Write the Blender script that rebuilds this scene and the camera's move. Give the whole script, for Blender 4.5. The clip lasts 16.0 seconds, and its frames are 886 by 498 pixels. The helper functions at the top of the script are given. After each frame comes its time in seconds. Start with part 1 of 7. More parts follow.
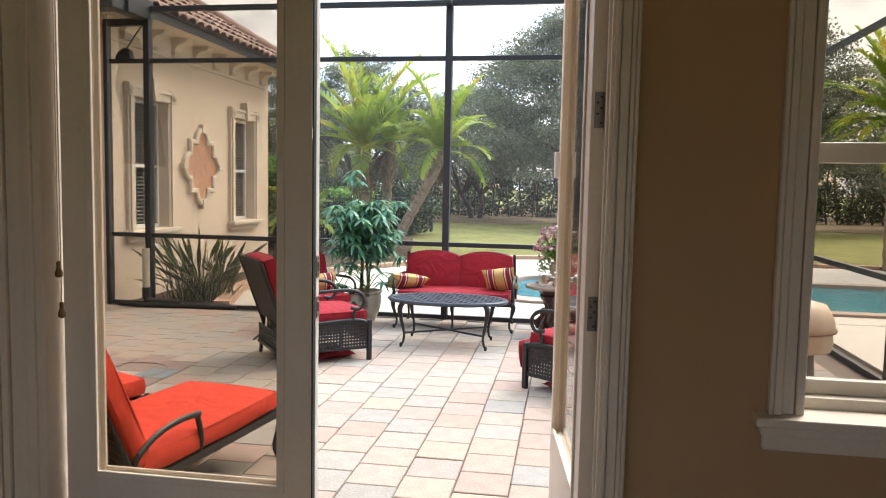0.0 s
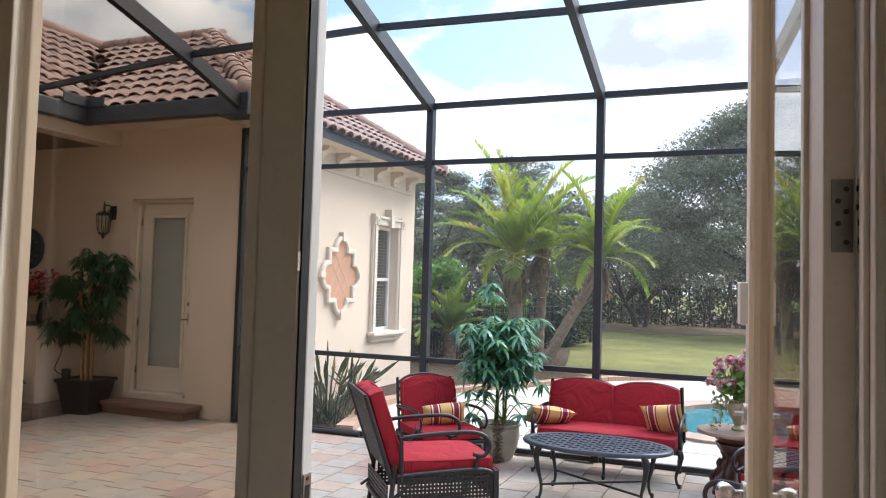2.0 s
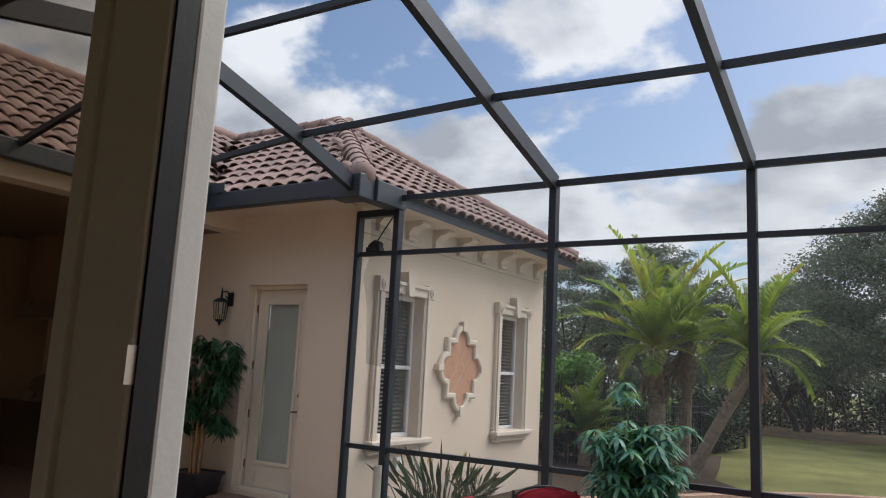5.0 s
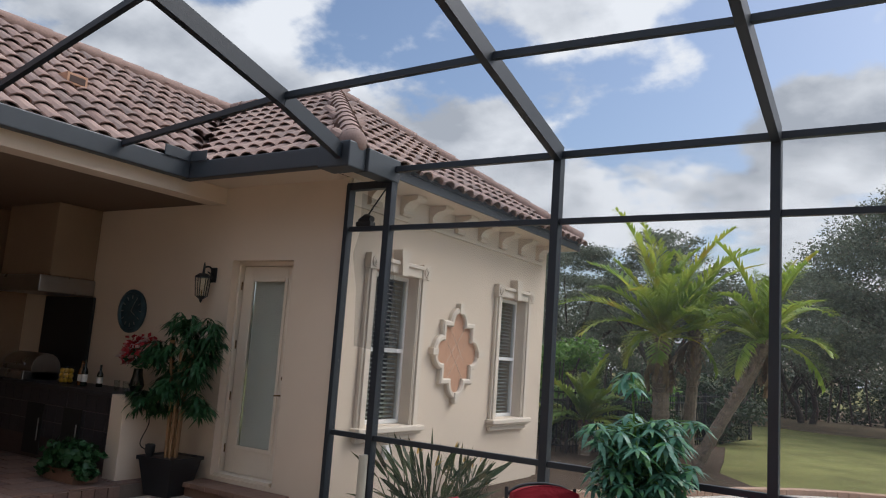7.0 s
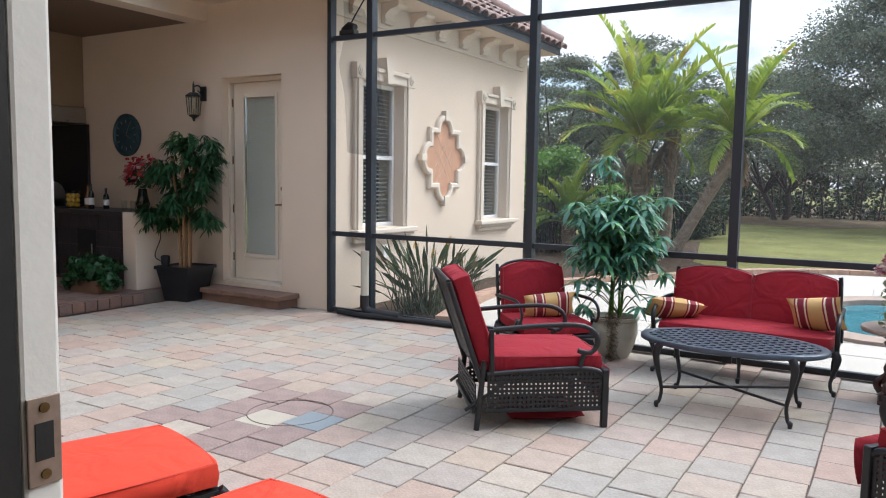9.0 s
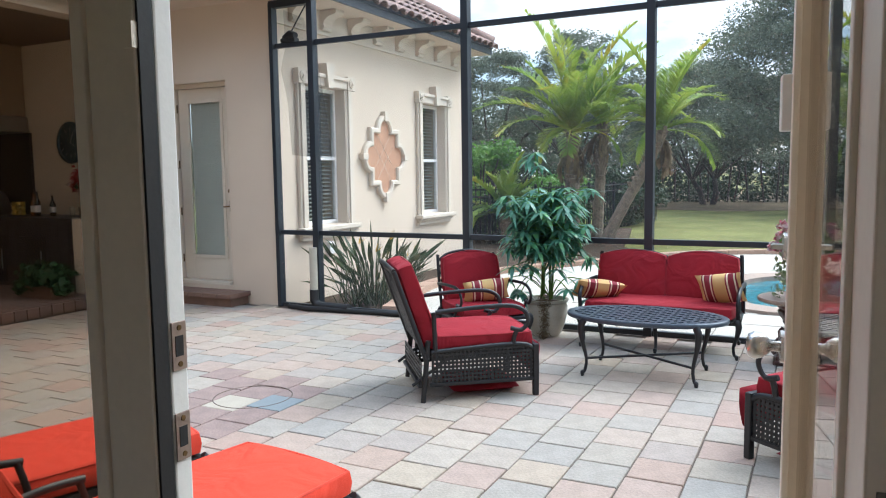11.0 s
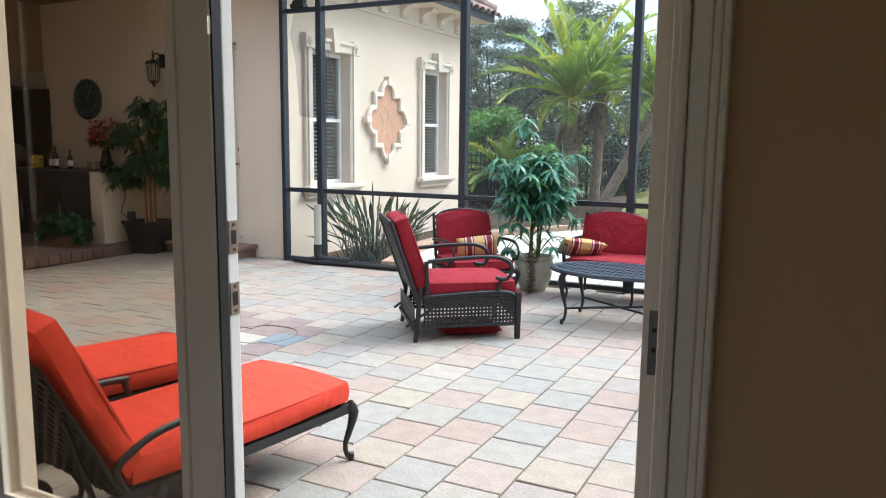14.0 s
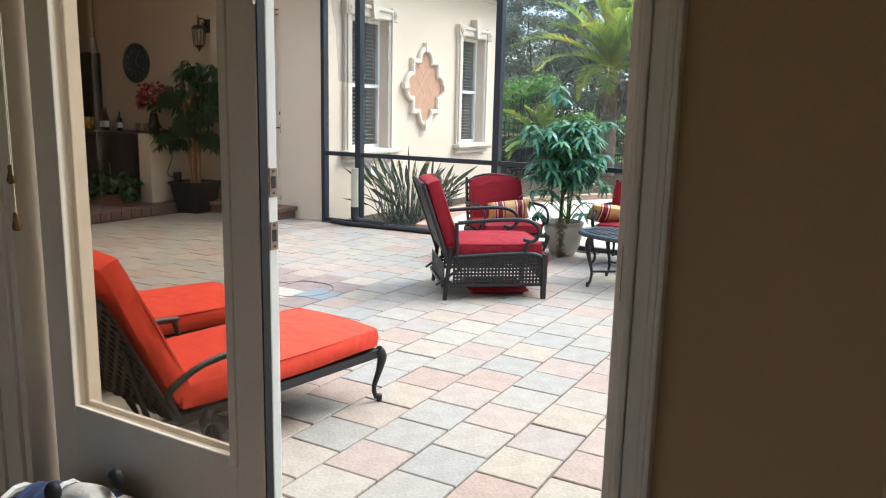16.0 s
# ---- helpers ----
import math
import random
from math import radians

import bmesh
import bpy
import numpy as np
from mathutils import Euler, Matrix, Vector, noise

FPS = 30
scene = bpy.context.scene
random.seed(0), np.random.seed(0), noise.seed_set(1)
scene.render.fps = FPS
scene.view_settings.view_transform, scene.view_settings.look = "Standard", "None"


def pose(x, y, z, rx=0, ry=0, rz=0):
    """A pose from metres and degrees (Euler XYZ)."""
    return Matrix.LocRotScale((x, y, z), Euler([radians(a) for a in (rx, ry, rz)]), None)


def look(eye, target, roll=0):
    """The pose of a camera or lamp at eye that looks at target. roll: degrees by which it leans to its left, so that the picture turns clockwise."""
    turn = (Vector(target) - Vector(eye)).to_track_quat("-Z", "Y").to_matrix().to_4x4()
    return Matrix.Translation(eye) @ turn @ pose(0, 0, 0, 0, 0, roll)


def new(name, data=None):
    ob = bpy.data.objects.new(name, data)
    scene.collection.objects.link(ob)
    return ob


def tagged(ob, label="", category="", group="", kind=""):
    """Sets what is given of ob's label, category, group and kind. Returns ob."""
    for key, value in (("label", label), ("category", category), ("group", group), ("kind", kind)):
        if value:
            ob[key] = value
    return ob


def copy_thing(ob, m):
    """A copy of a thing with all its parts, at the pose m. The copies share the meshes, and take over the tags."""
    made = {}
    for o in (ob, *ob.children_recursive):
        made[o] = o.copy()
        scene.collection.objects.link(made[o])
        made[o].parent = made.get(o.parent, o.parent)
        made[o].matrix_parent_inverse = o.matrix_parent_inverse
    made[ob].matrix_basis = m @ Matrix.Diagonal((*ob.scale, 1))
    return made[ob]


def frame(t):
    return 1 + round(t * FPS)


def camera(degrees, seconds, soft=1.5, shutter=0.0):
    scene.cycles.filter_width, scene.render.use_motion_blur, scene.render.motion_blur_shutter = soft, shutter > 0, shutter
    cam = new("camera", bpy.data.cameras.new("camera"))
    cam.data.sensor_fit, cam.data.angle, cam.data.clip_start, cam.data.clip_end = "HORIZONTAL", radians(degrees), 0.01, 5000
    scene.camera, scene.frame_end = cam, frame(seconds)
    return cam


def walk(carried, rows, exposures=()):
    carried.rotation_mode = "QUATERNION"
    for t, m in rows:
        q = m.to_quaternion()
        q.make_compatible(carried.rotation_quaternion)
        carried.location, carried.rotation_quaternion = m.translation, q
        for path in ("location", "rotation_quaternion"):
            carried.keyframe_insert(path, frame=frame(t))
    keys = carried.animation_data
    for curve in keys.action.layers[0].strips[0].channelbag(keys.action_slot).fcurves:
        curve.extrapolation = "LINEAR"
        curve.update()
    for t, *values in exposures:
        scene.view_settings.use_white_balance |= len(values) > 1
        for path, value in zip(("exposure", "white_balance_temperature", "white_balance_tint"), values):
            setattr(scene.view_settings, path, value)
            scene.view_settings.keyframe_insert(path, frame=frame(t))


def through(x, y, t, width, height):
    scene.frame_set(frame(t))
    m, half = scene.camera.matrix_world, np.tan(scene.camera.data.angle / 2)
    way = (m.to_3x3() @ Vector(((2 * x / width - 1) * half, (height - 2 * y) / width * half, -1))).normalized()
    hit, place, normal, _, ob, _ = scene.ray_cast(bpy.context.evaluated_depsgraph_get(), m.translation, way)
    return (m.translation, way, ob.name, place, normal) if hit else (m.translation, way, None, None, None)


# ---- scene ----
cam = camera(60.8, 16.0, soft=1.1)
PATH = [
    (0, (0.556, -2.682, 1.554), (0.234, -0.715, 1.389), 1.1),
    (0.5, (0.531, -2.379, 1.577), (0.143, -0.418, 1.503), 1.9),
    (1, (0.52, -2.059, 1.583), (0.035, -0.119, 1.584), 1.9),
    (1.5, (0.523, -1.73, 1.631), (-0.081, 0.176, 1.67), 2.0),
    (2, (0.508, -1.535, 1.678), (-0.233, 0.32, 1.776), 1.6),
    (2.5, (0.515, -1.338, 1.713), (-0.353, 0.456, 1.874), 1.8),
    (3, (0.568, -1.166, 1.708), (-0.407, 0.564, 1.94), 2.2),
    (3.5, (0.589, -1.135, 1.705), (-0.448, 0.551, 1.993), 2.4),
    (4, (0.575, -1.069, 1.702), (-0.48, 0.598, 2.029), 2.4),
    (4.2, (0.53, -1.025, 1.731), (-0.525, 0.641, 2.065), 2.4),
    (6.5, (0.137, -0.254, 1.709), (-0.932, 1.412, 1.995), 4.3),
    (7, (0.116, -0.213, 1.743), (-0.955, 1.453, 2.022), 4.1),
    (7.5, (0.138, -0.306, 1.765), (-0.944, 1.358, 2.013), 3.8),
    (8, (0.188, -0.354, 1.753), (-0.908, 1.307, 1.951), 3.1),
    (8.5, (0.237, -0.415, 1.702), (-0.86, 1.256, 1.765), 2.5),
    (9, (0.309, -0.616, 1.49), (-0.714, 1.093, 1.309), 0.9),
    (9.5, (0.354, -0.744, 1.488), (-0.552, 1.023, 1.248), -1.1),
    (9.7, (0.394, -0.795, 1.53), (-0.487, 0.986, 1.305), -1.2),
    (11.8, (0.708, -1.207, 1.5), (-0.219, 0.557, 1.335), 0.1),
    (12, (0.741, -1.238, 1.491), (-0.218, 0.511, 1.346), -0.2),
    (12.5, (0.727, -1.308, 1.494), (-0.236, 0.44, 1.353), -1.0),
    (13, (0.727, -1.36, 1.508), (-0.198, 0.404, 1.33), -0.2),
    (13.5, (0.805, -1.421, 1.493), (-0.104, 0.345, 1.259), 0.3),
    (14, (0.875, -1.518, 1.489), (-0.017, 0.249, 1.207), 0.6),
    (14.5, (0.895, -1.584, 1.5), (0.006, 0.179, 1.18), 0.8),
    (15, (0.927, -1.659, 1.502), (0.022, 0.091, 1.156), 0.9),
    (15.5, (0.989, -1.675, 1.492), (0.051, 0.055, 1.136), 1.2),
    (16, (1.042, -1.699, 1.469), (0.069, 0.009, 1.104), 1.3),
]

EXPOSURES = [(0.0, 1.40, 6200, 8), (1.5, 1.30, 5850, 7), (1.9, 1.16, 5850, 9), (2.5, 0.66, 5950, 10), (3.2, 0.33, 6050, 10), (4.2, 0.10, 6050, 10), (6.5, 0.0, 6050, 10), (8.2, 0.03, 6050, 10),
             (8.7, 0.45, 5850, 8), (9.0, 0.78, 5800, 8), (9.5, 0.85, 5600, 4), (11.8, 1.05, 5500, 3), (13.0, 1.13, 5500, 2), (16.0, 1.26, 5700, 2)]
walk(cam, [(t, look(eye, target, roll)) for t, eye, target, roll in PATH], EXPOSURES)

# ---------------------------------------------------------------- light
SUN_EL, SUN_AZ = 48, 40
world = bpy.data.worlds.new("sky")
scene.world = world
world.use_nodes = True
wn, wl = world.node_tree.nodes, world.node_tree.links
bg = wn["Background"]
bg.inputs["Strength"].default_value = 0.13
sky = wn.new("ShaderNodeTexSky")
sky.sky_type = "NISHITA"
sky.sun_disc = False
sky.dust_density = 2.5
sky.sun_elevation, sky.sun_rotation = radians(SUN_EL), radians(SUN_AZ)
wc = wn.new("ShaderNodeTexCoord")
wsep = wn.new("ShaderNodeSeparateXYZ")
wl.new(wc.outputs["Generated"], wsep.inputs[0])
wz = wn.new("ShaderNodeMath")
wz.operation = "ADD"
wz.inputs[1].default_value = 0.42
wl.new(wsep.outputs[2], wz.inputs[0])
wdiv = wn.new("ShaderNodeVectorMath")
wdiv.operation = "DIVIDE"
wl.new(wc.outputs["Generated"], wdiv.inputs[0])
wl.new(wz.outputs[0], wdiv.inputs[1])
# cumulus: a cover mask, lit rims and grey undersides from the same field sampled towards the light
def cloud_field(shift):
    off = wn.new("ShaderNodeVectorMath")
    off.operation = "ADD"
    off.inputs[1].default_value = shift
    wl.new(wdiv.outputs[0], off.inputs[0])
    c = wn.new("ShaderNodeTexNoise")
    c.inputs["Scale"].default_value, c.inputs["Detail"].default_value = 3.0, 10
    c.inputs["Roughness"].default_value, c.inputs["Distortion"].default_value = 0.52, 0.0
    wl.new(off.outputs[0], c.inputs["Vector"])
    return c.outputs[0]


CLOUD_SHIFT = Vector((3.1, 0.7, 0.4))
here = cloud_field(CLOUD_SHIFT)
sunward = cloud_field(CLOUD_SHIFT + Vector((0.05, 0.06, 0.05)))
cr = wn.new("ShaderNodeMapRange")
cr.interpolation_type = "SMOOTHSTEP"
cr.inputs[1].default_value, cr.inputs[2].default_value = 0.455, 0.535
wl.new(here, cr.inputs[0])
rim_light = wn.new("ShaderNodeMath")
rim_light.operation = "SUBTRACT"
wl.new(here, rim_light.inputs[0])
wl.new(sunward, rim_light.inputs[1])
thick = wn.new("ShaderNodeMath")
thick.operation = "MULTIPLY_ADD"
thick.inputs[1].default_value = -1.5
wl.new(rim_light.outputs[0], thick.inputs[0])
wl.new(here, thick.inputs[2])
cshade = wn.new("ShaderNodeValToRGB")
cshade.color_ramp.elements[0].position, cshade.color_ramp.elements[1].position = 0.42, 0.72
cshade.color_ramp.elements[0].color, cshade.color_ramp.elements[1].color = (6.5, 6.5, 6.5, 1), (3.1, 3.25, 3.5, 1)
wl.new(thick.outputs[0], cshade.inputs[0])
cm = wn.new("ShaderNodeMixRGB")
wl.new(cr.outputs[0], cm.inputs[0])
wl.new(sky.outputs[0], cm.inputs[1])
wl.new(cshade.outputs[0], cm.inputs[2])
# the cloud deck is brighter overhead than near the horizon
wg = wn.new("ShaderNodeMapRange")
wg.inputs[1].default_value, wg.inputs[2].default_value = 0.50, 0.95
wg.inputs[3].default_value, wg.inputs[4].default_value = 1.0, 3.3
wl.new(wsep.outputs[2], wg.inputs[0])
wmul = wn.new("ShaderNodeVectorMath")
wmul.operation = "SCALE"
wl.new(cm.outputs[0], wmul.inputs[0])
wl.new(wg.outputs[0], wmul.inputs["Scale"])
wl.new(wmul.outputs[0], bg.inputs["Color"])

sun = new("sun", bpy.data.lights.new("sun", "SUN"))
sun.data.energy, sun.data.angle, sun.data.color = 2.0, radians(34), (1, 0.95, 0.87)
_el, _az = radians(SUN_EL), radians(SUN_AZ)
sun.matrix_world = look((0, 0, 30), (-math.sin(_az) * math.cos(_el), -math.cos(_az) * math.cos(_el), 30 - math.sin(_el)))


# ---------------------------------------------------------------- materials
def material(name, col, rough=0.6, metal=0.0, vary=0.12, scale=6.0, bump=0.1, fine=90.0, ramp=None, rand="", spec=0.5, coat=0.0, wrinkle=0.0):
    """A surface with colour drift at two scales and fine relief; ramp: colours picked by object or island."""
    m = bpy.data.materials.new(name)
    m.use_nodes = True
    n, l = m.node_tree.nodes, m.node_tree.links
    p = n["Principled BSDF"]
    p.inputs["Metallic"].default_value = metal
    p.inputs["Specular IOR Level"].default_value = spec
    p.inputs["Coat Weight"].default_value = coat
    tc = n.new("ShaderNodeTexCoord")
    big = n.new("ShaderNodeTexNoise")
    big.inputs["Scale"].default_value, big.inputs["Detail"].default_value = scale, 6
    small = n.new("ShaderNodeTexNoise")
    small.inputs["Scale"].default_value, small.inputs["Detail"].default_value = fine, 3
    l.new(tc.outputs["Object"], big.inputs["Vector"])
    l.new(tc.outputs["Object"], small.inputs["Vector"])
    add = n.new("ShaderNodeMath")
    add.operation = "ADD"
    l.new(big.outputs[0], add.inputs[0])
    l.new(small.outputs[0], add.inputs[1])
    rng = n.new("ShaderNodeMapRange")
    rng.inputs[1].default_value, rng.inputs[2].default_value = 0.6, 1.4
    rng.inputs[3].default_value, rng.inputs[4].default_value = 1 - vary, 1 + vary
    l.new(add.outputs[0], rng.inputs[0])
    mul = n.new("ShaderNodeVectorMath")
    mul.operation = "SCALE"
    l.new(rng.outputs[0], mul.inputs["Scale"])
    if ramp:
        cr = n.new("ShaderNodeValToRGB")
        cr.color_ramp.interpolation = "CONSTANT" if rand == "steps" else "LINEAR"
        while len(cr.color_ramp.elements) < len(ramp):
            cr.color_ramp.elements.new(0.5)
        for i, c in enumerate(ramp):
            cr.color_ramp.elements[i].position = i / (len(ramp) - (0 if rand == "steps" else 1))
            cr.color_ramp.elements[i].color = (*c, 1)
        if rand == "object":
            src = n.new("ShaderNodeObjectInfo").outputs["Random"]
        else:
            src = n.new("ShaderNodeNewGeometry").outputs["Random Per Island"]
        l.new(src, cr.inputs[0])
        l.new(cr.outputs[0], mul.inputs[0])
    else:
        mul.inputs[0].default_value = col
    l.new(mul.outputs[0], p.inputs["Base Color"])
    rr = n.new("ShaderNodeMapRange")
    rr.inputs[3].default_value, rr.inputs[4].default_value = max(0.03, rough - 0.08), min(1, rough + 0.08)
    l.new(big.outputs[0], rr.inputs[0])
    l.new(rr.outputs[0], p.inputs["Roughness"])
    if bump:
        b = n.new("ShaderNodeBump")
        b.inputs["Strength"].default_value, b.inputs["Distance"].default_value = bump, 0.004
        l.new(small.outputs[0], b.inputs["Height"])
        l.new(b.outputs[0], p.inputs["Normal"])
        if wrinkle:
            wv = n.new("ShaderNodeTexNoise")
            wv.inputs["Scale"].default_value, wv.inputs["Detail"].default_value, wv.inputs["Distortion"].default_value = 4.5, 2, 1.2
            l.new(tc.outputs["Object"], wv.inputs["Vector"])
            b2 = n.new("ShaderNodeBump")
            b2.inputs["Strength"].default_value, b2.inputs["Distance"].default_value = wrinkle, 0.05
            l.new(wv.outputs[0], b2.inputs["Height"])
            l.new(b.outputs[0], b2.inputs["Normal"])
            l.new(b2.outputs[0], p.inputs["Normal"])
    return m


def leafy(name, cols, rough=0.5, through=0.35, patch=0.0):
    """Foliage: colour by leaf, or drifting in patches over the crown; some light passes through."""
    m = material(name, cols[0], rough, vary=0.2, scale=3, bump=0, ramp=cols, rand="island", spec=0.35)
    n, l = m.node_tree.nodes, m.node_tree.links
    p, out = n["Principled BSDF"], n["Material Output"]
    if patch:
        drift = n.new("ShaderNodeTexNoise")
        drift.inputs["Scale"].default_value, drift.inputs["Detail"].default_value = patch, 4
        spread = n.new("ShaderNodeMapRange")
        spread.inputs[1].default_value, spread.inputs[2].default_value = 0.28, 0.80
        l.new(n["Texture Coordinate"].outputs["Object"], drift.inputs["Vector"])
        l.new(drift.outputs[0], spread.inputs[0])
        l.new(spread.outputs[0], n["Color Ramp"].inputs[0])
    tr = n.new("ShaderNodeBsdfTranslucent")
    mix = n.new("ShaderNodeMixShader")
    mix.inputs[0].default_value = through
    l.new(p.inputs["Base Color"].links[0].from_socket, tr.inputs[0])
    l.new(p.outputs[0], mix.inputs[1])
    l.new(tr.outputs[0], mix.inputs[2])
    l.new(mix.outputs[0], out.inputs[0])
    return m


def pane_material(name, tint=(0.93, 0.95, 0.94), gloss=0.035):
    m = bpy.data.materials.new(name)
    m.use_nodes = True
    n, l = m.node_tree.nodes, m.node_tree.links
    n.remove(n["Principled BSDF"])
    tr = n.new("ShaderNodeBsdfTransparent")
    tr.inputs[0].default_value = (*tint, 1)
    gl = n.new("ShaderNodeBsdfGlossy")
    gl.inputs["Roughness"].default_value = 0.01
    fc = n.new("ShaderNodeLayerWeight")
    pw = n.new("ShaderNodeMath")
    pw.operation = "POWER"
    pw.inputs[1].default_value = 4.0
    l.new(fc.outputs["Facing"], pw.inputs[0])
    fr = n.new("ShaderNodeMath")
    fr.operation = "MULTIPLY_ADD"
    fr.inputs[1].default_value, fr.inputs[2].default_value = 0.75, gloss
    l.new(pw.outputs[0], fr.inputs[0])
    mix = n.new("ShaderNodeMixShader")
    l.new(fr.outputs[0], mix.inputs[0])
    l.new(tr.outputs[0], mix.inputs[1])
    l.new(gl.outputs[0], mix.inputs[2])
    l.new(mix.outputs[0], n["Material Output"].inputs[0])
    return m


def mesh_screen(name, open_share, col):
    """Woven insect screen: mostly open, the rest dark thread."""
    m = bpy.data.materials.new(name)
    m.use_nodes = True
    n, l = m.node_tree.nodes, m.node_tree.links
    p = n["Principled BSDF"]
    p.inputs["Base Color"].default_value = (*col, 1)
    p.inputs["Roughness"].default_value = 0.8
    tr = n.new("ShaderNodeBsdfTransparent")
    mix = n.new("ShaderNodeMixShader")
    mix.inputs[0].default_value = open_share
    l.new(p.outputs[0], mix.inputs[1])
    l.new(tr.outputs[0], mix.inputs[2])
    l.new(mix.outputs[0], n["Material Output"].inputs[0])
    return m


def striped(name):
    """Woven stripes of gold, cream and wine red across the local x axis."""
    m = material(name, (0.5, 0.3, 0.1), 0.85, vary=0.1, bump=0.3, fine=240)
    n, l = m.node_tree.nodes, m.node_tree.links
    p = n["Principled BSDF"]
    sx = n.new("ShaderNodeSeparateXYZ")
    tc = n.new("ShaderNodeTexCoord")
    l.new(tc.outputs["Object"], sx.inputs[0])
    mu = n.new("ShaderNodeMath")
    mu.operation = "MULTIPLY_ADD"
    mu.inputs[1].default_value, mu.inputs[2].default_value = 5.2, 10.1
    l.new(sx.outputs[0], mu.inputs[0])
    fr = n.new("ShaderNodeMath")
    fr.operation = "FRACT"
    l.new(mu.outputs[0], fr.inputs[0])
    cr = n.new("ShaderNodeValToRGB")
    cr.color_ramp.interpolation = "CONSTANT"
    gold, cream, wine = (0.54, 0.34, 0.13, 1), (0.66, 0.55, 0.40, 1), (0.20, 0.018, 0.03, 1)
    stops = [(0, gold), (0.30, wine), (0.36, cream), (0.42, wine), (0.66, cream), (0.72, wine), (0.78, gold)]
    while len(cr.color_ramp.elements) < len(stops):
        cr.color_ramp.elements.new(0.5)
    for e, (s, c) in zip(cr.color_ramp.elements, stops):
        e.position, e.color = s, c
    l.new(fr.outputs[0], cr.inputs[0])
    l.new(cr.outputs[0], p.inputs["Base Color"])
    return m


STUCCO = material("stucco", (0.62, 0.515, 0.40), 0.9, vary=0.07, scale=1.3, bump=0.35, fine=160)
STONE = material("cast_stone", (0.62, 0.54, 0.44), 0.85, vary=0.1, scale=4, bump=0.25, fine=70)
# tan brown of the hood; on the lanai end wall it paints in shade
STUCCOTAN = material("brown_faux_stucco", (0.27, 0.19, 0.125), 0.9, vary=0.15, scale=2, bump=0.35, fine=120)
TERRA = material("terracotta_tile", (0.45, 0.25, 0.15), 0.75, vary=0.2, scale=7, bump=0.2, fine=50)
WHITE = material("white_paint", (0.74, 0.665, 0.565), 0.45, vary=0.05, scale=3, bump=0.05, fine=60)
CREAM = material("cream_door_paint", (0.66, 0.58, 0.47), 0.5, vary=0.05, scale=3, bump=0.05)
ROOMWALL = material("tan_wall_paint", (0.47, 0.31, 0.17), 0.85, vary=0.06, scale=1.1, bump=0.12, fine=220)
TILEFLOOR = material("room_floor", (0.35, 0.26, 0.18), 0.4, vary=0.15, scale=2)
# tan darkened well below its own tone to put the lanai's shade into it
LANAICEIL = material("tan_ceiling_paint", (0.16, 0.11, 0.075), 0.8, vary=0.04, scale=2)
CEIL = material("ceiling_paint", (0.7, 0.64, 0.55), 0.9, vary=0.04, scale=2)
CAGE = material("bronze_aluminium", (0.014, 0.019, 0.026), 0.45, 0.0, vary=0.15, scale=5, bump=0.04, spec=0.5)
GUTTER = material("dark_gutter", (0.035, 0.042, 0.05), 0.45, vary=0.15, scale=4, bump=0.03)
IRON = material("cast_aluminium_black", (0.010, 0.0105, 0.012), 0.42, 0.0, spec=0.45, vary=0.25, scale=12, bump=0.12, fine=120)
TABLEGREY = material("table_top_grey", (0.055, 0.068, 0.085), 0.38, 0.4, vary=0.2, scale=10, bump=0.1)
RED = material("red_canvas", (0.235, 0.011, 0.019), 0.85, vary=0.16, scale=5, bump=0.3, fine=260, spec=0.25, wrinkle=0.55)
REDPIPE = material("red_piping", (0.24, 0.010, 0.018), 0.85, vary=0.1, bump=0.2)
ORANGE = material("coral_canvas", (0.56, 0.050, 0.024), 0.85, vary=0.1, scale=4, bump=0.3, fine=260, spec=0.25, wrinkle=0.45)
ORANGEPIPE = material("coral_piping", (0.50, 0.042, 0.018), 0.85, vary=0.1, bump=0.2)
STRIPE = striped("striped_canvas")
GLASS = pane_material("door_glass", (0.76, 0.71, 0.645), 0.055)
CLEARGLASS = pane_material("clear_glass")
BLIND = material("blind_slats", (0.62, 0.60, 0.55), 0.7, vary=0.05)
# darker copy of the blind colour, with the shade behind glass painted in
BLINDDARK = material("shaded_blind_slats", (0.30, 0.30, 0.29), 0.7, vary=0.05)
NICKEL = material("satin_nickel", (0.55, 0.53, 0.5), 0.28, 1.0, vary=0.1, scale=20, bump=0.05)
STRIKE = material("bronze_strike", (0.34, 0.27, 0.235), 0.4, 0.7, vary=0.2, scale=30)
HINGE = material("dark_nickel", (0.20, 0.185, 0.17), 0.35, 0.9, vary=0.2, scale=25)
BRASS = material("aged_brass", (0.16, 0.10, 0.04), 0.4, 0.8, vary=0.3, scale=30)
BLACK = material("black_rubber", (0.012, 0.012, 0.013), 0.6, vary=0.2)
BLACKPOT = material("black_plastic", (0.013, 0.014, 0.017), 0.4, vary=0.2)
CERAMIC = material("grey_green_ceramic", (0.44, 0.41, 0.33), 0.3, vary=0.16, scale=7, bump=0.06, coat=0.3)
BRICKSTEP = material("brown_step_paver", (0.20, 0.12, 0.085), 0.8, vary=0.25, scale=9, bump=0.4)
SOIL = material("bark_mulch", (0.065, 0.045, 0.030), 0.95, spec=0.1, vary=0.5, scale=9, bump=1.0, fine=38)
MOSS = material("dry_moss", (0.16, 0.12, 0.07), 0.95, vary=0.4, scale=30, bump=0.5)
LITTER = material("leaf_litter", (0.15, 0.115, 0.07), 0.95, vary=0.5, scale=0.8, bump=1.0, fine=30, spec=0.1)
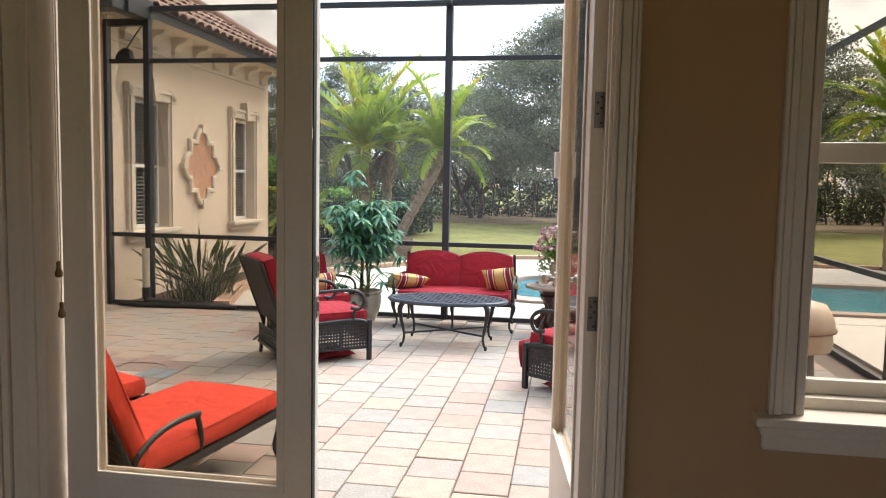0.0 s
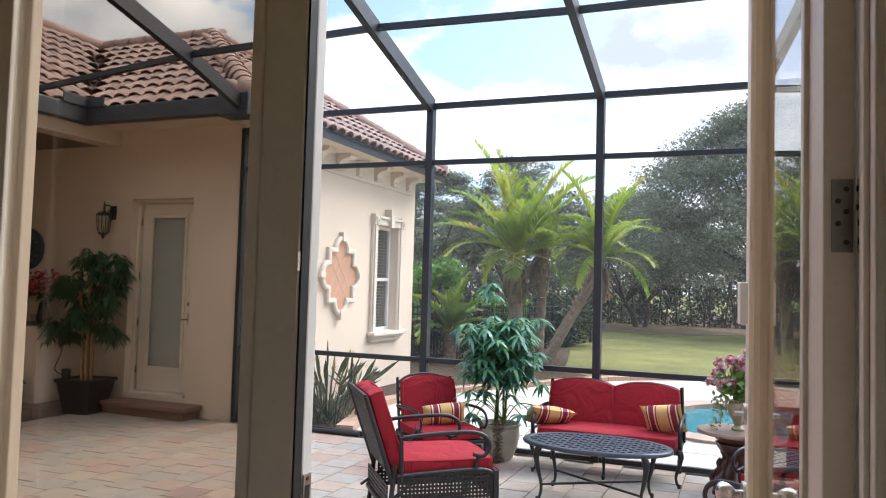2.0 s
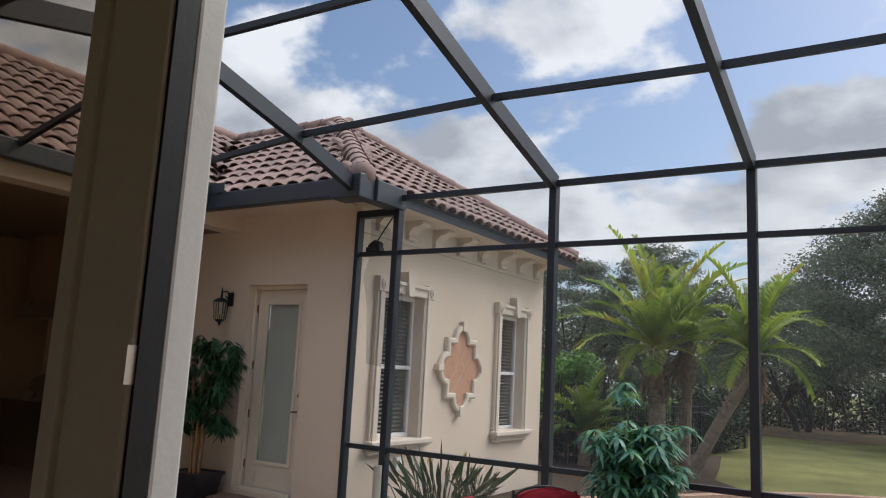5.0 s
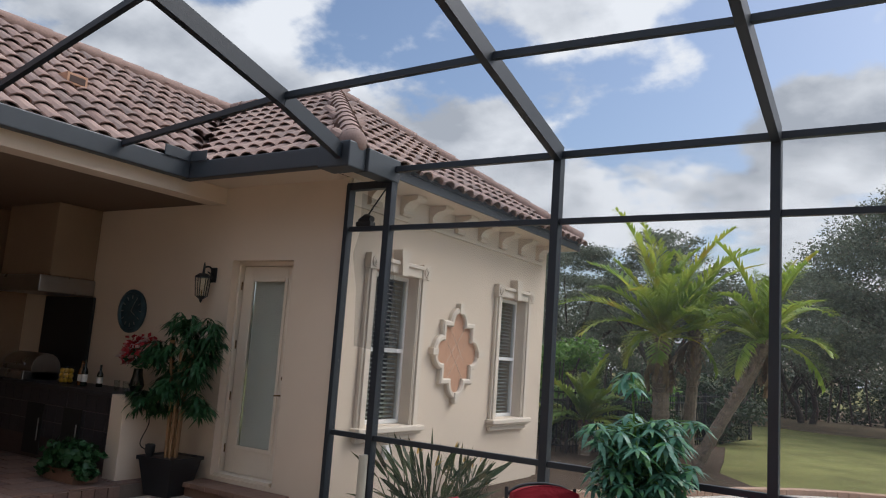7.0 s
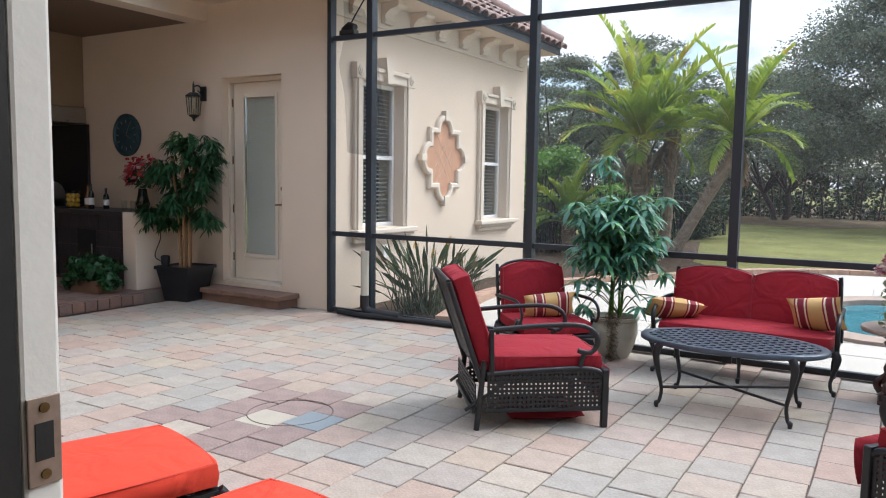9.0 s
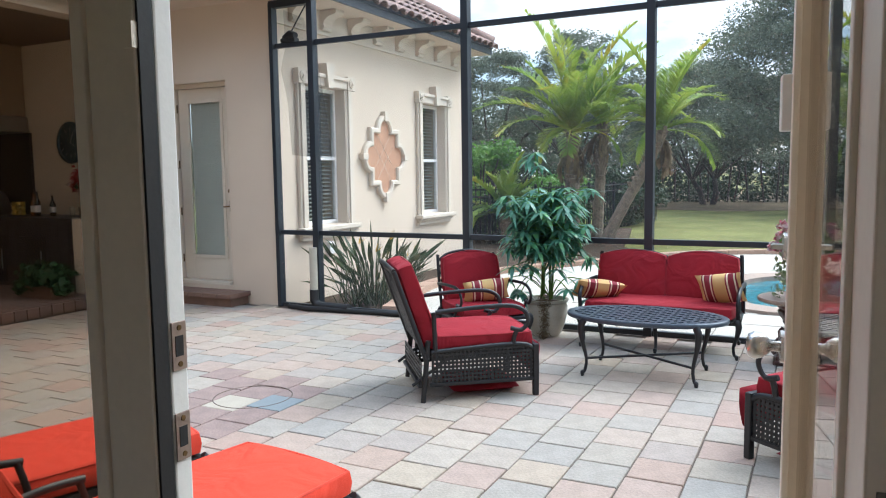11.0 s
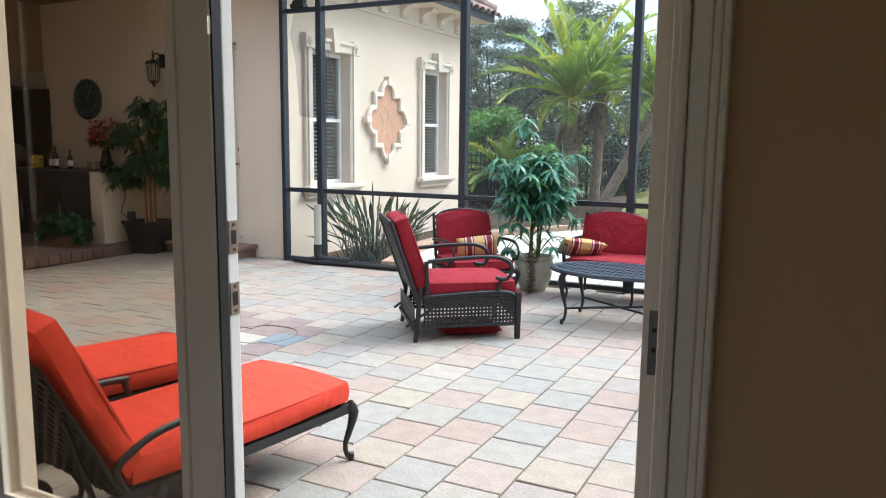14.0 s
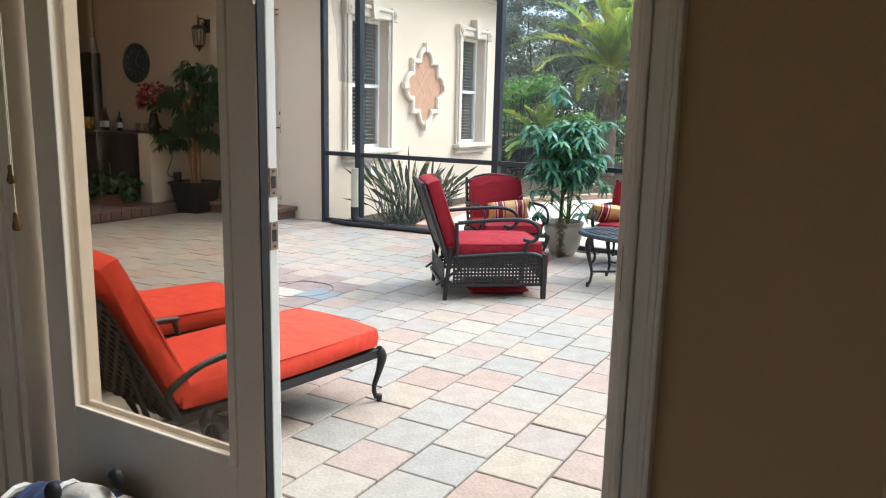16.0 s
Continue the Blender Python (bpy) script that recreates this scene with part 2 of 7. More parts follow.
PAVERRUST = material("rust_stained_paver", (0.23, 0.165, 0.145), 0.8, vary=0.35, scale=7, bump=0.45, fine=75)
PAVERSAND = material("sand_paver", (0.37, 0.325, 0.26), 0.8, vary=0.13, scale=7, bump=0.45, fine=75)
PAVERSLATE = material("blue_grey_paver", (0.19, 0.215, 0.225), 0.8, vary=0.13, scale=7, bump=0.45, fine=75)
LAWN = material("lawn_grass", (0.155, 0.152, 0.052), 0.95, vary=0.5, scale=0.7, bump=1.0, fine=26, spec=0.1)
DECK = material("pool_deck_concrete", (0.42, 0.385, 0.33), 0.8, vary=0.10, scale=2, bump=0.25, fine=110)
BRICKEDGE = material("brick_edging", (0.40, 0.26, 0.18), 0.85, vary=0.2, scale=6, ramp=[(0.42, 0.30, 0.21), (0.36, 0.22, 0.15), (0.46, 0.34, 0.25)], rand="island")
POOLTILE = material("pool_plaster", (0.14, 0.34, 0.38), 0.5, vary=0.1, scale=3)
COPING = material("pool_coping", (0.30, 0.22, 0.17), 0.8, vary=0.2, scale=8)
JOINT = material("joint_sand", (0.13, 0.10, 0.08), 0.95, vary=0.25, scale=8, bump=0.5)
PAVECOLS = [(0.33, 0.245, 0.195), (0.30, 0.26, 0.215), (0.255, 0.235, 0.21), (0.325, 0.27, 0.205), (0.30, 0.21, 0.17), (0.335, 0.285, 0.23), (0.27, 0.245, 0.215), (0.32, 0.23, 0.185)]
PAVER = material("tumbled_paver", (0.4, 0.3, 0.3), 0.8, vary=0.22, scale=9, bump=0.7, fine=60, ramp=PAVECOLS, rand="object")
PAVERFAR = material("tumbled_paver_rest", (0.4, 0.3, 0.3), 0.8, vary=0.22, scale=9, bump=0.7, fine=60, ramp=PAVECOLS, rand="island")
KITCHENPAVER = material("brown_kitchen_paver", (0.17, 0.105, 0.08), 0.8, vary=0.25, scale=7, bump=0.5, fine=60, ramp=[(0.16, 0.095, 0.07), (0.20, 0.125, 0.095), (0.13, 0.085, 0.07), (0.19, 0.105, 0.075)], rand="island")
TILECOLS = [(0.20, 0.125, 0.10), (0.25, 0.165, 0.135), (0.165, 0.115, 0.098), (0.28, 0.19, 0.155), (0.22, 0.14, 0.112)]
ROOFTILE = material("barrel_tile", (0.3, 0.2, 0.16), 0.85, vary=0.22, scale=6, bump=0.3, fine=50, ramp=TILECOLS, rand="object")
ROOFTILEFAR = material("barrel_tile_rest", (0.3, 0.2, 0.16), 0.85, vary=0.22, scale=6, bump=0.3, fine=50, ramp=TILECOLS, rand="island")
ROOFBASE = material("roof_underlay", (0.07, 0.045, 0.038), 0.95, vary=0.2)
CARVED = material("carved_mahogany_resin", (0.048, 0.018, 0.014), 0.4, vary=0.4, scale=14, bump=0.5, fine=40)
TABLESTONE = material("brown_stone_top", (0.24, 0.17, 0.13), 0.35, vary=0.3, scale=11, bump=0.1)
DARKTILE = material("slate_counter_tile", (0.045, 0.035, 0.033), 0.5, vary=0.4, scale=6, ramp=[(0.035, 0.03, 0.033), (0.06, 0.04, 0.035), (0.03, 0.03, 0.036), (0.09, 0.055, 0.045)], rand="island")
STEEL = material("stainless_steel", (0.4, 0.4, 0.4), 0.3, 1.0, vary=0.1)
BARK = material("oak_bark", (0.075, 0.062, 0.050), 0.95, vary=0.4, scale=8, bump=1.0, fine=25)
PALMBARK = material("palm_trunk_bark", (0.20, 0.155, 0.115), 0.95, vary=0.45, scale=9, bump=1.0, fine=22)
CANE = material("tan_canes", (0.30, 0.17, 0.08), 0.6, vary=0.25, scale=15)
OAK = leafy("oak_leaves", [(0.125, 0.145, 0.10), (0.165, 0.185, 0.13), (0.20, 0.215, 0.155), (0.09, 0.11, 0.072)], 0.6, 0.4)
FARLEAF = leafy("far_woods_leaves", [(0.08, 0.10, 0.06), (0.11, 0.13, 0.08), (0.065, 0.08, 0.05)], 0.65, 0.25)
HEDGE = leafy("hedge_leaves", [(0.028, 0.045, 0.020), (0.06, 0.08, 0.038), (0.028, 0.044, 0.022)], 0.6, 0.3)
PALM = leafy("date_palm_leaves", [(0.12, 0.20, 0.045), (0.20, 0.30, 0.055), (0.29, 0.38, 0.06), (0.40, 0.45, 0.07), (0.50, 0.38, 0.055), (0.42, 0.20, 0.04)], 0.4, 0.5, patch=1.3)
PALMDEAD = leafy("dry_palm_leaves", [(0.24, 0.16, 0.08), (0.30, 0.22, 0.12), (0.17, 0.11, 0.06)], 0.7, 0.2)
BUSH = leafy("bright_bush_leaves", [(0.11, 0.22, 0.04), (0.16, 0.28, 0.055), (0.08, 0.16, 0.035)], 0.5, 0.45)
UMBRELLA = leafy("umbrella_plant_leaves", [(0.065, 0.18, 0.12), (0.11, 0.26, 0.18), (0.04, 0.13, 0.075), (0.13, 0.30, 0.10)], 0.35, 0.25)
BLADE = leafy("bird_of_paradise_leaves", [(0.035, 0.062, 0.022), (0.065, 0.088, 0.032), (0.022, 0.042, 0.018), (0.13, 0.12, 0.05)], 0.45, 0.25)
FICUS = leafy("bamboo_tree_leaves", [(0.022, 0.075, 0.026), (0.035, 0.105, 0.036), (0.014, 0.05, 0.02)], 0.4, 0.25)
PINK = leafy("silk_flower_petals", [(0.36, 0.05, 0.09), (0.46, 0.17, 0.25), (0.72, 0.66, 0.60), (0.34, 0.04, 0.07), (0.68, 0.62, 0.56)], 0.7, 0.3)
REDFLOWER = leafy("red_silk_petals", [(0.35, 0.02, 0.03), (0.45, 0.04, 0.05), (0.7, 0.6, 0.58)], 0.7, 0.2)
SILVERLEAF = leafy("trailing_ivy_leaves", [(0.20, 0.25, 0.12), (0.30, 0.33, 0.20), (0.12, 0.17, 0.07)], 0.5, 0.3)
SCREEN = mesh_screen("insect_screen", 0.94, (0.34, 0.35, 0.36))
SCREENFLAP = mesh_screen("doubled_insect_screen", 0.72, (0.10, 0.10, 0.11))
COVER = material("beige_vinyl_cover", (0.50, 0.38, 0.28), 0.55, vary=0.1, scale=4, bump=0.2)
CLOCKTEAL = material("teal_patina_metal", (0.035, 0.075, 0.095), 0.5, 0.3, vary=0.4, scale=14)
PLUSHBLUE = material("navy_corduroy", (0.035, 0.05, 0.12), 0.95, vary=0.3, scale=20, bump=0.6)
PLUSHWHITE = material("white_fleece", (0.6, 0.57, 0.54), 0.95, vary=0.1, bump=0.6)
PAPERWHITE = material("white_plastic", (0.75, 0.74, 0.71), 0.4, vary=0.03)
AMBER = material("amber_liquor_bottle", (0.16, 0.055, 0.012), 0.1, vary=0.2, bump=0)
DARKBOTTLE = material("dark_bottle_glass", (0.01, 0.014, 0.010), 0.08, vary=0.2, bump=0)
LEMON = material("lemon_skin", (0.55, 0.34, 0.03), 0.5, vary=0.15, scale=14)


def water_material():
    m = material("pool_water", (0.05, 0.20, 0.24), 0.04, vary=0.15, scale=1.5, bump=0, spec=0.6)
    n, l = m.node_tree.nodes, m.node_tree.links
    tc = n.new("ShaderNodeTexCoord")
    w = n.new("ShaderNodeTexNoise")
    w.inputs["Scale"].default_value, w.inputs["Detail"].default_value = 3.2, 3
    l.new(tc.outputs["Object"], w.inputs["Vector"])
    b = n.new("ShaderNodeBump")
    b.inputs["Strength"].default_value, b.inputs["Distance"].default_value = 0.5, 0.06
    l.new(w.outputs[0], b.inputs["Height"])
    l.new(b.outputs[0], n["Principled BSDF"].inputs["Normal"])
    return m


WATER = water_material()


# ---------------------------------------------------------------- builders
def box(bm, x0, x1, y0, y1, z0, z1, m=None):
    mat = Matrix.LocRotScale(((x0 + x1) / 2, (y0 + y1) / 2, (z0 + z1) / 2), None, (abs(x1 - x0), abs(y1 - y0), abs(z1 - z0)))
    return bmesh.ops.create_cube(bm, size=1, matrix=(m @ mat) if m else mat)["verts"]


def beam(bm, a, b, w, h, up=(0, 0, 1)):
    """A bar of section w x h from a to b."""
    a, b = Vector(a), Vector(b)
    d = (b - a).normalized()
    s = d.cross(Vector(up))
    s = s.normalized() if s.length > 1e-4 else Vector((1, 0, 0))
    u = s.cross(d).normalized()
    vs = []
    for p in (a, b):
        for i, j in ((-1, -1), (1, -1), (1, 1), (-1, 1)):
            vs.append(bm.verts.new(p + s * (i * w / 2) + u * (j * h / 2)))
    for f in ((3, 2, 1, 0), (4, 5, 6, 7), (0, 1, 5, 4), (1, 2, 6, 5), (2, 3, 7, 6), (3, 0, 4, 7)):
        bm.faces.new([vs[k] for k in f])


def tube(bm, pts, r, seg=8, flat=1.0):
    """A round bar along points; r may be a list; flat squashes its section."""
    pts = [Vector(p) for p in pts]
    rs = r if isinstance(r, (list, tuple)) else [r] * len(pts)
    rings, side = [], None
    for i, p in enumerate(pts):
        d = (pts[min(i + 1, len(pts) - 1)] - pts[max(i - 1, 0)]).normalized()
        if side is None:
            side = d.cross(Vector((0, 0, 1)) if abs(d.z) < 0.9 else Vector((1, 0, 0))).normalized()
        side = (side - d * side.dot(d)).normalized()
        up = d.cross(side)
        rings.append([bm.verts.new(p + (side * math.cos(2 * math.pi * k / seg) + up * (math.sin(2 * math.pi * k / seg) * flat)) * rs[i]) for k in range(seg)])
    for a, b in zip(rings, rings[1:]):
        for k in range(seg):
            bm.faces.new((a[k], a[(k + 1) % seg], b[(k + 1) % seg], b[k]))
    bm.faces.new(rings[0][::-1])
    bm.faces.new(rings[-1])


def lathe(bm, prof, seg=24, at=(0, 0, 0), lobes=0, depth=0.0):
    """A turned body from (radius, height) pairs; lobes carve flutes."""
    rings = []
    for r, z in prof:
        rings.append([bm.verts.new((at[0] + r * (1 + depth * math.cos(lobes * 2 * math.pi * k / seg)) * math.cos(2 * math.pi * k / seg),
                                    at[1] + r * (1 + depth * math.cos(lobes * 2 * math.pi * k / seg)) * math.sin(2 * math.pi * k / seg), at[2] + z)) for k in range(seg)])
    for a, b in zip(rings, rings[1:]):
        for k in range(seg):
            bm.faces.new((a[k], a[(k + 1) % seg], b[(k + 1) % seg], b[k]))
    bm.faces.new(rings[0][::-1])
    bm.faces.new(rings[-1])


def box_cushion(bm, sx, sy, sz, m=None, puff=0.35, n=12, crown=0.0):
    """A boxed seat cushion: upright sides, soft corners, swollen top and bottom."""
    m = m or Matrix()
    v = {}
    for side in (1, -1):
        for i in range(n + 1):
            for j in range(n + 1):
                u, w = math.sin(math.pi / 2 * (2 * i / n - 1)), math.sin(math.pi / 2 * (2 * j / n - 1))
                h = sz / 2 * (0.66 + 0.34 * ((1 - u ** 4) * (1 - w ** 4)) ** 0.6 * (1 + puff * ((1 - u * u) * (1 - w * w) - 0.4)))
                h += 0.004 * math.sin(7 * u + 2 * w) * math.sin(5 * w + 1)
                k = 1 - 0.035 * (abs(u) * abs(w)) ** 6
                x, y = u * sx / 2 * k, w * sy / 2 * k
                if crown and w > 0:
                    y += crown * w * ((1 - u * u) - 0.6)
                v[side, i, j] = bm.verts.new(m @ Vector((x, y, side * h)))
    for s in (1, -1):
        for i in range(n):
            for j in range(n):
                q = [v[s, i, j], v[s, i + 1, j], v[s, i + 1, j + 1], v[s, i, j + 1]]
                bm.faces.new(q if s == 1 else q[::-1])
    ring_ = [(i, 0) for i in range(n)] + [(n, j) for j in range(n)] + [(i, n) for i in range(n, 0, -1)] + [(0, j) for j in range(n, 0, -1)]
    mid = []
    for i, j in ring_:
        a, b = v[1, i, j], v[-1, i, j]
        c = m.inverted() @ ((a.co + b.co) / 2)
        c.x, c.y = c.x * (1 + 0.012 / sx), c.y * (1 + 0.012 / sy)
        mid.append(bm.verts.new(m @ c))
    L = len(ring_)
    for k in range(L):
        (i, j), (a, b) = ring_[k], ring_[(k + 1) % L]
        bm.faces.new((v[1, i, j], mid[k], mid[(k + 1) % L], v[1, a, b]))
        bm.faces.new((mid[k], v[-1, i, j], v[-1, a, b], mid[(k + 1) % L]))


def cushion(bm, sx, sy, sz, m=None, puff=0.35, n=10, crown=0.0, sag=0.0):
    """A stuffed cushion: rounded edges, swollen faces; crown rounds its +y end upwards as a bow."""
    m = m or Matrix()
    grid = {}
    for side in (1, -1):
        for i in range(n + 1):
            for j in range(n + 1):
                u, v = 2 * i / n - 1, 2 * j / n - 1
                ed = (1 - abs(u) ** 6) * (1 - abs(v) ** 6)
                h = sz / 2 * (0.45 * min(1, ed * 3) + 0.55 * ed ** 0.5 * (1 - puff + puff * (1 - u * u) * (1 - v * v)))
                h *= 1 - sag * (1 - u * u) * (1 - v * v) * (0.5 + 0.5 * math.sin(5 * u + 3 * v))
                cx, cy = u * (1 - 0.05 * v * v), v * (1 - 0.05 * u * u)
                x, y = cx * sx / 2, cy * sy / 2
                if crown and v > 0:
                    y += crown * v * ((1 - u * u) - 0.6)
                if side == -1 and (i in (0, n) or j in (0, n)):
                    continue
                grid[side, i, j] = bm.verts.new(m @ Vector((x, y, side * h)))
    def g(s, i, j):
        return grid[(s, i, j)] if (s, i, j) in grid else grid[(1, i, j)]
    for s in (1, -1):
        for i in range(n):
            for j in range(n):
                q = [g(s, i, j), g(s, i + 1, j), g(s, i + 1, j + 1), g(s, i, j + 1)]
                bm.faces.new(q if s == 1 else q[::-1])


def rim(sx, sy, m, crown=0.0, n=9, z=0.0):
    """Points round a cushion's edge, for its piping."""
    pts = []
    for k in range(4 * n + 1):
        a = k % (4 * n)
        e, f = a // n, (a % n) / n
        u, v = ((2 * f - 1, -1), (1, 2 * f - 1), (1 - 2 * f, 1), (-1, 1 - 2 * f))[e]
        x, y = u * (1 - 0.05 * v * v) * sx / 2, v * (1 - 0.05 * u * u) * sy / 2
        if crown and v > 0:
            y += crown * v * ((1 - u * u) - 0.6)
        pts.append(m @ Vector((x, y, z)))
    return pts


def link(name, bm, mat, smooth=False, bevel=0.0):
    if bevel:
        bmesh.ops.bevel(bm, geom=[e for e in bm.edges if e.calc_face_angle(0) > 0.6], offset=bevel, segments=2, affect="EDGES", profile=0.5)
    bmesh.ops.recalc_face_normals(bm, faces=bm.faces)
    me = bpy.data.meshes.new(name)
    bm.to_mesh(me)
    bm.free()
    me.materials.append(mat)
    if smooth:
        for p in me.polygons:
            p.use_smooth = True
        me.set_sharp_from_angle(angle=radians(50))
    return new(name, me)


def part(name, bm, mat, parent, label="", smooth=False, bevel=0.0):
    ob = link(name, bm, mat, smooth, bevel)
    ob.parent = parent
    return tagged(ob, label)


def thing(name, label, category, group="", kind=""):
    return tagged(new(name), label, category, group, kind)


def setting(name, bm, mat, label="", category="", smooth=False, bevel=0.0):
    return tagged(link(name, bm, mat, smooth, bevel), label, category, kind="structure")


def one(fn, *args, **kw):
    """A bmesh holding a single form."""
    bm = bmesh.new()
    fn(bm, *args, **kw)
    return bm


def boxes(*rows):
    bm = bmesh.new()
    for r in rows:
        box(bm, *r)
    return bm


def quads(name, verts, mat, per=4, smooth=False):
    """A mesh object of separate small faces, per corners each."""
    n = len(verts) // per
    me = bpy.data.meshes.new(name)
    me.from_pydata([tuple(v) for v in verts], [], [tuple(range(per * i, per * i + per)) for i in range(n)])
    me.materials.append(mat)
    return new(name, me)


def leaf_cloud(rng, clumps, count, size, aspect=0.45, shell=0.45):
    """Corners of leaves strewn in clumps (x, y, z, rx, ry, rz)."""
    c = np.array(clumps, float)
    w = (c[:, 3] * c[:, 4] * c[:, 5]) ** 0.66
    idx = rng.choice(len(c), count, p=w / w.sum())
    d = rng.normal(size=(count, 3))
    d /= np.linalg.norm(d, axis=1)[:, None]
    rad = rng.uniform(shell, 1.0, count) ** 0.6 * (1 + 0.12 * rng.normal(size=count))
    p = c[idx, :3] + d * rad[:, None] * c[idx, 3:]
    a = rng.normal(size=(count, 3))
    a[:, 2] *= 0.7
    a /= np.linalg.norm(a, axis=1)[:, None]
    b = np.cross(a, d + 0.6 * rng.normal(size=(count, 3)))
    b /= np.linalg.norm(b, axis=1)[:, None] + 1e-6
    s = size * rng.uniform(0.6, 1.3, count)[:, None]
    v = np.stack([p - a * s * 0.5, p + b * s * aspect * 0.5 - a * s * 0.05, p + a * s * 0.5, p - b * s * aspect * 0.5 - a * s * 0.05], 1)
    return v.reshape(-1, 3)


def place(ob, x, y, z=0.0, rz=0.0):
    ob.matrix_basis = pose(x, y, z, 0, 0, rz)
    return ob


# ---------------------------------------------------------------- ground, deck, pool
def sheet(pts, z0, z1):
    """A slab over a plan outline."""
    bm = bmesh.new()
    top = [bm.verts.new((x, y, z1)) for x, y in pts]
    bot = [bm.verts.new((x, y, z0)) for x, y in pts]
    bm.faces.new(top)
    bm.faces.new(bot[::-1])
    for i in range(len(pts)):
        j = (i + 1) % len(pts)
        bm.faces.new((top[i], bot[i], bot[j], top[j]))
    return bm


def ring(outer, inner, z0, z1):
    """A slab between two outlines of equal point count."""
    bm = bmesh.new()
    v = [[bm.verts.new((x, y, z)) for x, y in pts] for pts, z in ((outer, z1), (inner, z1), (outer, z0), (inner, z0))]
    n = len(outer)
    for i in range(n):
        j = (i + 1) % n
        bm.faces.new((v[0][i], v[0][j], v[1][j], v[1][i]))
        bm.faces.new((v[0][i], v[2][i], v[2][j], v[0][j]))
        bm.faces.new((v[1][i], v[1][j], v[3][j], v[3][i]))
    return bm


def smooth_line(pts, n=8):
    """A soft curve through plan points."""
    out = []
    p = [pts[0], *pts, pts[-1]]
    for i in range(1, len(p) - 2):
        for k in range(n):
            t = k / n
            out.append(tuple(0.5 * ((2 * p[i][c]) + (-p[i - 1][c] + p[i + 1][c]) * t + (2 * p[i - 1][c] - 5 * p[i][c] + 4 * p[i + 1][c] - p[i + 2][c]) * t * t
                                    + (-p[i - 1][c] + 3 * p[i][c] - 3 * p[i + 1][c] + p[i + 2][c]) * t ** 3) for c in (0, 1)))
    return out + [pts[-1]]


def ground():
    bm = bmesh.new()
    n, w = 40, 400
    bmesh.ops.create_grid(bm, x_segments=2, y_segments=2, size=w, matrix=pose(0, 150, -0.06))
    setting("ground", bm, LAWN, "mown green lawn with worn brown patches", "lawn")
    # planting bed along the wing and round the palms
    edge = smooth_line([(-3.66, 6.06), (-3.88, 6.8), (-4.08, 7.5), (-4.16, 8.3), (-3.98, 9.3), (-3.65, 10.0), (-3.25, 10.7), (-2.75, 11.4), (-2.1, 12.5), (-1.1, 13.5), (0.4, 14.05), (4, 14.2), (9, 14.2)])
    back = [(9, 14.4), (0.4, 14.3), (-1.2, 13.78), (-2.3, 13.5), (-3.1, 14.7), (-3.5, 17), (-4.1, 20), (-9, 21), (-12, 14), (-5.1, 11), (-5.1, 6.06)]
    setting("planting_bed", sheet(edge + back, -0.3, -0.025), SOIL, "brown bark mulch planting bed", "mulch bed")
    litter_edge = [(x, 31.8 + 1.1 * math.sin(x * 0.37) + 0.6 * math.sin(x * 1.13 + 1)) for x in np.arange(-60, 61, 1.5)]
    setting("leaf_litter", sheet(litter_edge + [(60, 60), (-60, 60)], -0.3, -0.045), LITTER, "brown leaf litter under the far trees", "leaf litter")
    # pool deck with the pool cut out
    pool = [(11.9, 7.75), (6, 7.72), (3, 7.75), (1.0, 7.72)] + smooth_line([(0.35, 7.75), (-0.25, 8.1), (-0.5, 9.2), (-0.2, 10.3), (0.5, 10.8)], 4) + [(3, 10.85), (6, 10.8), (11.9, 10.85)]
    outline = [(12, 2.0), (3.35, 2.0), (3.35, 6.06), (-3.66, 6.06)] + edge[1:] + [(12, 14.2), (12, 10.85)] + pool[::-1] + [(12, 7.75)]
    bm = sheet(outline, -0.25, 0.0)
    bmesh.ops.triangulate(bm, faces=[f for f in bm.faces if len(f.verts) > 4], ngon_method="EAR_CLIP")
    deck = setting("pool_deck", bm, DECK, "pale cream textured pool deck", "pool deck")
    # scored joints in the deck stand as thin dark strips let into it
    bm = bmesh.new()
    for x in np.arange(-3.0, 3.0, 0.9):
        beam(bm, (x, 6.1, 0.0005), (x, 7.55, 0.0005), 0.007, 0.004)
    for y in (6.9, 7.5):
        beam(bm, (-3.4, y, 0.0005), (9, y, 0.0005), 0.007, 0.004)
    for x in np.arange(-2.6, 9, 0.9):
        beam(bm, (x, 11.3, 0.0005), (x, 12.0, 0.0005), 0.007, 0.004)
    part("score_line", bm, JOINT, deck)
    # brick edging
    edging = thing("brick_edging", "curved tan brick edging between deck and bed", "edging", kind="structure")
    for i, (a, b) in enumerate(zip(edge, edge[1:])):
        a, b = Vector((*a, 0)), Vector((*b, 0))
        n = max(1, round((b - a).length / 0.21))
        for k in range(n):
            p, q = a.lerp(b, (k + 0.04) / n), a.lerp(b, (k + 0.96) / n)
            part("brick", one(beam, p + Vector((0, 0, 0.03)), q + Vector((0, 0, 0.03)), 0.2, 0.09 + 0.012 * random.random()), BRICKEDGE, edging)
    # pool
    poolob = thing("swimming_pool", "swimming pool with rippled blue-green water", "pool", kind="structure")
    part("water", sheet(pool, -0.2, -0.03), WATER, poolob, "rippled blue-green water", smooth=False)
    part("basin", sheet(pool, -0.5, -0.25), POOLTILE, poolob)
    cx, cy = 5.5, 9.25
    lip_in = [(cx + (x - cx) * 0.99, cy + (y - cy) * 0.99) for x, y in pool]
    lip_out = [(cx + (x - cx) * 1.05, cy + (y - cy) * 1.16) for x, y in pool]
    part("coping", ring(lip_out, lip_in, -0.16, 0.035), COPING, poolob, "brown stone coping")


ground()

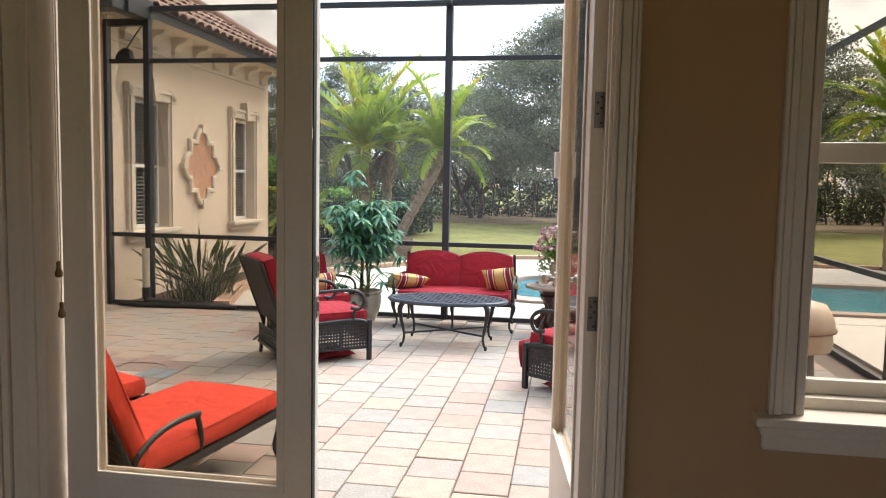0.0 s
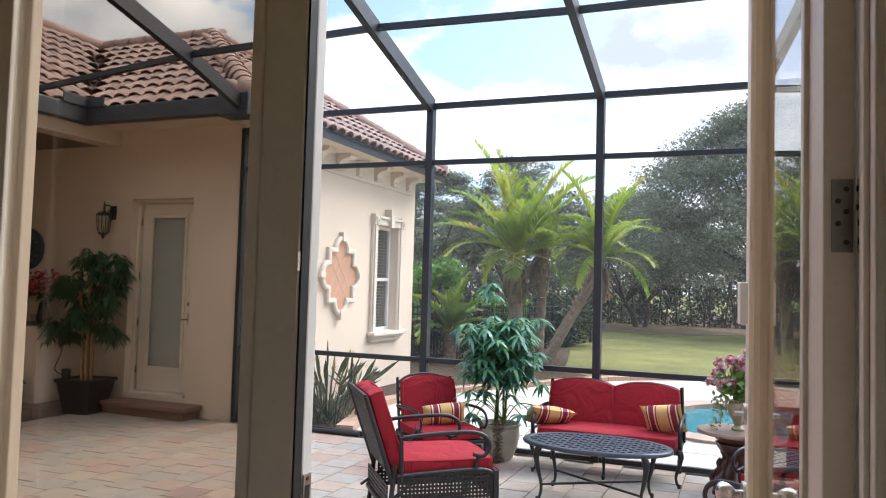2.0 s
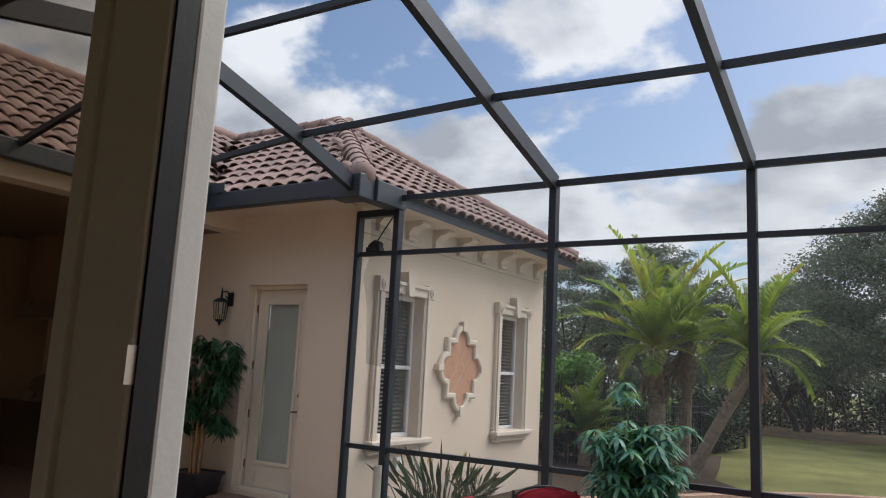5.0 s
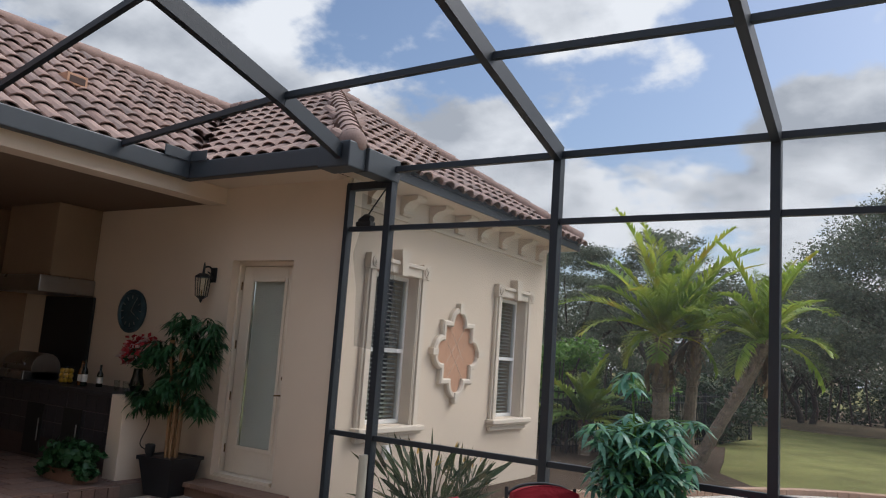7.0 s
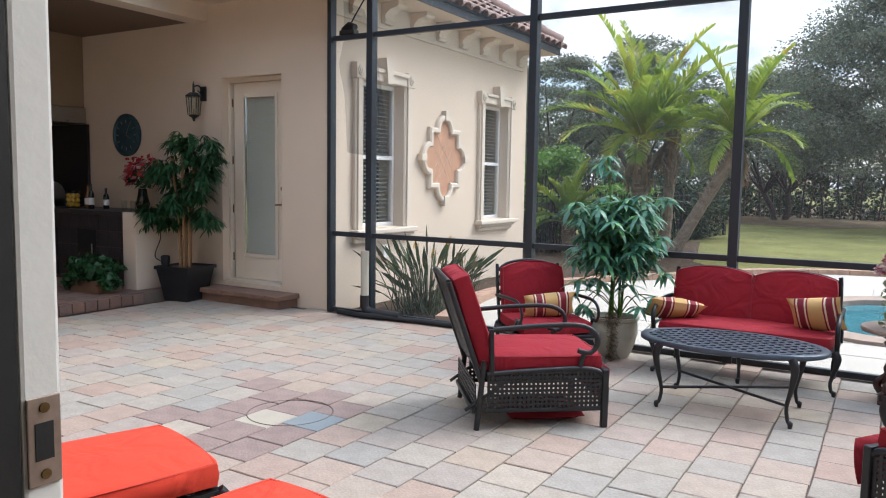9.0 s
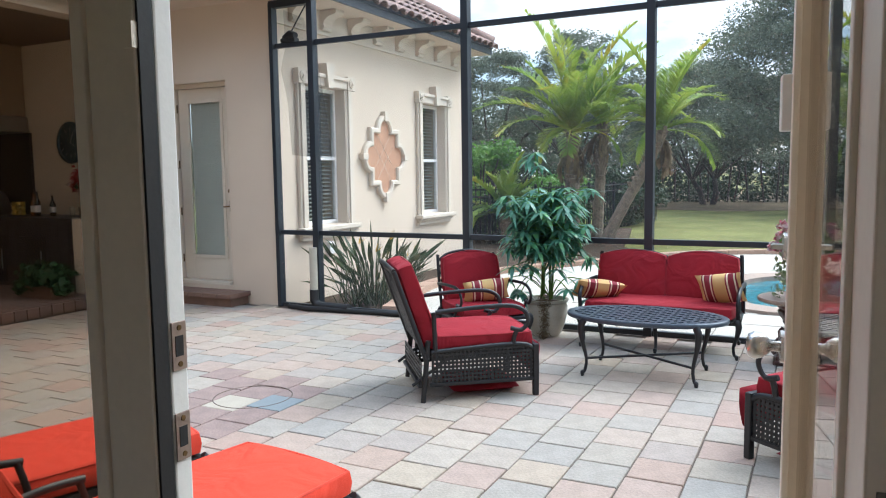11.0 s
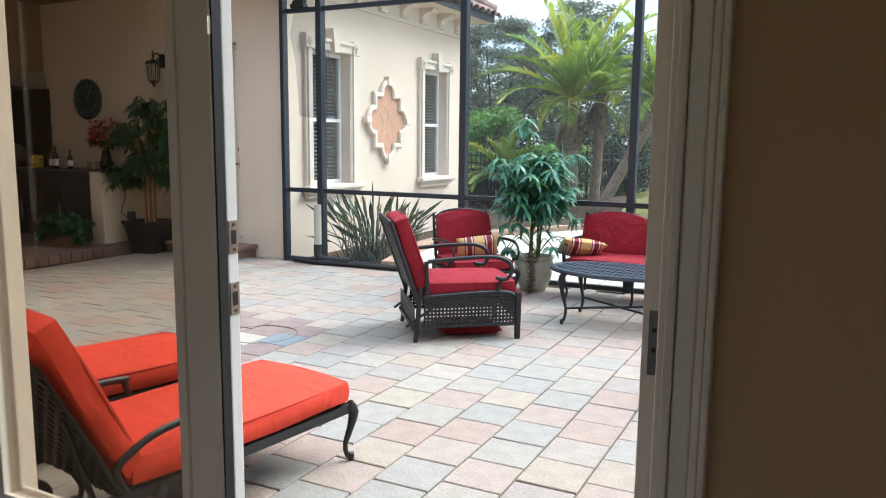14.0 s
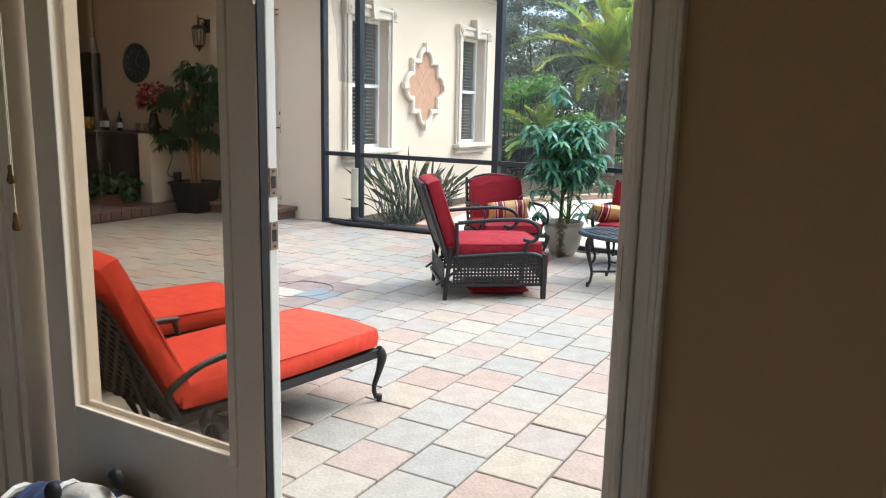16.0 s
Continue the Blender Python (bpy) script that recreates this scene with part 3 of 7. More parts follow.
# patio slab under the pavers, to the screen's foot
setting("floor_patio", boxes((-7.15, 3.2, -0.15, 6.1, -0.2, -0.012)), JOINT, "patio of tumbled square concrete pavers", "patio")
PATIO = bpy.data.objects["floor_patio"]
lanai_floor = setting("floor_lanai", boxes((-11.2, -7.22, -0.15, 6.0, -0.2, 0.11)), JOINT, "raised paver floor of the covered kitchen", "floor")


# ---------------------------------------------------------------- house with the doors
def house_wall():
    y0, y1 = -0.38, -0.15
    b = boxes((-11.2, -1.23, y0, y1, -0.2, 3.55), (0.69, 1.235, y0, y1, -0.2, 3.55), (2.24, 6.0, y0, y1, -0.2, 3.55),
              (1.235, 2.24, y0, y1, -0.2, 0.90), (1.235, 2.24, y0, y1, 2.42, 3.55), (-1.23, 0.69, y0, y1, 2.90, 3.55), (-1.23, 0.69, y0, y1, -0.2, 0.0))
    setting("wall_south", b, STUCCO, "cream stucco house wall with door and window openings", "wall")
    # painted skin on the room side
    y = -0.384
    b = boxes((-4.0, -1.23, y - 0.012, y, 0.02, 3.15), (0.69, 1.235, y - 0.012, y, 0.02, 3.15), (2.24, 4.0, y - 0.012, y, 0.02, 3.15),
              (1.235, 2.24, y - 0.012, y, 0.02, 0.90), (1.235, 2.24, y - 0.012, y, 2.42, 3.15), (-1.23, 0.69, y - 0.012, y, 2.90, 3.15))
    setting("wall_room_front", b, ROOMWALL, "warm tan painted interior wall", "wall")
    setting("wall_room_left", boxes((-4.1, -4.0, -6.6, -0.40, 0, 3.15)), ROOMWALL, "warm tan painted interior wall", "wall")
    setting("wall_room_right", boxes((4.0, 4.1, -6.6, -0.40, 0, 3.15)), ROOMWALL, "warm tan painted interior wall", "wall")
    # back wall out of view; its two openings are added to brighten the room
    setting("wall_room_back", boxes((-4.1, -2.9, -6.7, -6.6, 0, 3.15), (2.9, 4.1, -6.7, -6.6, 0, 3.15), (-2.9, 2.9, -6.7, -6.6, 2.35, 3.15), (-2.9, 2.9, -6.7, -6.6, 0, 0.9), (-0.5, 0.5, -6.7, -6.6, 0.9, 2.35)),
            ROOMWALL, "warm tan painted interior wall with openings added for daylight", "wall")
    setting("floor_room", boxes((-4.1, 4.1, -6.7, -0.385, -0.2, 0.02)), TILEFLOOR, "brown tiled room floor", "floor")
    setting("ceiling_room", boxes((-4.1, 4.1, -6.7, -0.385, 3.15, 3.25)), CEIL, "off-white painted ceiling", "ceiling")
    # door frame
    fr = thing("door_frame", "off-white painted wooden French door frame with moulded casing", "door frame", kind="structure")
    part("jamb", boxes((-1.23, -1.185, -0.40, -0.15, 0, 2.90)), WHITE, fr, bevel=0.004)
    part("jamb", boxes((0.668, 0.69, -0.40, -0.15, 0, 2.90)), WHITE, fr, bevel=0.004)
    part("stop", boxes((0.660, 0.670, -0.36, -0.315, 0, 2.87)), WHITE, fr, bevel=0.004)
    part("stop", boxes((-1.187, -1.16, -0.245, -0.155, 0, 2.87)), WHITE, fr, bevel=0.004)
    part("head", boxes((-1.185, 0.668, -0.40, -0.15, 2.855, 2.90)), WHITE, fr)
    part("threshold", boxes((-1.185, 0.668, -0.40, -0.13, 0.0, 0.035)), BRASS, fr, "dark bronze threshold", bevel=0.006)
    for x, s, k in ((-1.215, -1, 1.0), (0.680, 1, 0.46)):
        bm = bmesh.new()
        for a, b_, d in ((0.0, 0.03, 0.018), (0.032, 0.095, 0.012), (0.097, 0.125, 0.024), (0.127, 0.15, 0.032)):
            box(bm, min(x + s * a * k, x + s * b_ * k), max(x + s * a * k, x + s * b_ * k), -0.397 - d, -0.396, 0.02, 3.00)
        part("casing", bm, WHITE, fr, bevel=0.004)
    part("casing", boxes((-1.365, 0.795, -0.425, -0.396, 2.88, 3.01)), WHITE, fr, bevel=0.006)
    for z in (0.28, 1.16, 1.80, 2.25):
        hg = part("hinge", boxes((0.6645, 0.6676, -0.300, -0.262, z - 0.055, z + 0.055)), HINGE, fr, "dark nickel butt hinge", bevel=0.001)
        for dz in (-0.04, -0.012, 0.012, 0.04):
            part("screw", one(tube, [(0.6645, -0.281 + 0.008 * math.copysign(1, dz), z + dz), (0.6625, -0.281 + 0.008 * math.copysign(1, dz), z + dz)], 0.0045), BLACK, hg)
    return fr


FRAME = house_wall()


def door_leaf(name, label, width, stile_l, stile_r):
    """A glazed leaf in its own axes: x from 0 to width, y through the thickness, z up."""
    d = thing(name, label, "door", kind="structure")
    t, h, g0, g1 = 0.045, 2.83, 0.52, 2.70
    part("stile", boxes((0, stile_l, 0, t, 0.04, h)), WHITE, d, bevel=0.003)
    part("stile", boxes((width - stile_r, width, 0, t, 0.04, h)), WHITE, d, bevel=0.003)
    part("bottom_rail", boxes((stile_l, width - stile_r, 0.001, t - 0.001, 0.04, g0)), WHITE, d)
    part("top_rail", boxes((stile_l, width - stile_r, 0.001, t - 0.001, g1, h)), WHITE, d)
    for y in (-0.008, t - 0.004):
        bm = bmesh.new()
        a, b, w = stile_l - 0.008, width - stile_r + 0.008, 0.026
        for q in ((a, a + w, g0 - 0.01, g1 + 0.01), (b - w, b, g0 - 0.01, g1 + 0.01), (a + w, b - w, g0 - 0.01, g0 + w - 0.01), (a + w, b - w, g1 - w + 0.01, g1 + 0.01)):
            box(bm, q[0], q[1], y, y + 0.012, q[2], q[3])
        part("glazing_bead", bm, WHITE, d, bevel=0.003)
    p = part("pane", boxes((stile_l - 0.005, width - stile_r + 0.005, t / 2 - 0.002, t / 2 + 0.002, g0 - 0.005, g1 + 0.005)), GLASS, d, "clear glass pane")
    p.visible_shadow = False
    return d


def leaves():
    left = door_leaf("door_1", "closed off-white glazed French door leaf", 0.90, 0.105, 0.10)
    place(left, -1.165, -0.325)
    part("astragal", boxes((0.882, 0.905, 0.030, 0.064, 0.04, 2.83)), PAPERWHITE, left, "metal-edged meeting strip", bevel=0.004)
    part("weatherstrip", boxes((0.9002, 0.9045, 0.004, 0.029, 0.04, 2.83)), BLACK, left)
    for z, s in ((1.145, 0.036), (1.28, 0.036)):
        st = part("strike_plate", boxes((0.9052, 0.9075, 0.033, 0.061, z - s, z + s)), STRIKE, left, "brown bronze strike plate", bevel=0.001)
        part("slot", boxes((0.9070, 0.9083, 0.039, 0.054, z - s * 0.42, z + s * 0.42)), BLACK, st)
        for dz in (-0.75, 0.75):
            part("screw", one(tube, [(0.9070, 0.047, z + s * dz), (0.9088, 0.047, z + s * dz)], 0.0042, 10), BRASS, st)
    part("edge_clip", boxes((0.884, 0.902, -0.006, 0.012, 1.70, 1.735)), WHITE, left)
    right = door_leaf("door_2", "off-white glazed French door leaf standing open outwards", 0.915, 0.115, 0.115)
    right.matrix_basis = pose(0.663, -0.262, 0, 0, 0, 90 + 6.6)
    # alarm contact, lock and knobs
    part("alarm_contact", boxes((0.84, 0.895, 0.045, 0.068, 1.60, 1.71)), PAPERWHITE, right, "white plastic alarm contact", bevel=0.003)
    for z, big in ((1.165, True), (1.37, False)):
        for s in (1, -1):
            y = 0.045 if s == 1 else 0.0
            bm = bmesh.new()
            tube(bm, [(0.86, y, z), (0.86, y + s * 0.012, z)], 0.034 if big else 0.028, 20)
            rose = part("rose", bm, NICKEL, right, "satin nickel lock rose", smooth=True)
            bm = bmesh.new()
            if big:
                tube(bm, [(0.86, y + s * d, z) for d in (0.012, 0.028, 0.034, 0.045, 0.060, 0.072, 0.076)], [0.012, 0.011, 0.017, 0.025, 0.029, 0.023, 0.01], 20)
            else:
                beam(bm, (0.86, y + s * 0.012, z), (0.86, y + s * 0.034, z), 0.034, 0.009)
            part("knob", bm, NICKEL, rose, smooth=True)
    for z in (1.16, 1.80, 2.25, 0.28):
        hl = part("hinge_leaf", boxes((-0.0025, 0.0, 0.004, 0.034, z - 0.055, z + 0.055)), HINGE, right, "dark nickel hinge leaf", bevel=0.0008)
        for k, dz in enumerate((-0.04, -0.012, 0.006, 0.022, 0.04)):
            part("screw", one(tube, [(-0.0025, 0.019 + (0.006 if k % 2 else -0.005), z + dz), (-0.004, 0.019 + (0.006 if k % 2 else -0.005), z + dz)], 0.0042, 8), BLACK, hl)


leaves()


def room_window():
    w = thing("window_1", "off-white sash window with moulded casing and deep sill", "window", kind="structure")
    x0, x1, z0, z1 = 1.235, 2.24, 0.90, 2.42
    part("frame", boxes((x0, x0 + 0.03, -0.33, -0.19, z0, z1), (x1 - 0.03, x1, -0.33, -0.19, z0, z1), (x0 + 0.03, x1 - 0.03, -0.33, -0.19, z0, z0 + 0.05), (x0 + 0.03, x1 - 0.03, -0.33, -0.19, z1 - 0.05, z1)), WHITE, w, bevel=0.004)
    part("meeting_rail", boxes((x0 + 0.03, x1 - 0.03, -0.30, -0.24, 1.645, 1.705)), WHITE, w, bevel=0.004)
    part("latch", boxes((1.70, 1.76, -0.325, -0.30, 1.70, 1.722)), NICKEL, w, bevel=0.004)
    part("lower_sash", boxes((x0 + 0.03, x0 + 0.05, -0.285, -0.25, z0 + 0.05, 1.645), (x1 - 0.05, x1 - 0.03, -0.285, -0.25, z0 + 0.05, 1.645), (x0 + 0.05, x1 - 0.05, -0.285, -0.25, z0 + 0.05, z0 + 0.095)), WHITE, w, bevel=0.003)
    for a, b in ((z0 + 0.08, 1.65), (1.70, z1 - 0.045)):
        p = part("pane", boxes((x0 + 0.04, x1 - 0.04, -0.268, -0.264, a, b)), GLASS, w, "clear glass pane")
        p.visible_shadow = False
    part("lining", boxes((x0 - 0.004, x0 + 0.012, -0.40, -0.33, z0, z1), (x1 - 0.012, x1 + 0.004, -0.40, -0.33, z0, z1), (x0 + 0.012, x1 - 0.012, -0.40, -0.33, z1 - 0.012, z1 + 0.004)), WHITE, w)
    part("window_sill", boxes((x0 - 0.13, x1 + 0.13, -0.465, -0.33, z0 - 0.012, z0 + 0.016)), WHITE, w, bevel=0.006)
    part("apron", boxes((x0 - 0.10, x1 + 0.10, -0.425, -0.396, z0 - 0.09, z0 - 0.012), (x0 - 0.115, x1 + 0.115, -0.445, -0.396, z0 - 0.04, z0 - 0.012)), WHITE, w, bevel=0.006)
    for s, x in ((-1, x0 + 0.012), (1, x1 - 0.012)):
        bm = bmesh.new()
        for a, b_, d in ((0.0, 0.025, 0.018), (0.027, 0.06, 0.012), (0.062, 0.085, 0.024), (0.087, 0.10, 0.03)):
            box(bm, min(x + s * a, x + s * b_), max(x + s * a, x + s * b_), -0.397 - d, -0.396, z0 + 0.016, z1 + 0.1)
        part("casing", bm, WHITE, w, bevel=0.004)
    part("casing", boxes((x0 - 0.08, x1 + 0.08, -0.42, -0.396, z1, z1 + 0.1)), WHITE, w, bevel=0.005)


room_window()


# ---------------------------------------------------------------- the wing
WX, WY, WEND = -5.15, 6.0, 10.97


def sheet_yz(pts, yc, zc, x0, x1):
    """An upright slab over an outline in y and z."""
    bm = bmesh.new()
    top = [bm.verts.new((x1, yc + a, zc + b)) for a, b in pts]
    bot = [bm.verts.new((x0, yc + a, zc + b)) for a, b in pts]
    bm.faces.new(top)
    bm.faces.new(bot[::-1])
    for i in range(len(pts)):
        j = (i + 1) % len(pts)
        bm.faces.new((top[i], bot[i], bot[j], top[j]))
    return bm


def wing():
    t = 0.25
    bm = boxes((-11.2, -6.84, WY, WY + t, -0.2, 3.6), (-5.86, WX, WY, WY + t, -0.2, 3.6), (-6.84, -5.86, WY, WY + t, 2.69, 3.6), (-6.84, -5.86, WY, WY + t, -0.2, 0.2))
    setting("wall_wing_front", bm, STUCCO, "cream stucco wall of the side wing", "wall")
    o = ((6.56, 7.44), (9.60, 10.43))
    z0, z1 = 0.90, 2.66
    y = WY + t
    rows = []
    for a, b in o:
        rows.append((WX - t, WX, y, a, -0.2, 3.6))
        rows += [(WX - t, WX, a, b, -0.2, z0), (WX - t, WX, a, b, z1, 3.6)]
        y = b
    rows.append((WX - t, WX, y, WEND, -0.2, 3.6))
    setting("wall_wing_side", boxes(*rows), STUCCO, "cream stucco wall of the side wing", "wall")
    setting("wall_wing_back", boxes((-11.2, WX, WEND, WEND + 0.2, -0.2, 3.6)), STUCCO, "cream stucco wall of the side wing", "wall")
    # frieze, moulding and corbels
    fr = thing("cornice", "cream cast stone cornice with scrolled corbels", "cornice", kind="structure")
    part("moulding", boxes((WX, WX + 0.035, WY + 0.05, WEND, 3.30, 3.335), (WX, WX + 0.02, WY + 0.05, WEND, 3.335, 3.36)), STONE, fr, bevel=0.006)
    part("frieze", boxes((WX, WX + 0.012, WY + 0.05, WEND, 3.36, 3.60)), STONE, fr)
    prof = [(0.0, 0.0), (0.05, 0.0), (0.07, 0.03), (0.055, 0.07), (0.08, 0.12), (0.14, 0.16), (0.22, 0.175), (0.25, 0.20), (0.25, 0.235), (0.0, 0.235)]
    for k in range(8):
        yc = 6.42 + k * 0.628
        bm = bmesh.new()
        va = [bm.verts.new((WX + 0.012 + px, yc - 0.095, 3.362 + pz)) for px, pz in prof]
        vb = [bm.verts.new((WX + 0.012 + px, yc + 0.095, 3.362 + pz)) for px, pz in prof]
        bm.faces.new(va)
        bm.faces.new(vb[::-1])
        for i in range(len(prof)):
            j = (i + 1) % len(prof)
            bm.faces.new((va[i], vb[i], vb[j], va[j]))
        part("corbel", bm, STONE, fr, bevel=0.006)
    # windows with stone surrounds
    for n, (a, b) in enumerate(o):
        w = thing("window_%d" % (n + 2), "white sash window with half-closed blinds and cast stone surround", "window", kind="structure")
        xi = WX - 0.13
        part("frame", boxes((xi - 0.04, xi + 0.015, a, a + 0.05, z0, z1), (xi - 0.04, xi + 0.015, b - 0.05, b, z0, z1), (xi - 0.04, xi + 0.015, a + 0.05, b - 0.05, z0, z0 + 0.05), (xi - 0.04, xi + 0.015, a + 0.05, b - 0.05, z1 - 0.05, z1)), PAPERWHITE, w, "white vinyl frame", bevel=0.004)
        zm = 1.76
        part("meeting_rail", boxes((xi - 0.03, xi + 0.02, a + 0.05, b - 0.05, zm - 0.025, zm + 0.025)), PAPERWHITE, w, bevel=0.004)
        for q0, q1 in ((z0 + 0.05, zm - 0.025), (zm + 0.025, z1 - 0.05)):
            p = part("pane", boxes((xi - 0.012, xi - 0.008, a + 0.05, b - 0.05, q0, q1)), CLEARGLASS, w, "dark reflecting glass")
            p.visible_shadow = False
        # black sheet in place of the unlit interior
        part("dark_room", boxes((xi - 0.32, xi - 0.30, a - 0.1, b + 0.1, z0 - 0.1, z1 + 0.1)), BLACK, w, "black panel standing in for the dim room behind the blinds")
        zz, top = z0 + 0.08, z1 - 0.06
        while zz < top:
            bm = bmesh.new()
            beam(bm, (xi - 0.06, a + 0.06, zz), (xi - 0.06, b - 0.06, zz), 0.042, 0.003, up=(0.45, 0, 1))
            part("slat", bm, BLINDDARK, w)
            zz += 0.052
        # stone surround
        for q in ((a - 0.15, a), (b, b + 0.15)):
            part("surround", boxes((WX, WX + 0.05, q[0], q[1], z0 - 0.02, z1), (WX + 0.05, WX + 0.075, q[0] + 0.03, q[1] - 0.03, z0 - 0.02, z1)), STONE, w, bevel=0.008)
        part("reveal", boxes((xi, WX + 0.04, b - 0.012, b + 0.001, z0, z1), (xi, WX + 0.04, a - 0.001, a + 0.012, z0, z1)), STONE, w)
        hd = part("hood", boxes((WX, WX + 0.07, a - 0.02, b + 0.02, z1, z1 + 0.13), (WX, WX + 0.10, a - 0.02, b + 0.02, z1 + 0.10, z1 + 0.15)), STONE, w, bevel=0.012)
        for yc in (a - 0.09, b + 0.09):
            part("block", boxes((WX, WX + 0.09, yc - 0.085, yc + 0.085, z1 - 0.01, z1 + 0.17)), STONE, hd, bevel=0.006)
            bm = bmesh.new()
            for rr, d in ((0.065, 0.104), (0.045, 0.112), (0.025, 0.122)):
                tube(bm, [(WX + 0.09, yc, z1 + 0.08), (WX + d, yc, z1 + 0.08)], rr, 18)
            part("rosette", bm, STONE, hd, bevel=0.0)
        bm = bmesh.new()
        yc = (a + b) / 2
        kv = [bm.verts.new((x_, yc + s * hw, z)) for x_ in (WX, WX + 0.13) for hw, z in ((0.05, z1 - 0.02), (0.09, z1 + 0.28)) for s in (-1, 1)]
        for f in ((0, 1, 3, 2), (4, 5, 7, 6), (0, 1, 5, 4), (2, 3, 7, 6), (0, 2, 6, 4), (1, 3, 7, 5)):
            bm.faces.new([kv[i] for i in f])
        part("keystone", bm, STONE, hd, bevel=0.008)
        part("window_sill", boxes((WX, WX + 0.14, a - 0.2, b + 0.2, z0 - 0.07, z0 - 0.005), (WX, WX + 0.10, a - 0.17, b + 0.17, z0 - 0.11, z0 - 0.07), (WX, WX + 0.06, a - 0.15, b + 0.15, z0 - 0.17, z0 - 0.11)), STONE, w, bevel=0.014)
    # door to the patio
    d = thing("door_3", "closed cream door with a long glass light and lowered blind", "door", kind="structure")
    x0, x1, y = -6.84, -5.86, WY + 0.15
    part("frame", boxes((x0, x0 + 0.035, WY + 0.105, y + 0.098, 0.2, 2.69), (x1 - 0.055, x1, WY + 0.105, y + 0.098, 0.2, 2.69), (x0 + 0.035, x1 - 0.055, WY + 0.105, y + 0.098, 2.64, 2.69), (x0 + 0.035, x1 - 0.055, WY + 0.02, y + 0.098, 0.2, 0.235)), CREAM, d, bevel=0.005)
    part("slab", boxes((x0 + 0.06, x0 + 0.21, y, y + 0.045, 0.24, 2.635), (x1 - 0.21, x1 - 0.06, y, y + 0.045, 0.24, 2.635), (x0 + 0.21, x1 - 0.21, y, y + 0.045, 0.24, 0.53), (x0 + 0.21, x1 - 0.21, y, y + 0.045, 2.48, 2.635)), CREAM, d, bevel=0.003)
    gx0, gx1 = x0 + 0.21, x1 - 0.21
    part("light_frame", boxes((gx0 - 0.02, gx0 + 0.025, y - 0.014, y + 0.002, 0.51, 2.50), (gx1 - 0.025, gx1 + 0.02, y - 0.014, y + 0.002, 0.51, 2.50), (gx0 + 0.025, gx1 - 0.025, y - 0.014, y + 0.002, 0.51, 0.555), (gx0 + 0.025, gx1 - 0.025, y - 0.014, y + 0.002, 2.455, 2.50)), CREAM, d, bevel=0.005)
    p = part("pane", boxes((gx0 + 0.02, gx1 - 0.02, y + 0.010, y + 0.013, 0.55, 2.46)), CLEARGLASS, d, "clear glass pane")
    p.visible_shadow = False
    zz = 0.565
    while zz < 2.45:
        part("slat", one(beam, (gx0 + 0.025, y + 0.036, zz), (gx1 - 0.025, y + 0.036, zz), 0.024, 0.003, up=(0, -2.2, 1)), BLIND, d)
        zz += 0.0235
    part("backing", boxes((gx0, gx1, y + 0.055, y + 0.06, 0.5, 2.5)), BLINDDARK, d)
    for z in (0.5, 1.1, 1.7, 2.4):
        part("hinge", one(tube, [(x0 + 0.038, y - 0.006, z - 0.05), (x0 + 0.038, y - 0.006, z + 0.05)], 0.009), BRASS, d, "aged brass hinge")
    bm = bmesh.new()
    tube(bm, [(x1 - 0.115, y, 1.17), (x1 - 0.115, y - 0.05, 1.17), (x1 - 0.13, y - 0.055, 1.17), (x1 - 0.19, y - 0.055, 1.165)], 0.01)
    box(bm, x1 - 0.135, x1 - 0.095, y - 0.008, y, 1.10, 1.24)
    part("lever_handle", bm, BRASS, d, "aged brass lever handle", smooth=True)
    part("deadbolt", one(tube, [(x1 - 0.115, y, 1.36), (x1 - 0.115, y - 0.02, 1.36)], 0.027, 16), BRASS, d, smooth=True)
    # medallion
    md = tagged(new("wall_medallion"), "white stone quatrefoil wall medallion with terracotta tile centre", "medallion", kind="")
    yc, zc = 8.44, 1.79

    def outline(g):
        """A barbed quatrefoil grown outwards by g: round lobes, square shoulders between them."""
        r, c, k = 0.16 + g, 0.37, 0.345 + g
        end = math.acos(max(0.0, (k - c) / r))
        lobe = [(r * math.sin(a), c + r * math.cos(a)) for a in np.linspace(0, end, 7)]
        quarter = lobe + [(lobe[-1][0] + 0.001, min(k, lobe[-1][1] - 0.001)), (k, k)]
        quarter = quarter + [(q[1], q[0]) for q in quarter[-2::-1]]
        pts = []
        for s_ in range(4):
            for a, b in quarter[:-1]:
                for _ in range(s_):
                    a, b = b, -a
                pts.append((a, b * 1.02))
        return pts
    bm = bmesh.new()
    o1, o2 = outline(0.06), outline(-0.018)
    v = {}
    for nm, pts, x in (("ob", o1, WX), ("of", o1, WX + 0.05), ("m", outline(0.040), WX + 0.07), ("n", outline(0.0), WX + 0.07), ("if", o2, WX + 0.05), ("ib", o2, WX)):
        v[nm] = [bm.verts.new((x, yc + a, zc + b)) for a, b in pts]
    m = len(o1)
    for p_, q_ in (("ob", "of"), ("of", "m"), ("m", "n"), ("n", "if"), ("if", "ib")):
        for i in range(m):
            bm.faces.new((v[p_][i], v[p_][(i + 1) % m], v[q_][(i + 1) % m], v[q_][i]))
    part("stone_frame", bm, STONE, md)
    part("tile_field", sheet_yz(outline(-0.012), yc, zc, WX + 0.002, WX + 0.022), TERRA, md, "terracotta tile")
    for s_ in (-1, 1):
        for k in (-0.12, 0.12):
            part("tile_joint", one(beam, (WX + 0.0225, yc - 0.23, zc + k - s_ * 0.25), (WX + 0.0225, yc + 0.23, zc + k + s_ * 0.25), 0.003, 0.005, up=(1, 0, 0)), STONE, md)
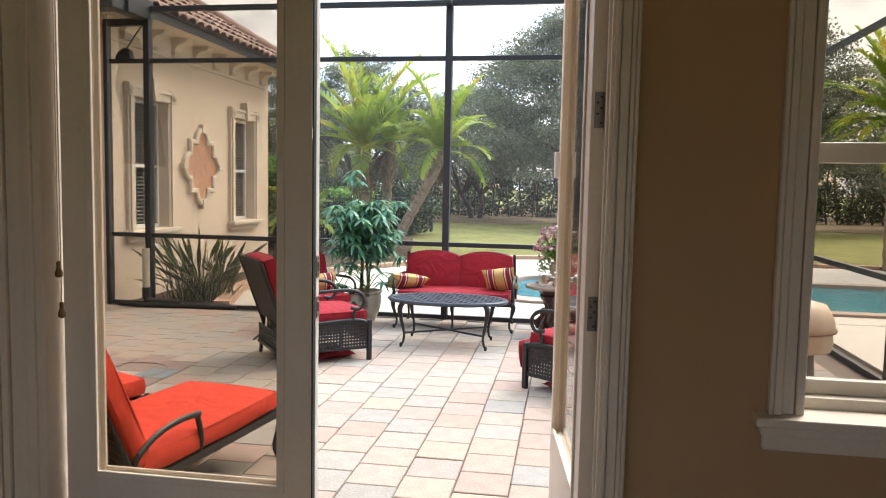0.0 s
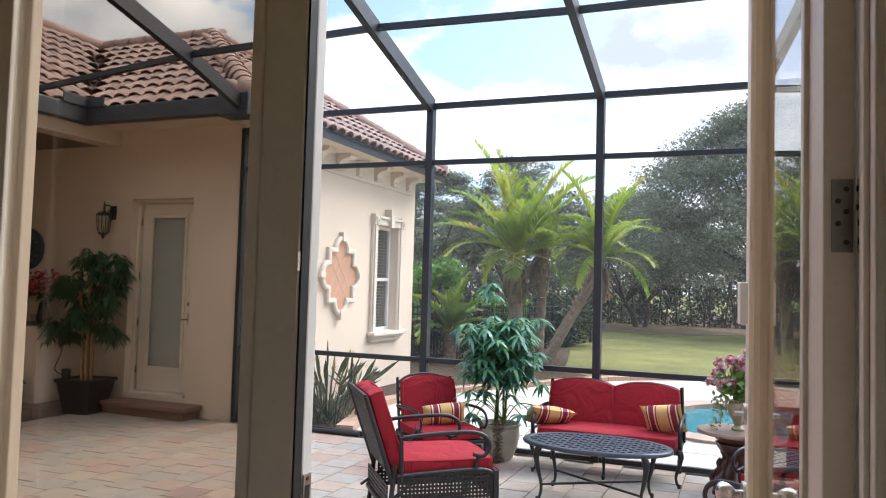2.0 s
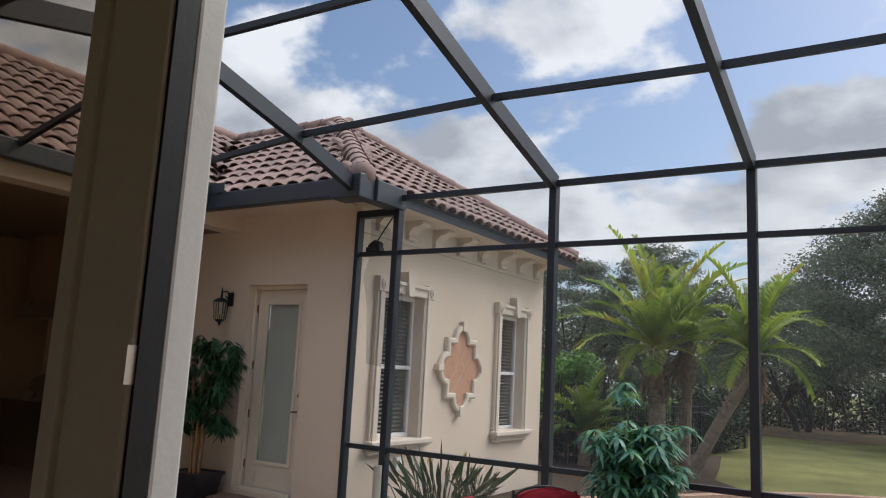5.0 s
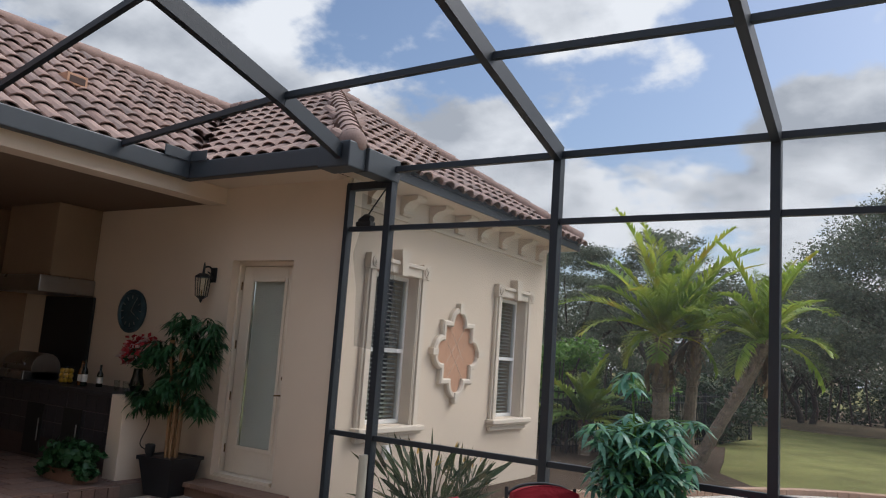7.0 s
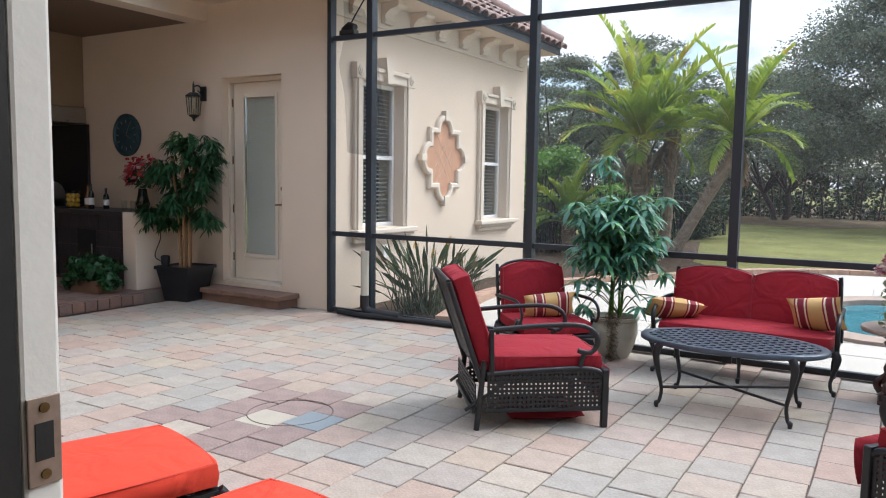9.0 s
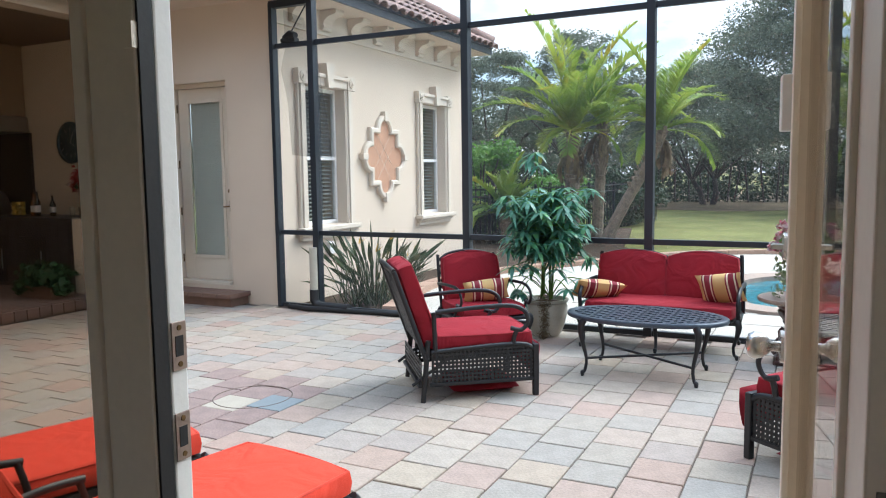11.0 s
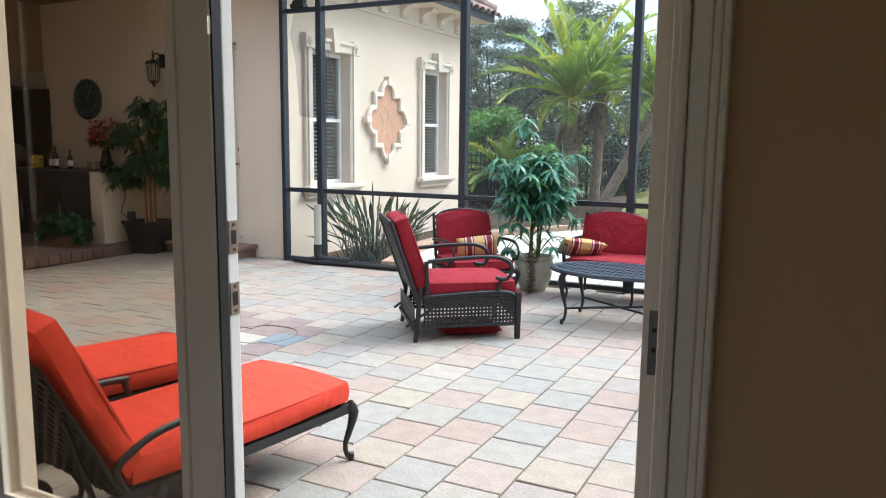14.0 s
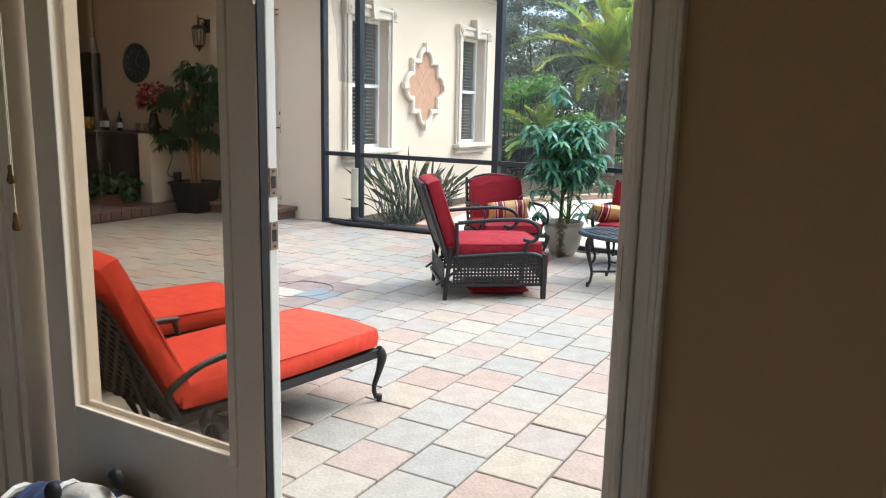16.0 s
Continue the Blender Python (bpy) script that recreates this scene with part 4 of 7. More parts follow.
    for dy, dz in ((0, 0.585), (0, -0.585), (0.575, 0), (-0.575, 0)):
        part("boss", boxes((WX, WX + 0.085, yc + dy - (0.045 if dz else 0.065), yc + dy + (0.045 if dz else 0.065), zc + dz - (0.07 if dz else 0.045), zc + dz + (0.07 if dz else 0.045))), STONE, md, bevel=0.008)
    # paved step below the door
    st = thing("door_step", "low brown paver step under the door", "step")
    part("riser", boxes((-6.86, -5.62, 5.68, 5.99, 0.0, 0.10)), BRICKSTEP, st)
    for k in range(6):
        part("tread_paver", boxes((-6.93 + k * 0.226, -6.71 + k * 0.226, 5.63, 5.99, 0.102, 0.155)), BRICKSTEP, st, bevel=0.006)


wing()


# ---------------------------------------------------------------- roofs
ROOF = {}


def roofs():
    """Eaves, gutters, soffits and the tiled slopes."""
    ex, ey, inx, pitch = -4.66, 5.42, -7.05, 0.645
    back = 11.40
    ze = 3.70
    ym = (ey + back) / 2
    half = ym - ey
    zr = ze + half * pitch
    # slopes: origin at the eave, along = eave direction, rise = horizontal inward direction
    ROOF["front"] = dict(o=(inx, ey), along=(1, 0), rise=(0, 1), length=ex - inx, depth=half)
    ROOF["side"] = dict(o=(ex, ey), along=(0, 1), rise=(-1, 0), length=back - ey, depth=half)
    ROOF["lanai"] = dict(o=(inx, -0.8), along=(0, 1), rise=(-1, 0), length=ey + 0.8, depth=half)
    bm = bmesh.new()
    A = lambda x, y, z: bm.verts.new((x, y, z))
    apex = (ex - half, ym, zr)
    rid = (inx - half, ym, zr)
    bm.faces.new([A(ex, ey, ze), A(*apex), A(*rid), A(inx, ey, ze)])
    bm.faces.new([A(ex, ey, ze), A(ex, back, ze), A(*apex)])
    bm.faces.new([A(ex, back, ze), A(-14, back, ze), A(-14, ym, zr), A(*apex)])
    bm.faces.new([A(inx, ey, ze), A(*rid), A(inx - half, -0.8, zr), A(inx, -0.8, ze)])
    bm.faces.new([A(*rid), A(-14, ym, zr), A(-14, -0.8, zr - 1), A(inx - half, -0.8, zr)])
    setting("roof_deck", bm, ROOFBASE, "dark roof deck under clay tiles", "roof")
    # fascia, gutters
    g = thing("gutter", "dark bronze box gutter under the tiled eaves", "gutter", kind="structure")
    part("trough", boxes((inx - 0.02, ex + 0.02, ey - 0.13, ey, 3.53, 3.73)), GUTTER, g, bevel=0.012)
    part("trough", boxes((inx, inx + 0.13, -0.8, ey - 0.132, 3.53, 3.73)), GUTTER, g, bevel=0.012)
    part("diverter", boxes((inx + 0.02, inx + 0.40, ey - 0.15, ey - 0.135, 3.72, 3.84), (inx + 0.135, inx + 0.15, ey - 0.5, ey - 0.15, 3.72, 3.84)), GUTTER, g, bevel=0.004)
    part("corner_box", boxes((ex - 0.30, ex + 0.10, ey - 0.16, ey + 0.10, 3.50, 3.76)), GUTTER, g, bevel=0.012)
    part("return_beam", boxes((ex - 0.05, ex + 0.14, ey + 0.10, 6.06, 3.50, 3.74)), GUTTER, g, bevel=0.01)
    part("fascia", boxes((ex - 0.03, ex, ey + 0.1, back, 3.60, 3.76)), GUTTER, g)
    part("drip_edge", boxes((ex, ex + 0.02, 6.06, back, 3.70, 3.75)), GUTTER, g)
    setting("soffit", boxes((WX, ex - 0.03, ey, back, 3.60, 3.615), (-11.2, WX, ey, WY, 3.58, 3.595)), STUCCO, "cream soffit under the eaves", "soffit")
    setting("header_lanai", boxes((inx - 0.30, inx - 0.02, -0.15, WY, 3.38, 3.58)), STUCCO, "cream stucco beam over the covered kitchen", "beam")
    setting("ceiling_lanai", boxes((-11.2, inx - 0.30, -0.15, WY, 3.40, 3.46)), LANAICEIL, "tan ceiling of the covered kitchen, darkened for shade", "ceiling")
    setting("wall_lanai_end", boxes((-11.4, -11.2, -0.38, 6.25, -0.2, 3.6)), STUCCOTAN, "stucco end wall coloured dark for shade", "wall")
    # unseen slab over the main house, added to dim sky light on patio walls
    bm = bmesh.new()
    lo = [A2 for A2 in ((-14, 0.35, 3.62), (7, 0.35, 3.62), (7, -6.8, 7.4), (-14, -6.8, 7.4))]
    va = [bm.verts.new(p) for p in lo]
    vb = [bm.verts.new((p[0], p[1], p[2] + 0.12)) for p in lo]
    bm.faces.new(va)
    bm.faces.new(vb[::-1])
    for i in range(4):
        bm.faces.new((va[i], vb[i], vb[(i + 1) % 4], va[(i + 1) % 4]))
    setting("roof_house", bm, ROOFBASE, "unseen dark roof added over the house to cut sky light", "roof")
    # hip and ridge caps
    caps = thing("roof_caps", "rounded clay hip and ridge caps", "roof", kind="structure")
    def line(a, b, first):
        a, b = Vector(a), Vector(b)
        n = max(2, round((b - a).length / 0.36))
        d = (b - a) / n
        for k in range(n):
            p = a + d * k
            q = p + d * 1.12
            bm = bmesh.new()
            tube(bm, [p + Vector((0, 0, 0.045)), q + Vector((0, 0, 0.075))], [0.15, 0.105], 12)
            part("cap", bm, ROOFTILEFAR, caps, smooth=True)
        if first:
            bm = bmesh.new()
            bmesh.ops.create_uvsphere(bm, u_segments=14, v_segments=8, radius=0.15, matrix=Matrix.Translation(a + Vector((0, 0, 0.04))))
            part("hip_end", bm, ROOFTILEFAR, caps, smooth=True)
    line((ex - 0.02, ey + 0.02, ze + 0.04), apex, True)
    line((ex - 0.02, back - 0.02, ze + 0.04), apex, False)
    line(apex, (inx - half, ym, zr), False)
    line((inx - half, ym, zr), (inx - half, 0, zr), False)
    # small vent hood on the slope
    v = thing("roof_vent", "terracotta coloured roof vent hood", "vent")
    vb = bmesh.new()
    box(vb, -0.17, 0.17, -0.16, 0.16, 0, 0.17)
    part("hood", vb, TERRA, v, bevel=0.01)
    part("opening", boxes((0.171, 0.176, -0.12, 0.12, 0.03, 0.13)), ROOFBASE, v)
    v.matrix_basis = pose(inx - 1.25, 4.55, ze + 1.25 * pitch + 0.04)
    v.scale = (0.8, 0.8, 0.8)


roofs()


def tile_mesh():
    """One barrel tile: a tapered half round with thickness, along +y, eave end at the origin."""
    bm = bmesh.new()
    n, rings = 6, []
    for y, r, z in ((0.0, 0.118, 0.028), (0.43, 0.100, 0.0)):
        for rr in (r, r - 0.018):
            rings.append([bm.verts.new((rr * math.cos(math.pi * k / n), y, z + rr * 0.72 * math.sin(math.pi * k / n))) for k in range(n + 1)])
    o0, i0, o1, i1 = rings
    for k in range(n):
        bm.faces.new((o0[k], o0[k + 1], o1[k + 1], o1[k]))
        bm.faces.new((i0[k], i1[k], i1[k + 1], i0[k + 1]))
        bm.faces.new((o0[k], i0[k], i0[k + 1], o0[k + 1]))
    bmesh.ops.recalc_face_normals(bm, faces=bm.faces)
    return bm


# ---------------------------------------------------------------- screen enclosure
def cage():
    c = thing("screen_enclosure", "dark bronze aluminium pool screen enclosure", "screen enclosure", kind="structure")
    Y = 6.0
    posts = [-5.115, -4.57, -2.68, -0.835, 1.02, 3.15]
    zr, zu, zt = 0.88, 3.015, 3.635
    for i, x in enumerate(posts):
        w = 0.05 if i == 0 else 0.075
        part("post", boxes((x - w / 2, x + w / 2, Y - 0.05, Y + 0.05, 0.0, 3.50 if i < 2 else zt)), CAGE, c, bevel=0.004)
    for a, b in zip(posts, posts[1:]):
        for z, h in ((0.025, 0.05), (zr, 0.052), (zu, 0.052)):
            part("rail", boxes((a + 0.038, b - 0.038, Y - 0.026, Y + 0.026, z - h / 2, z + h / 2)), CAGE, c, bevel=0.003)
        if a > -5:
            part("eave_rail", boxes((a + 0.038, b - 0.038, Y - 0.03, Y + 0.03, zt - 0.03, zt + 0.03)), CAGE, c, bevel=0.003)
        for p, q in ((0.05, zr - 0.026), (zr + 0.026, zu - 0.026), (zu + 0.026, zt - 0.03)):
            if a > -5 or q < 3.1:
                s = part("screen_panel", boxes((a + 0.03, b - 0.03, Y - 0.0015, Y + 0.0015, p, q)), SCREEN, c, "fine grey insect screen")
    # side wall to the right
    for y in (3.78, 1.75, -0.1):
        part("post", boxes((3.11, 3.19, y - 0.04, y + 0.04, 0, zt)), CAGE, c, bevel=0.004)
    for z in (0.025, zr, zu, zt):
        part("rail", boxes((3.125, 3.175, -0.1, 5.95, z - 0.026, z + 0.026)), CAGE, c)
    # roof beams
    top = {-4.57: [(5.50, 3.60), (4.33, 3.86), (2.95, 4.22), (0.2, 3.62)], -2.68: [(6.0, 3.64), (4.61, 4.03), (3.30, 4.42), (0.0, 3.66)]}
    for x in posts[1:]:
        prof = top.get(x, top[-2.68])
        for k, ((y0, z0), (y1, z1)) in enumerate(zip(prof, prof[1:])):
            x0 = -4.72 if x == -4.57 and k == 0 else x
            part("roof_beam", one(beam, (x0, y0, z0), (x, y1, z1), 0.07, 0.15 if k < 2 else 0.16), CAGE, c, bevel=0.004)
    xs = [-6.93, -4.57, -2.68, -0.835, 1.02, 3.15]
    lines = (((4.42, 3.70), (4.33, 3.88), (4.61, 4.05), (4.72, 4.05), (4.72, 4.05), (4.72, 4.05)), ((2.98, 3.70), (2.95, 4.24), (3.30, 4.44), (3.30, 4.44), (3.30, 4.44), (3.30, 4.44)),
             ((1.5, 3.70), (1.5, 3.92), (1.6, 4.02), (1.6, 4.02), (1.6, 4.02), (1.6, 4.02)))
    for ln in lines:
        for i in range(5):
            (ya, za), (yb, zb) = ln[i], ln[i + 1]
            part("purlin", one(beam, (xs[i], ya, za), (xs[i + 1], yb, zb), 0.05, 0.055), CAGE, c)
    # corner brace block and gutter leader
    part("wall_bracket", boxes((-5.14, -4.60, 5.96, 6.04, 3.44, 3.52)), CAGE, c)
    flap = bmesh.new()
    pts = [(-4.98, 3.42), (-4.70, 3.30), (-4.52, 2.8), (-4.42, 2.2), (-4.36, 1.72), (-4.62, 1.74), (-4.92, 1.78), (-4.96, 2.4), (-5.04, 2.75), (-4.97, 3.0)]
    f = flap.faces.new([flap.verts.new((x, 6.03, z)) for x, z in pts])
    part("loose_screen_flap", flap, SCREENFLAP, c, "torn grey screen hanging loose")


cage()


def downspout():
    d = thing("downspout", "round downspout with a black corrugated drain elbow", "downspout")
    part("pipe", one(tube, [(-4.57, 5.90, 0.72), (-4.57, 5.90, 0.22)], 0.045, 14), CERAMIC, d, "grey-green pipe", smooth=True)
    bm = bmesh.new()
    pts = [(-4.57, 5.90, 0.24), (-4.57, 5.90, 0.12), (-4.54, 5.90, 0.07), (-4.47, 5.90, 0.055), (-4.25, 5.90, 0.05), (-4.1, 5.90, 0.05)]
    tube(bm, pts, 0.052, 12)
    part("drain_elbow", bm, BLACK, d, "black corrugated drain hose", smooth=True)
    bm = bmesh.new()
    tube(bm, [(-4.9, 5.86, 0.035), (-4.6, 5.82, 0.032), (-4.3, 5.86, 0.032), (-3.4, 5.92, 0.03)], 0.03, 8)
    h = thing("drain_hose", "black drain hose lying along the screen track", "hose")
    part("hose", bm, BLACK, h, smooth=True)
    fl = thing("flood_light", "black outdoor flood light with a wire, under the eave", "flood light")
    part("mount", boxes((-4.98, -4.78, 5.955, 6.05, 3.04, 3.09)), BLACK, fl, bevel=0.01)
    bm = bmesh.new()
    tube(bm, [(-4.95, 6.02, 3.09), (-4.86, 6.0, 3.12), (-4.78, 5.98, 3.11)], [0.05, 0.06, 0.035], 12)
    part("lamp_head", bm, BLACK, fl, smooth=True)
    part("wire", one(tube, [(-4.90, 6.02, 3.12), (-4.80, 6.02, 3.26), (-4.66, 6.02, 3.44), (-4.64, 6.02, 3.50)], 0.008, 6), BLACK, fl, smooth=True)
    ob = thing("outdoor_outlet", "small white outdoor outlet box on the wall", "outlet")
    part("cover", boxes((WX, WX + 0.06, 6.98, 7.10, 0.52, 0.68)), PAPERWHITE, ob, bevel=0.01)


downspout()


# ---------------------------------------------------------------- patio furniture
def curve(pts, n=6):
    """A soft 3D line through points."""
    p = [Vector(q) for q in (pts[0], *pts, pts[-1])]
    out = []
    for i in range(1, len(p) - 2):
        for k in range(n):
            t = k / n
            out.append(0.5 * (2 * p[i] + (p[i + 1] - p[i - 1]) * t + (2 * p[i - 1] - 5 * p[i] + 4 * p[i + 1] - p[i + 2]) * t * t + (3 * p[i] - p[i - 1] - 3 * p[i + 1] + p[i + 2]) * t ** 3))
    return out + [Vector(pts[-1])]


def tilt(x, y, z, rx):
    return pose(x, y, z, rx, 0, 0)


def lattice(w, h, step, bar, m, diagonal=False, thick=0.008):
    """Woven bars filling a w x h field in the local xy plane."""
    bm = bmesh.new()
    if not diagonal:
        for k in range(int(w / step) + 1):
            x = -w / 2 + k * step
            beam(bm, m @ Vector((x, -h / 2, 0)), m @ Vector((x, h / 2, 0)), bar, thick, up=m.to_3x3() @ Vector((0, 0, 1)))
        for k in range(int(h / step) + 1):
            y = -h / 2 + k * step
            beam(bm, m @ Vector((-w / 2, y, 0.001)), m @ Vector((w / 2, y, 0.001)), bar, thick, up=m.to_3x3() @ Vector((0, 0, 1)))
        return bm
    span = w + h
    k = -span
    while k < span:
        for s in (1, -1):
            pts = []
            for x in (-w / 2, w / 2):
                y = s * (x - k)
                if -h / 2 <= y <= h / 2:
                    pts.append((x, y))
            for y in (-h / 2, h / 2):
                x = k + s * y
                if -w / 2 < x < w / 2:
                    pts.append((x, y))
            if len(pts) >= 2 and (Vector(pts[0]) - Vector(pts[1])).length > 0.02:
                beam(bm, m @ Vector((*pts[0], 0)), m @ Vector((*pts[1], 0)), bar, thick, up=m.to_3x3() @ Vector((0, 0, 1)))
        k += step
    return bm


def arm(side, w, high, scroll=True):
    """An arm bar that sweeps forward and curls down; side is -1 or 1."""
    x = side * w
    pts = [(x, -0.30, high - 0.02), (x, -0.05, high), (x, 0.20, high + 0.005), (x, 0.31, high - 0.03), (x, 0.345, high - 0.10), (x, 0.30, high - 0.165), (x, 0.22, high - 0.15)]
    return one(tube, curve(pts, 5), 0.0115, 8, 1.35)


def recliner():
    c = thing("recliner_chair", "black cast aluminium recliner with woven sides and red cushions", "chair", "red cushioned seats round the table")
    w = 0.345
    for s in (-1, 1):
        x = s * w
        part("front_leg", boxes((x - 0.02, x + 0.02, 0.38, 0.42, 0.0, 0.36)), IRON, c, bevel=0.006)
        part("rear_leg", one(tube, [(x, -0.39, 0.0), (x, -0.37, 0.20), (x, -0.35, 0.42)], 0.018, 8), IRON, c, smooth=True)
        part("arm_rest", arm(s, w + 0.01, 0.63), IRON, c, smooth=True)
        part("arm_post", one(tube, curve([(x, 0.24, 0.36), (x, 0.25, 0.42), (x, 0.27, 0.47)]), 0.016, 8), IRON, c, smooth=True)
        part("arm_strut", one(tube, [(x, -0.30, 0.30), (x, -0.31, 0.61)], 0.016, 8), IRON, c, smooth=True)
        m = Matrix.Translation((x, 0.03, 0.235)) @ Euler((radians(90), 0, radians(90))).to_matrix().to_4x4()
        p = part("woven_side", lattice(0.70, 0.22, 0.0275, 0.0165, m), IRON, c, "black woven side panel")
        part("side_frame", one(tube, curve([(x, -0.33, 0.34), (x, 0.0, 0.36), (x, 0.28, 0.365), (x, 0.38, 0.33), (x, 0.41, 0.25), (x, 0.41, 0.12)], 5), 0.016, 8), IRON, p, smooth=True)
        part("side_rail", boxes((x - 0.012, x + 0.012, -0.34, 0.40, 0.105, 0.13)), IRON, p, bevel=0.004)
        part("recline_strut", one(tube, [(x * 0.98, -0.46, 0.12), (x * 0.98, -0.2, 0.30)], 0.011, 6), IRON, c, smooth=True)
    part("cross_bar", boxes((-w, w, -0.42, -0.39, 0.10, 0.13)), IRON, c, bevel=0.004)
    part("cross_bar", boxes((-w, w, 0.385, 0.415, 0.33, 0.36)), IRON, c, bevel=0.004)
    m = Matrix.Translation((0, -0.40, 0.20)) @ Euler((radians(90), 0, 0)).to_matrix().to_4x4()
    part("rear_weave", lattice(0.70, 0.15, 0.03, 0.012, m), IRON, c)
    part("seat_deck", boxes((-w + 0.02, w - 0.02, -0.33, 0.38, 0.30, 0.325)), IRON, c)
    bmx = Matrix.Translation((0, -0.48, 0.625)) @ Euler((radians(109), 0, 0)).to_matrix().to_4x4()
    p = part("backrest_lattice", lattice(0.66, 0.55, 0.058, 0.016, bmx, True), IRON, c, "black lattice backrest")
    for s in (-1, 1):
        part("back_stile", one(tube, [bmx @ Vector((s * 0.345, -0.36, 0)), bmx @ Vector((s * 0.345, 0.285, 0))], 0.017, 8), IRON, p, smooth=True)
    part("back_rail", one(tube, [bmx @ Vector((-0.345, 0.285, 0)), bmx @ Vector((0.345, 0.285, 0))], 0.017, 8), IRON, p, smooth=True)
    cm = Matrix.Translation((0, -0.40, 0.64)) @ Euler((radians(109), 0, 0)).to_matrix().to_4x4()
    b = part("back_cushion", one(box_cushion, 0.62, 0.60, 0.14, cm, 0.25, 12), RED, c, smooth=True)
    part("piping", one(tube, rim(0.625, 0.605, cm, 0, 9, -0.048), 0.006, 5), REDPIPE, b)
    sm = Matrix.Translation((0, 0.045, 0.385))
    b = part("seat_cushion", one(box_cushion, 0.64, 0.70, 0.15, sm, 0.25, 12), RED, c, smooth=True)
    part("piping", one(tube, rim(0.645, 0.705, sm, 0, 9, 0.051), 0.006, 5), REDPIPE, b)
    part("folded_footrest", one(cushion, 0.60, 0.22, 0.06, tilt(0, 0.435, 0.24, 82), 0.3), RED, c, "red cushioned fold-down footrest", smooth=True)
    part("stowed_cushion", one(cushion, 0.5, 0.5, 0.06, tilt(0, 0.08, 0.035, 0), 0.3), RED, c, smooth=True)
    return c


def cabriole(x, y, out, top):
    """A curved leg with a turned foot."""
    d = Vector(out).normalized()
    p = Vector((x, y, 0))
    prof = [(0.02, top, 0.026), (0.045, top * 0.86, 0.026), (0.03, top * 0.6, 0.017), (0.0, top * 0.3, 0.012), (0.012, top * 0.1, 0.012), (0.03, 0.03, 0.017), (0.03, 0.0, 0.012)]
    pts = curve([p + d * o + Vector((0, 0, z)) for o, z, _ in prof], 3)
    rs = np.interp(np.linspace(0, 1, len(pts)), np.linspace(0, 1, len(prof)), [r for *_, r in prof])
    return one(tube, pts, [float(r) for r in rs], 9)


def armchair():
    c = thing("armchair", "black cast aluminium armchair with scrolled arms and red cushions", "chair", "red cushioned seats round the table")
    w = 0.33
    for s in (-1, 1):
        part("leg", cabriole(s * (w - 0.02), 0.28, (s, 0.6, 0), 0.33), IRON, c, smooth=True)
        part("leg", cabriole(s * (w - 0.04), -0.30, (s * 0.4, -1, 0), 0.33), IRON, c, smooth=True)
        part("arm_rest", arm(s, w, 0.60), IRON, c, smooth=True)
        part("arm_post", one(tube, curve([(s * w, 0.16, 0.33), (s * w, 0.21, 0.40), (s * w, 0.26, 0.45)]), 0.014, 8), IRON, c, smooth=True)
        part("back_post", one(tube, curve([(s * 0.29, -0.31, 0.30), (s * 0.30, -0.36, 0.6), (s * 0.29, -0.42, 0.80), (s * 0.285, -0.435, 0.85)]), 0.015, 8), IRON, c, smooth=True)
    part("back_bow", one(tube, curve([(-0.29, -0.425, 0.79), (-0.18, -0.44, 0.86), (0, -0.445, 0.885), (0.18, -0.44, 0.86), (0.29, -0.425, 0.79)]), 0.013, 8), IRON, c, smooth=True)
    part("seat_frame", boxes((-w, w, -0.32, 0.32, 0.285, 0.32)), IRON, c, bevel=0.008)
    m = Matrix.Translation((0, -0.375, 0.60)) @ Euler((radians(102), 0, 0)).to_matrix().to_4x4()
    part("back_lattice", lattice(0.56, 0.42, 0.07, 0.014, m, True), IRON, c)
    sm = Matrix.Translation((0, 0.0, 0.375))
    b = part("seat_cushion", one(box_cushion, 0.60, 0.62, 0.12, sm, 0.3), RED, c, smooth=True)
    part("piping", one(tube, rim(0.605, 0.625, sm, 0, 9, 0.041), 0.006, 5), REDPIPE, b)
    cm = Matrix.Translation((0, -0.305, 0.635)) @ Euler((radians(103), 0, 0)).to_matrix().to_4x4()
    b = part("back_cushion", one(box_cushion, 0.56, 0.46, 0.13, cm, 0.4, 12, 0.05), RED, c, smooth=True)
    part("piping", one(tube, rim(0.565, 0.465, cm, 0.05, 9, -0.045), 0.006, 5), REDPIPE, b)
    return c


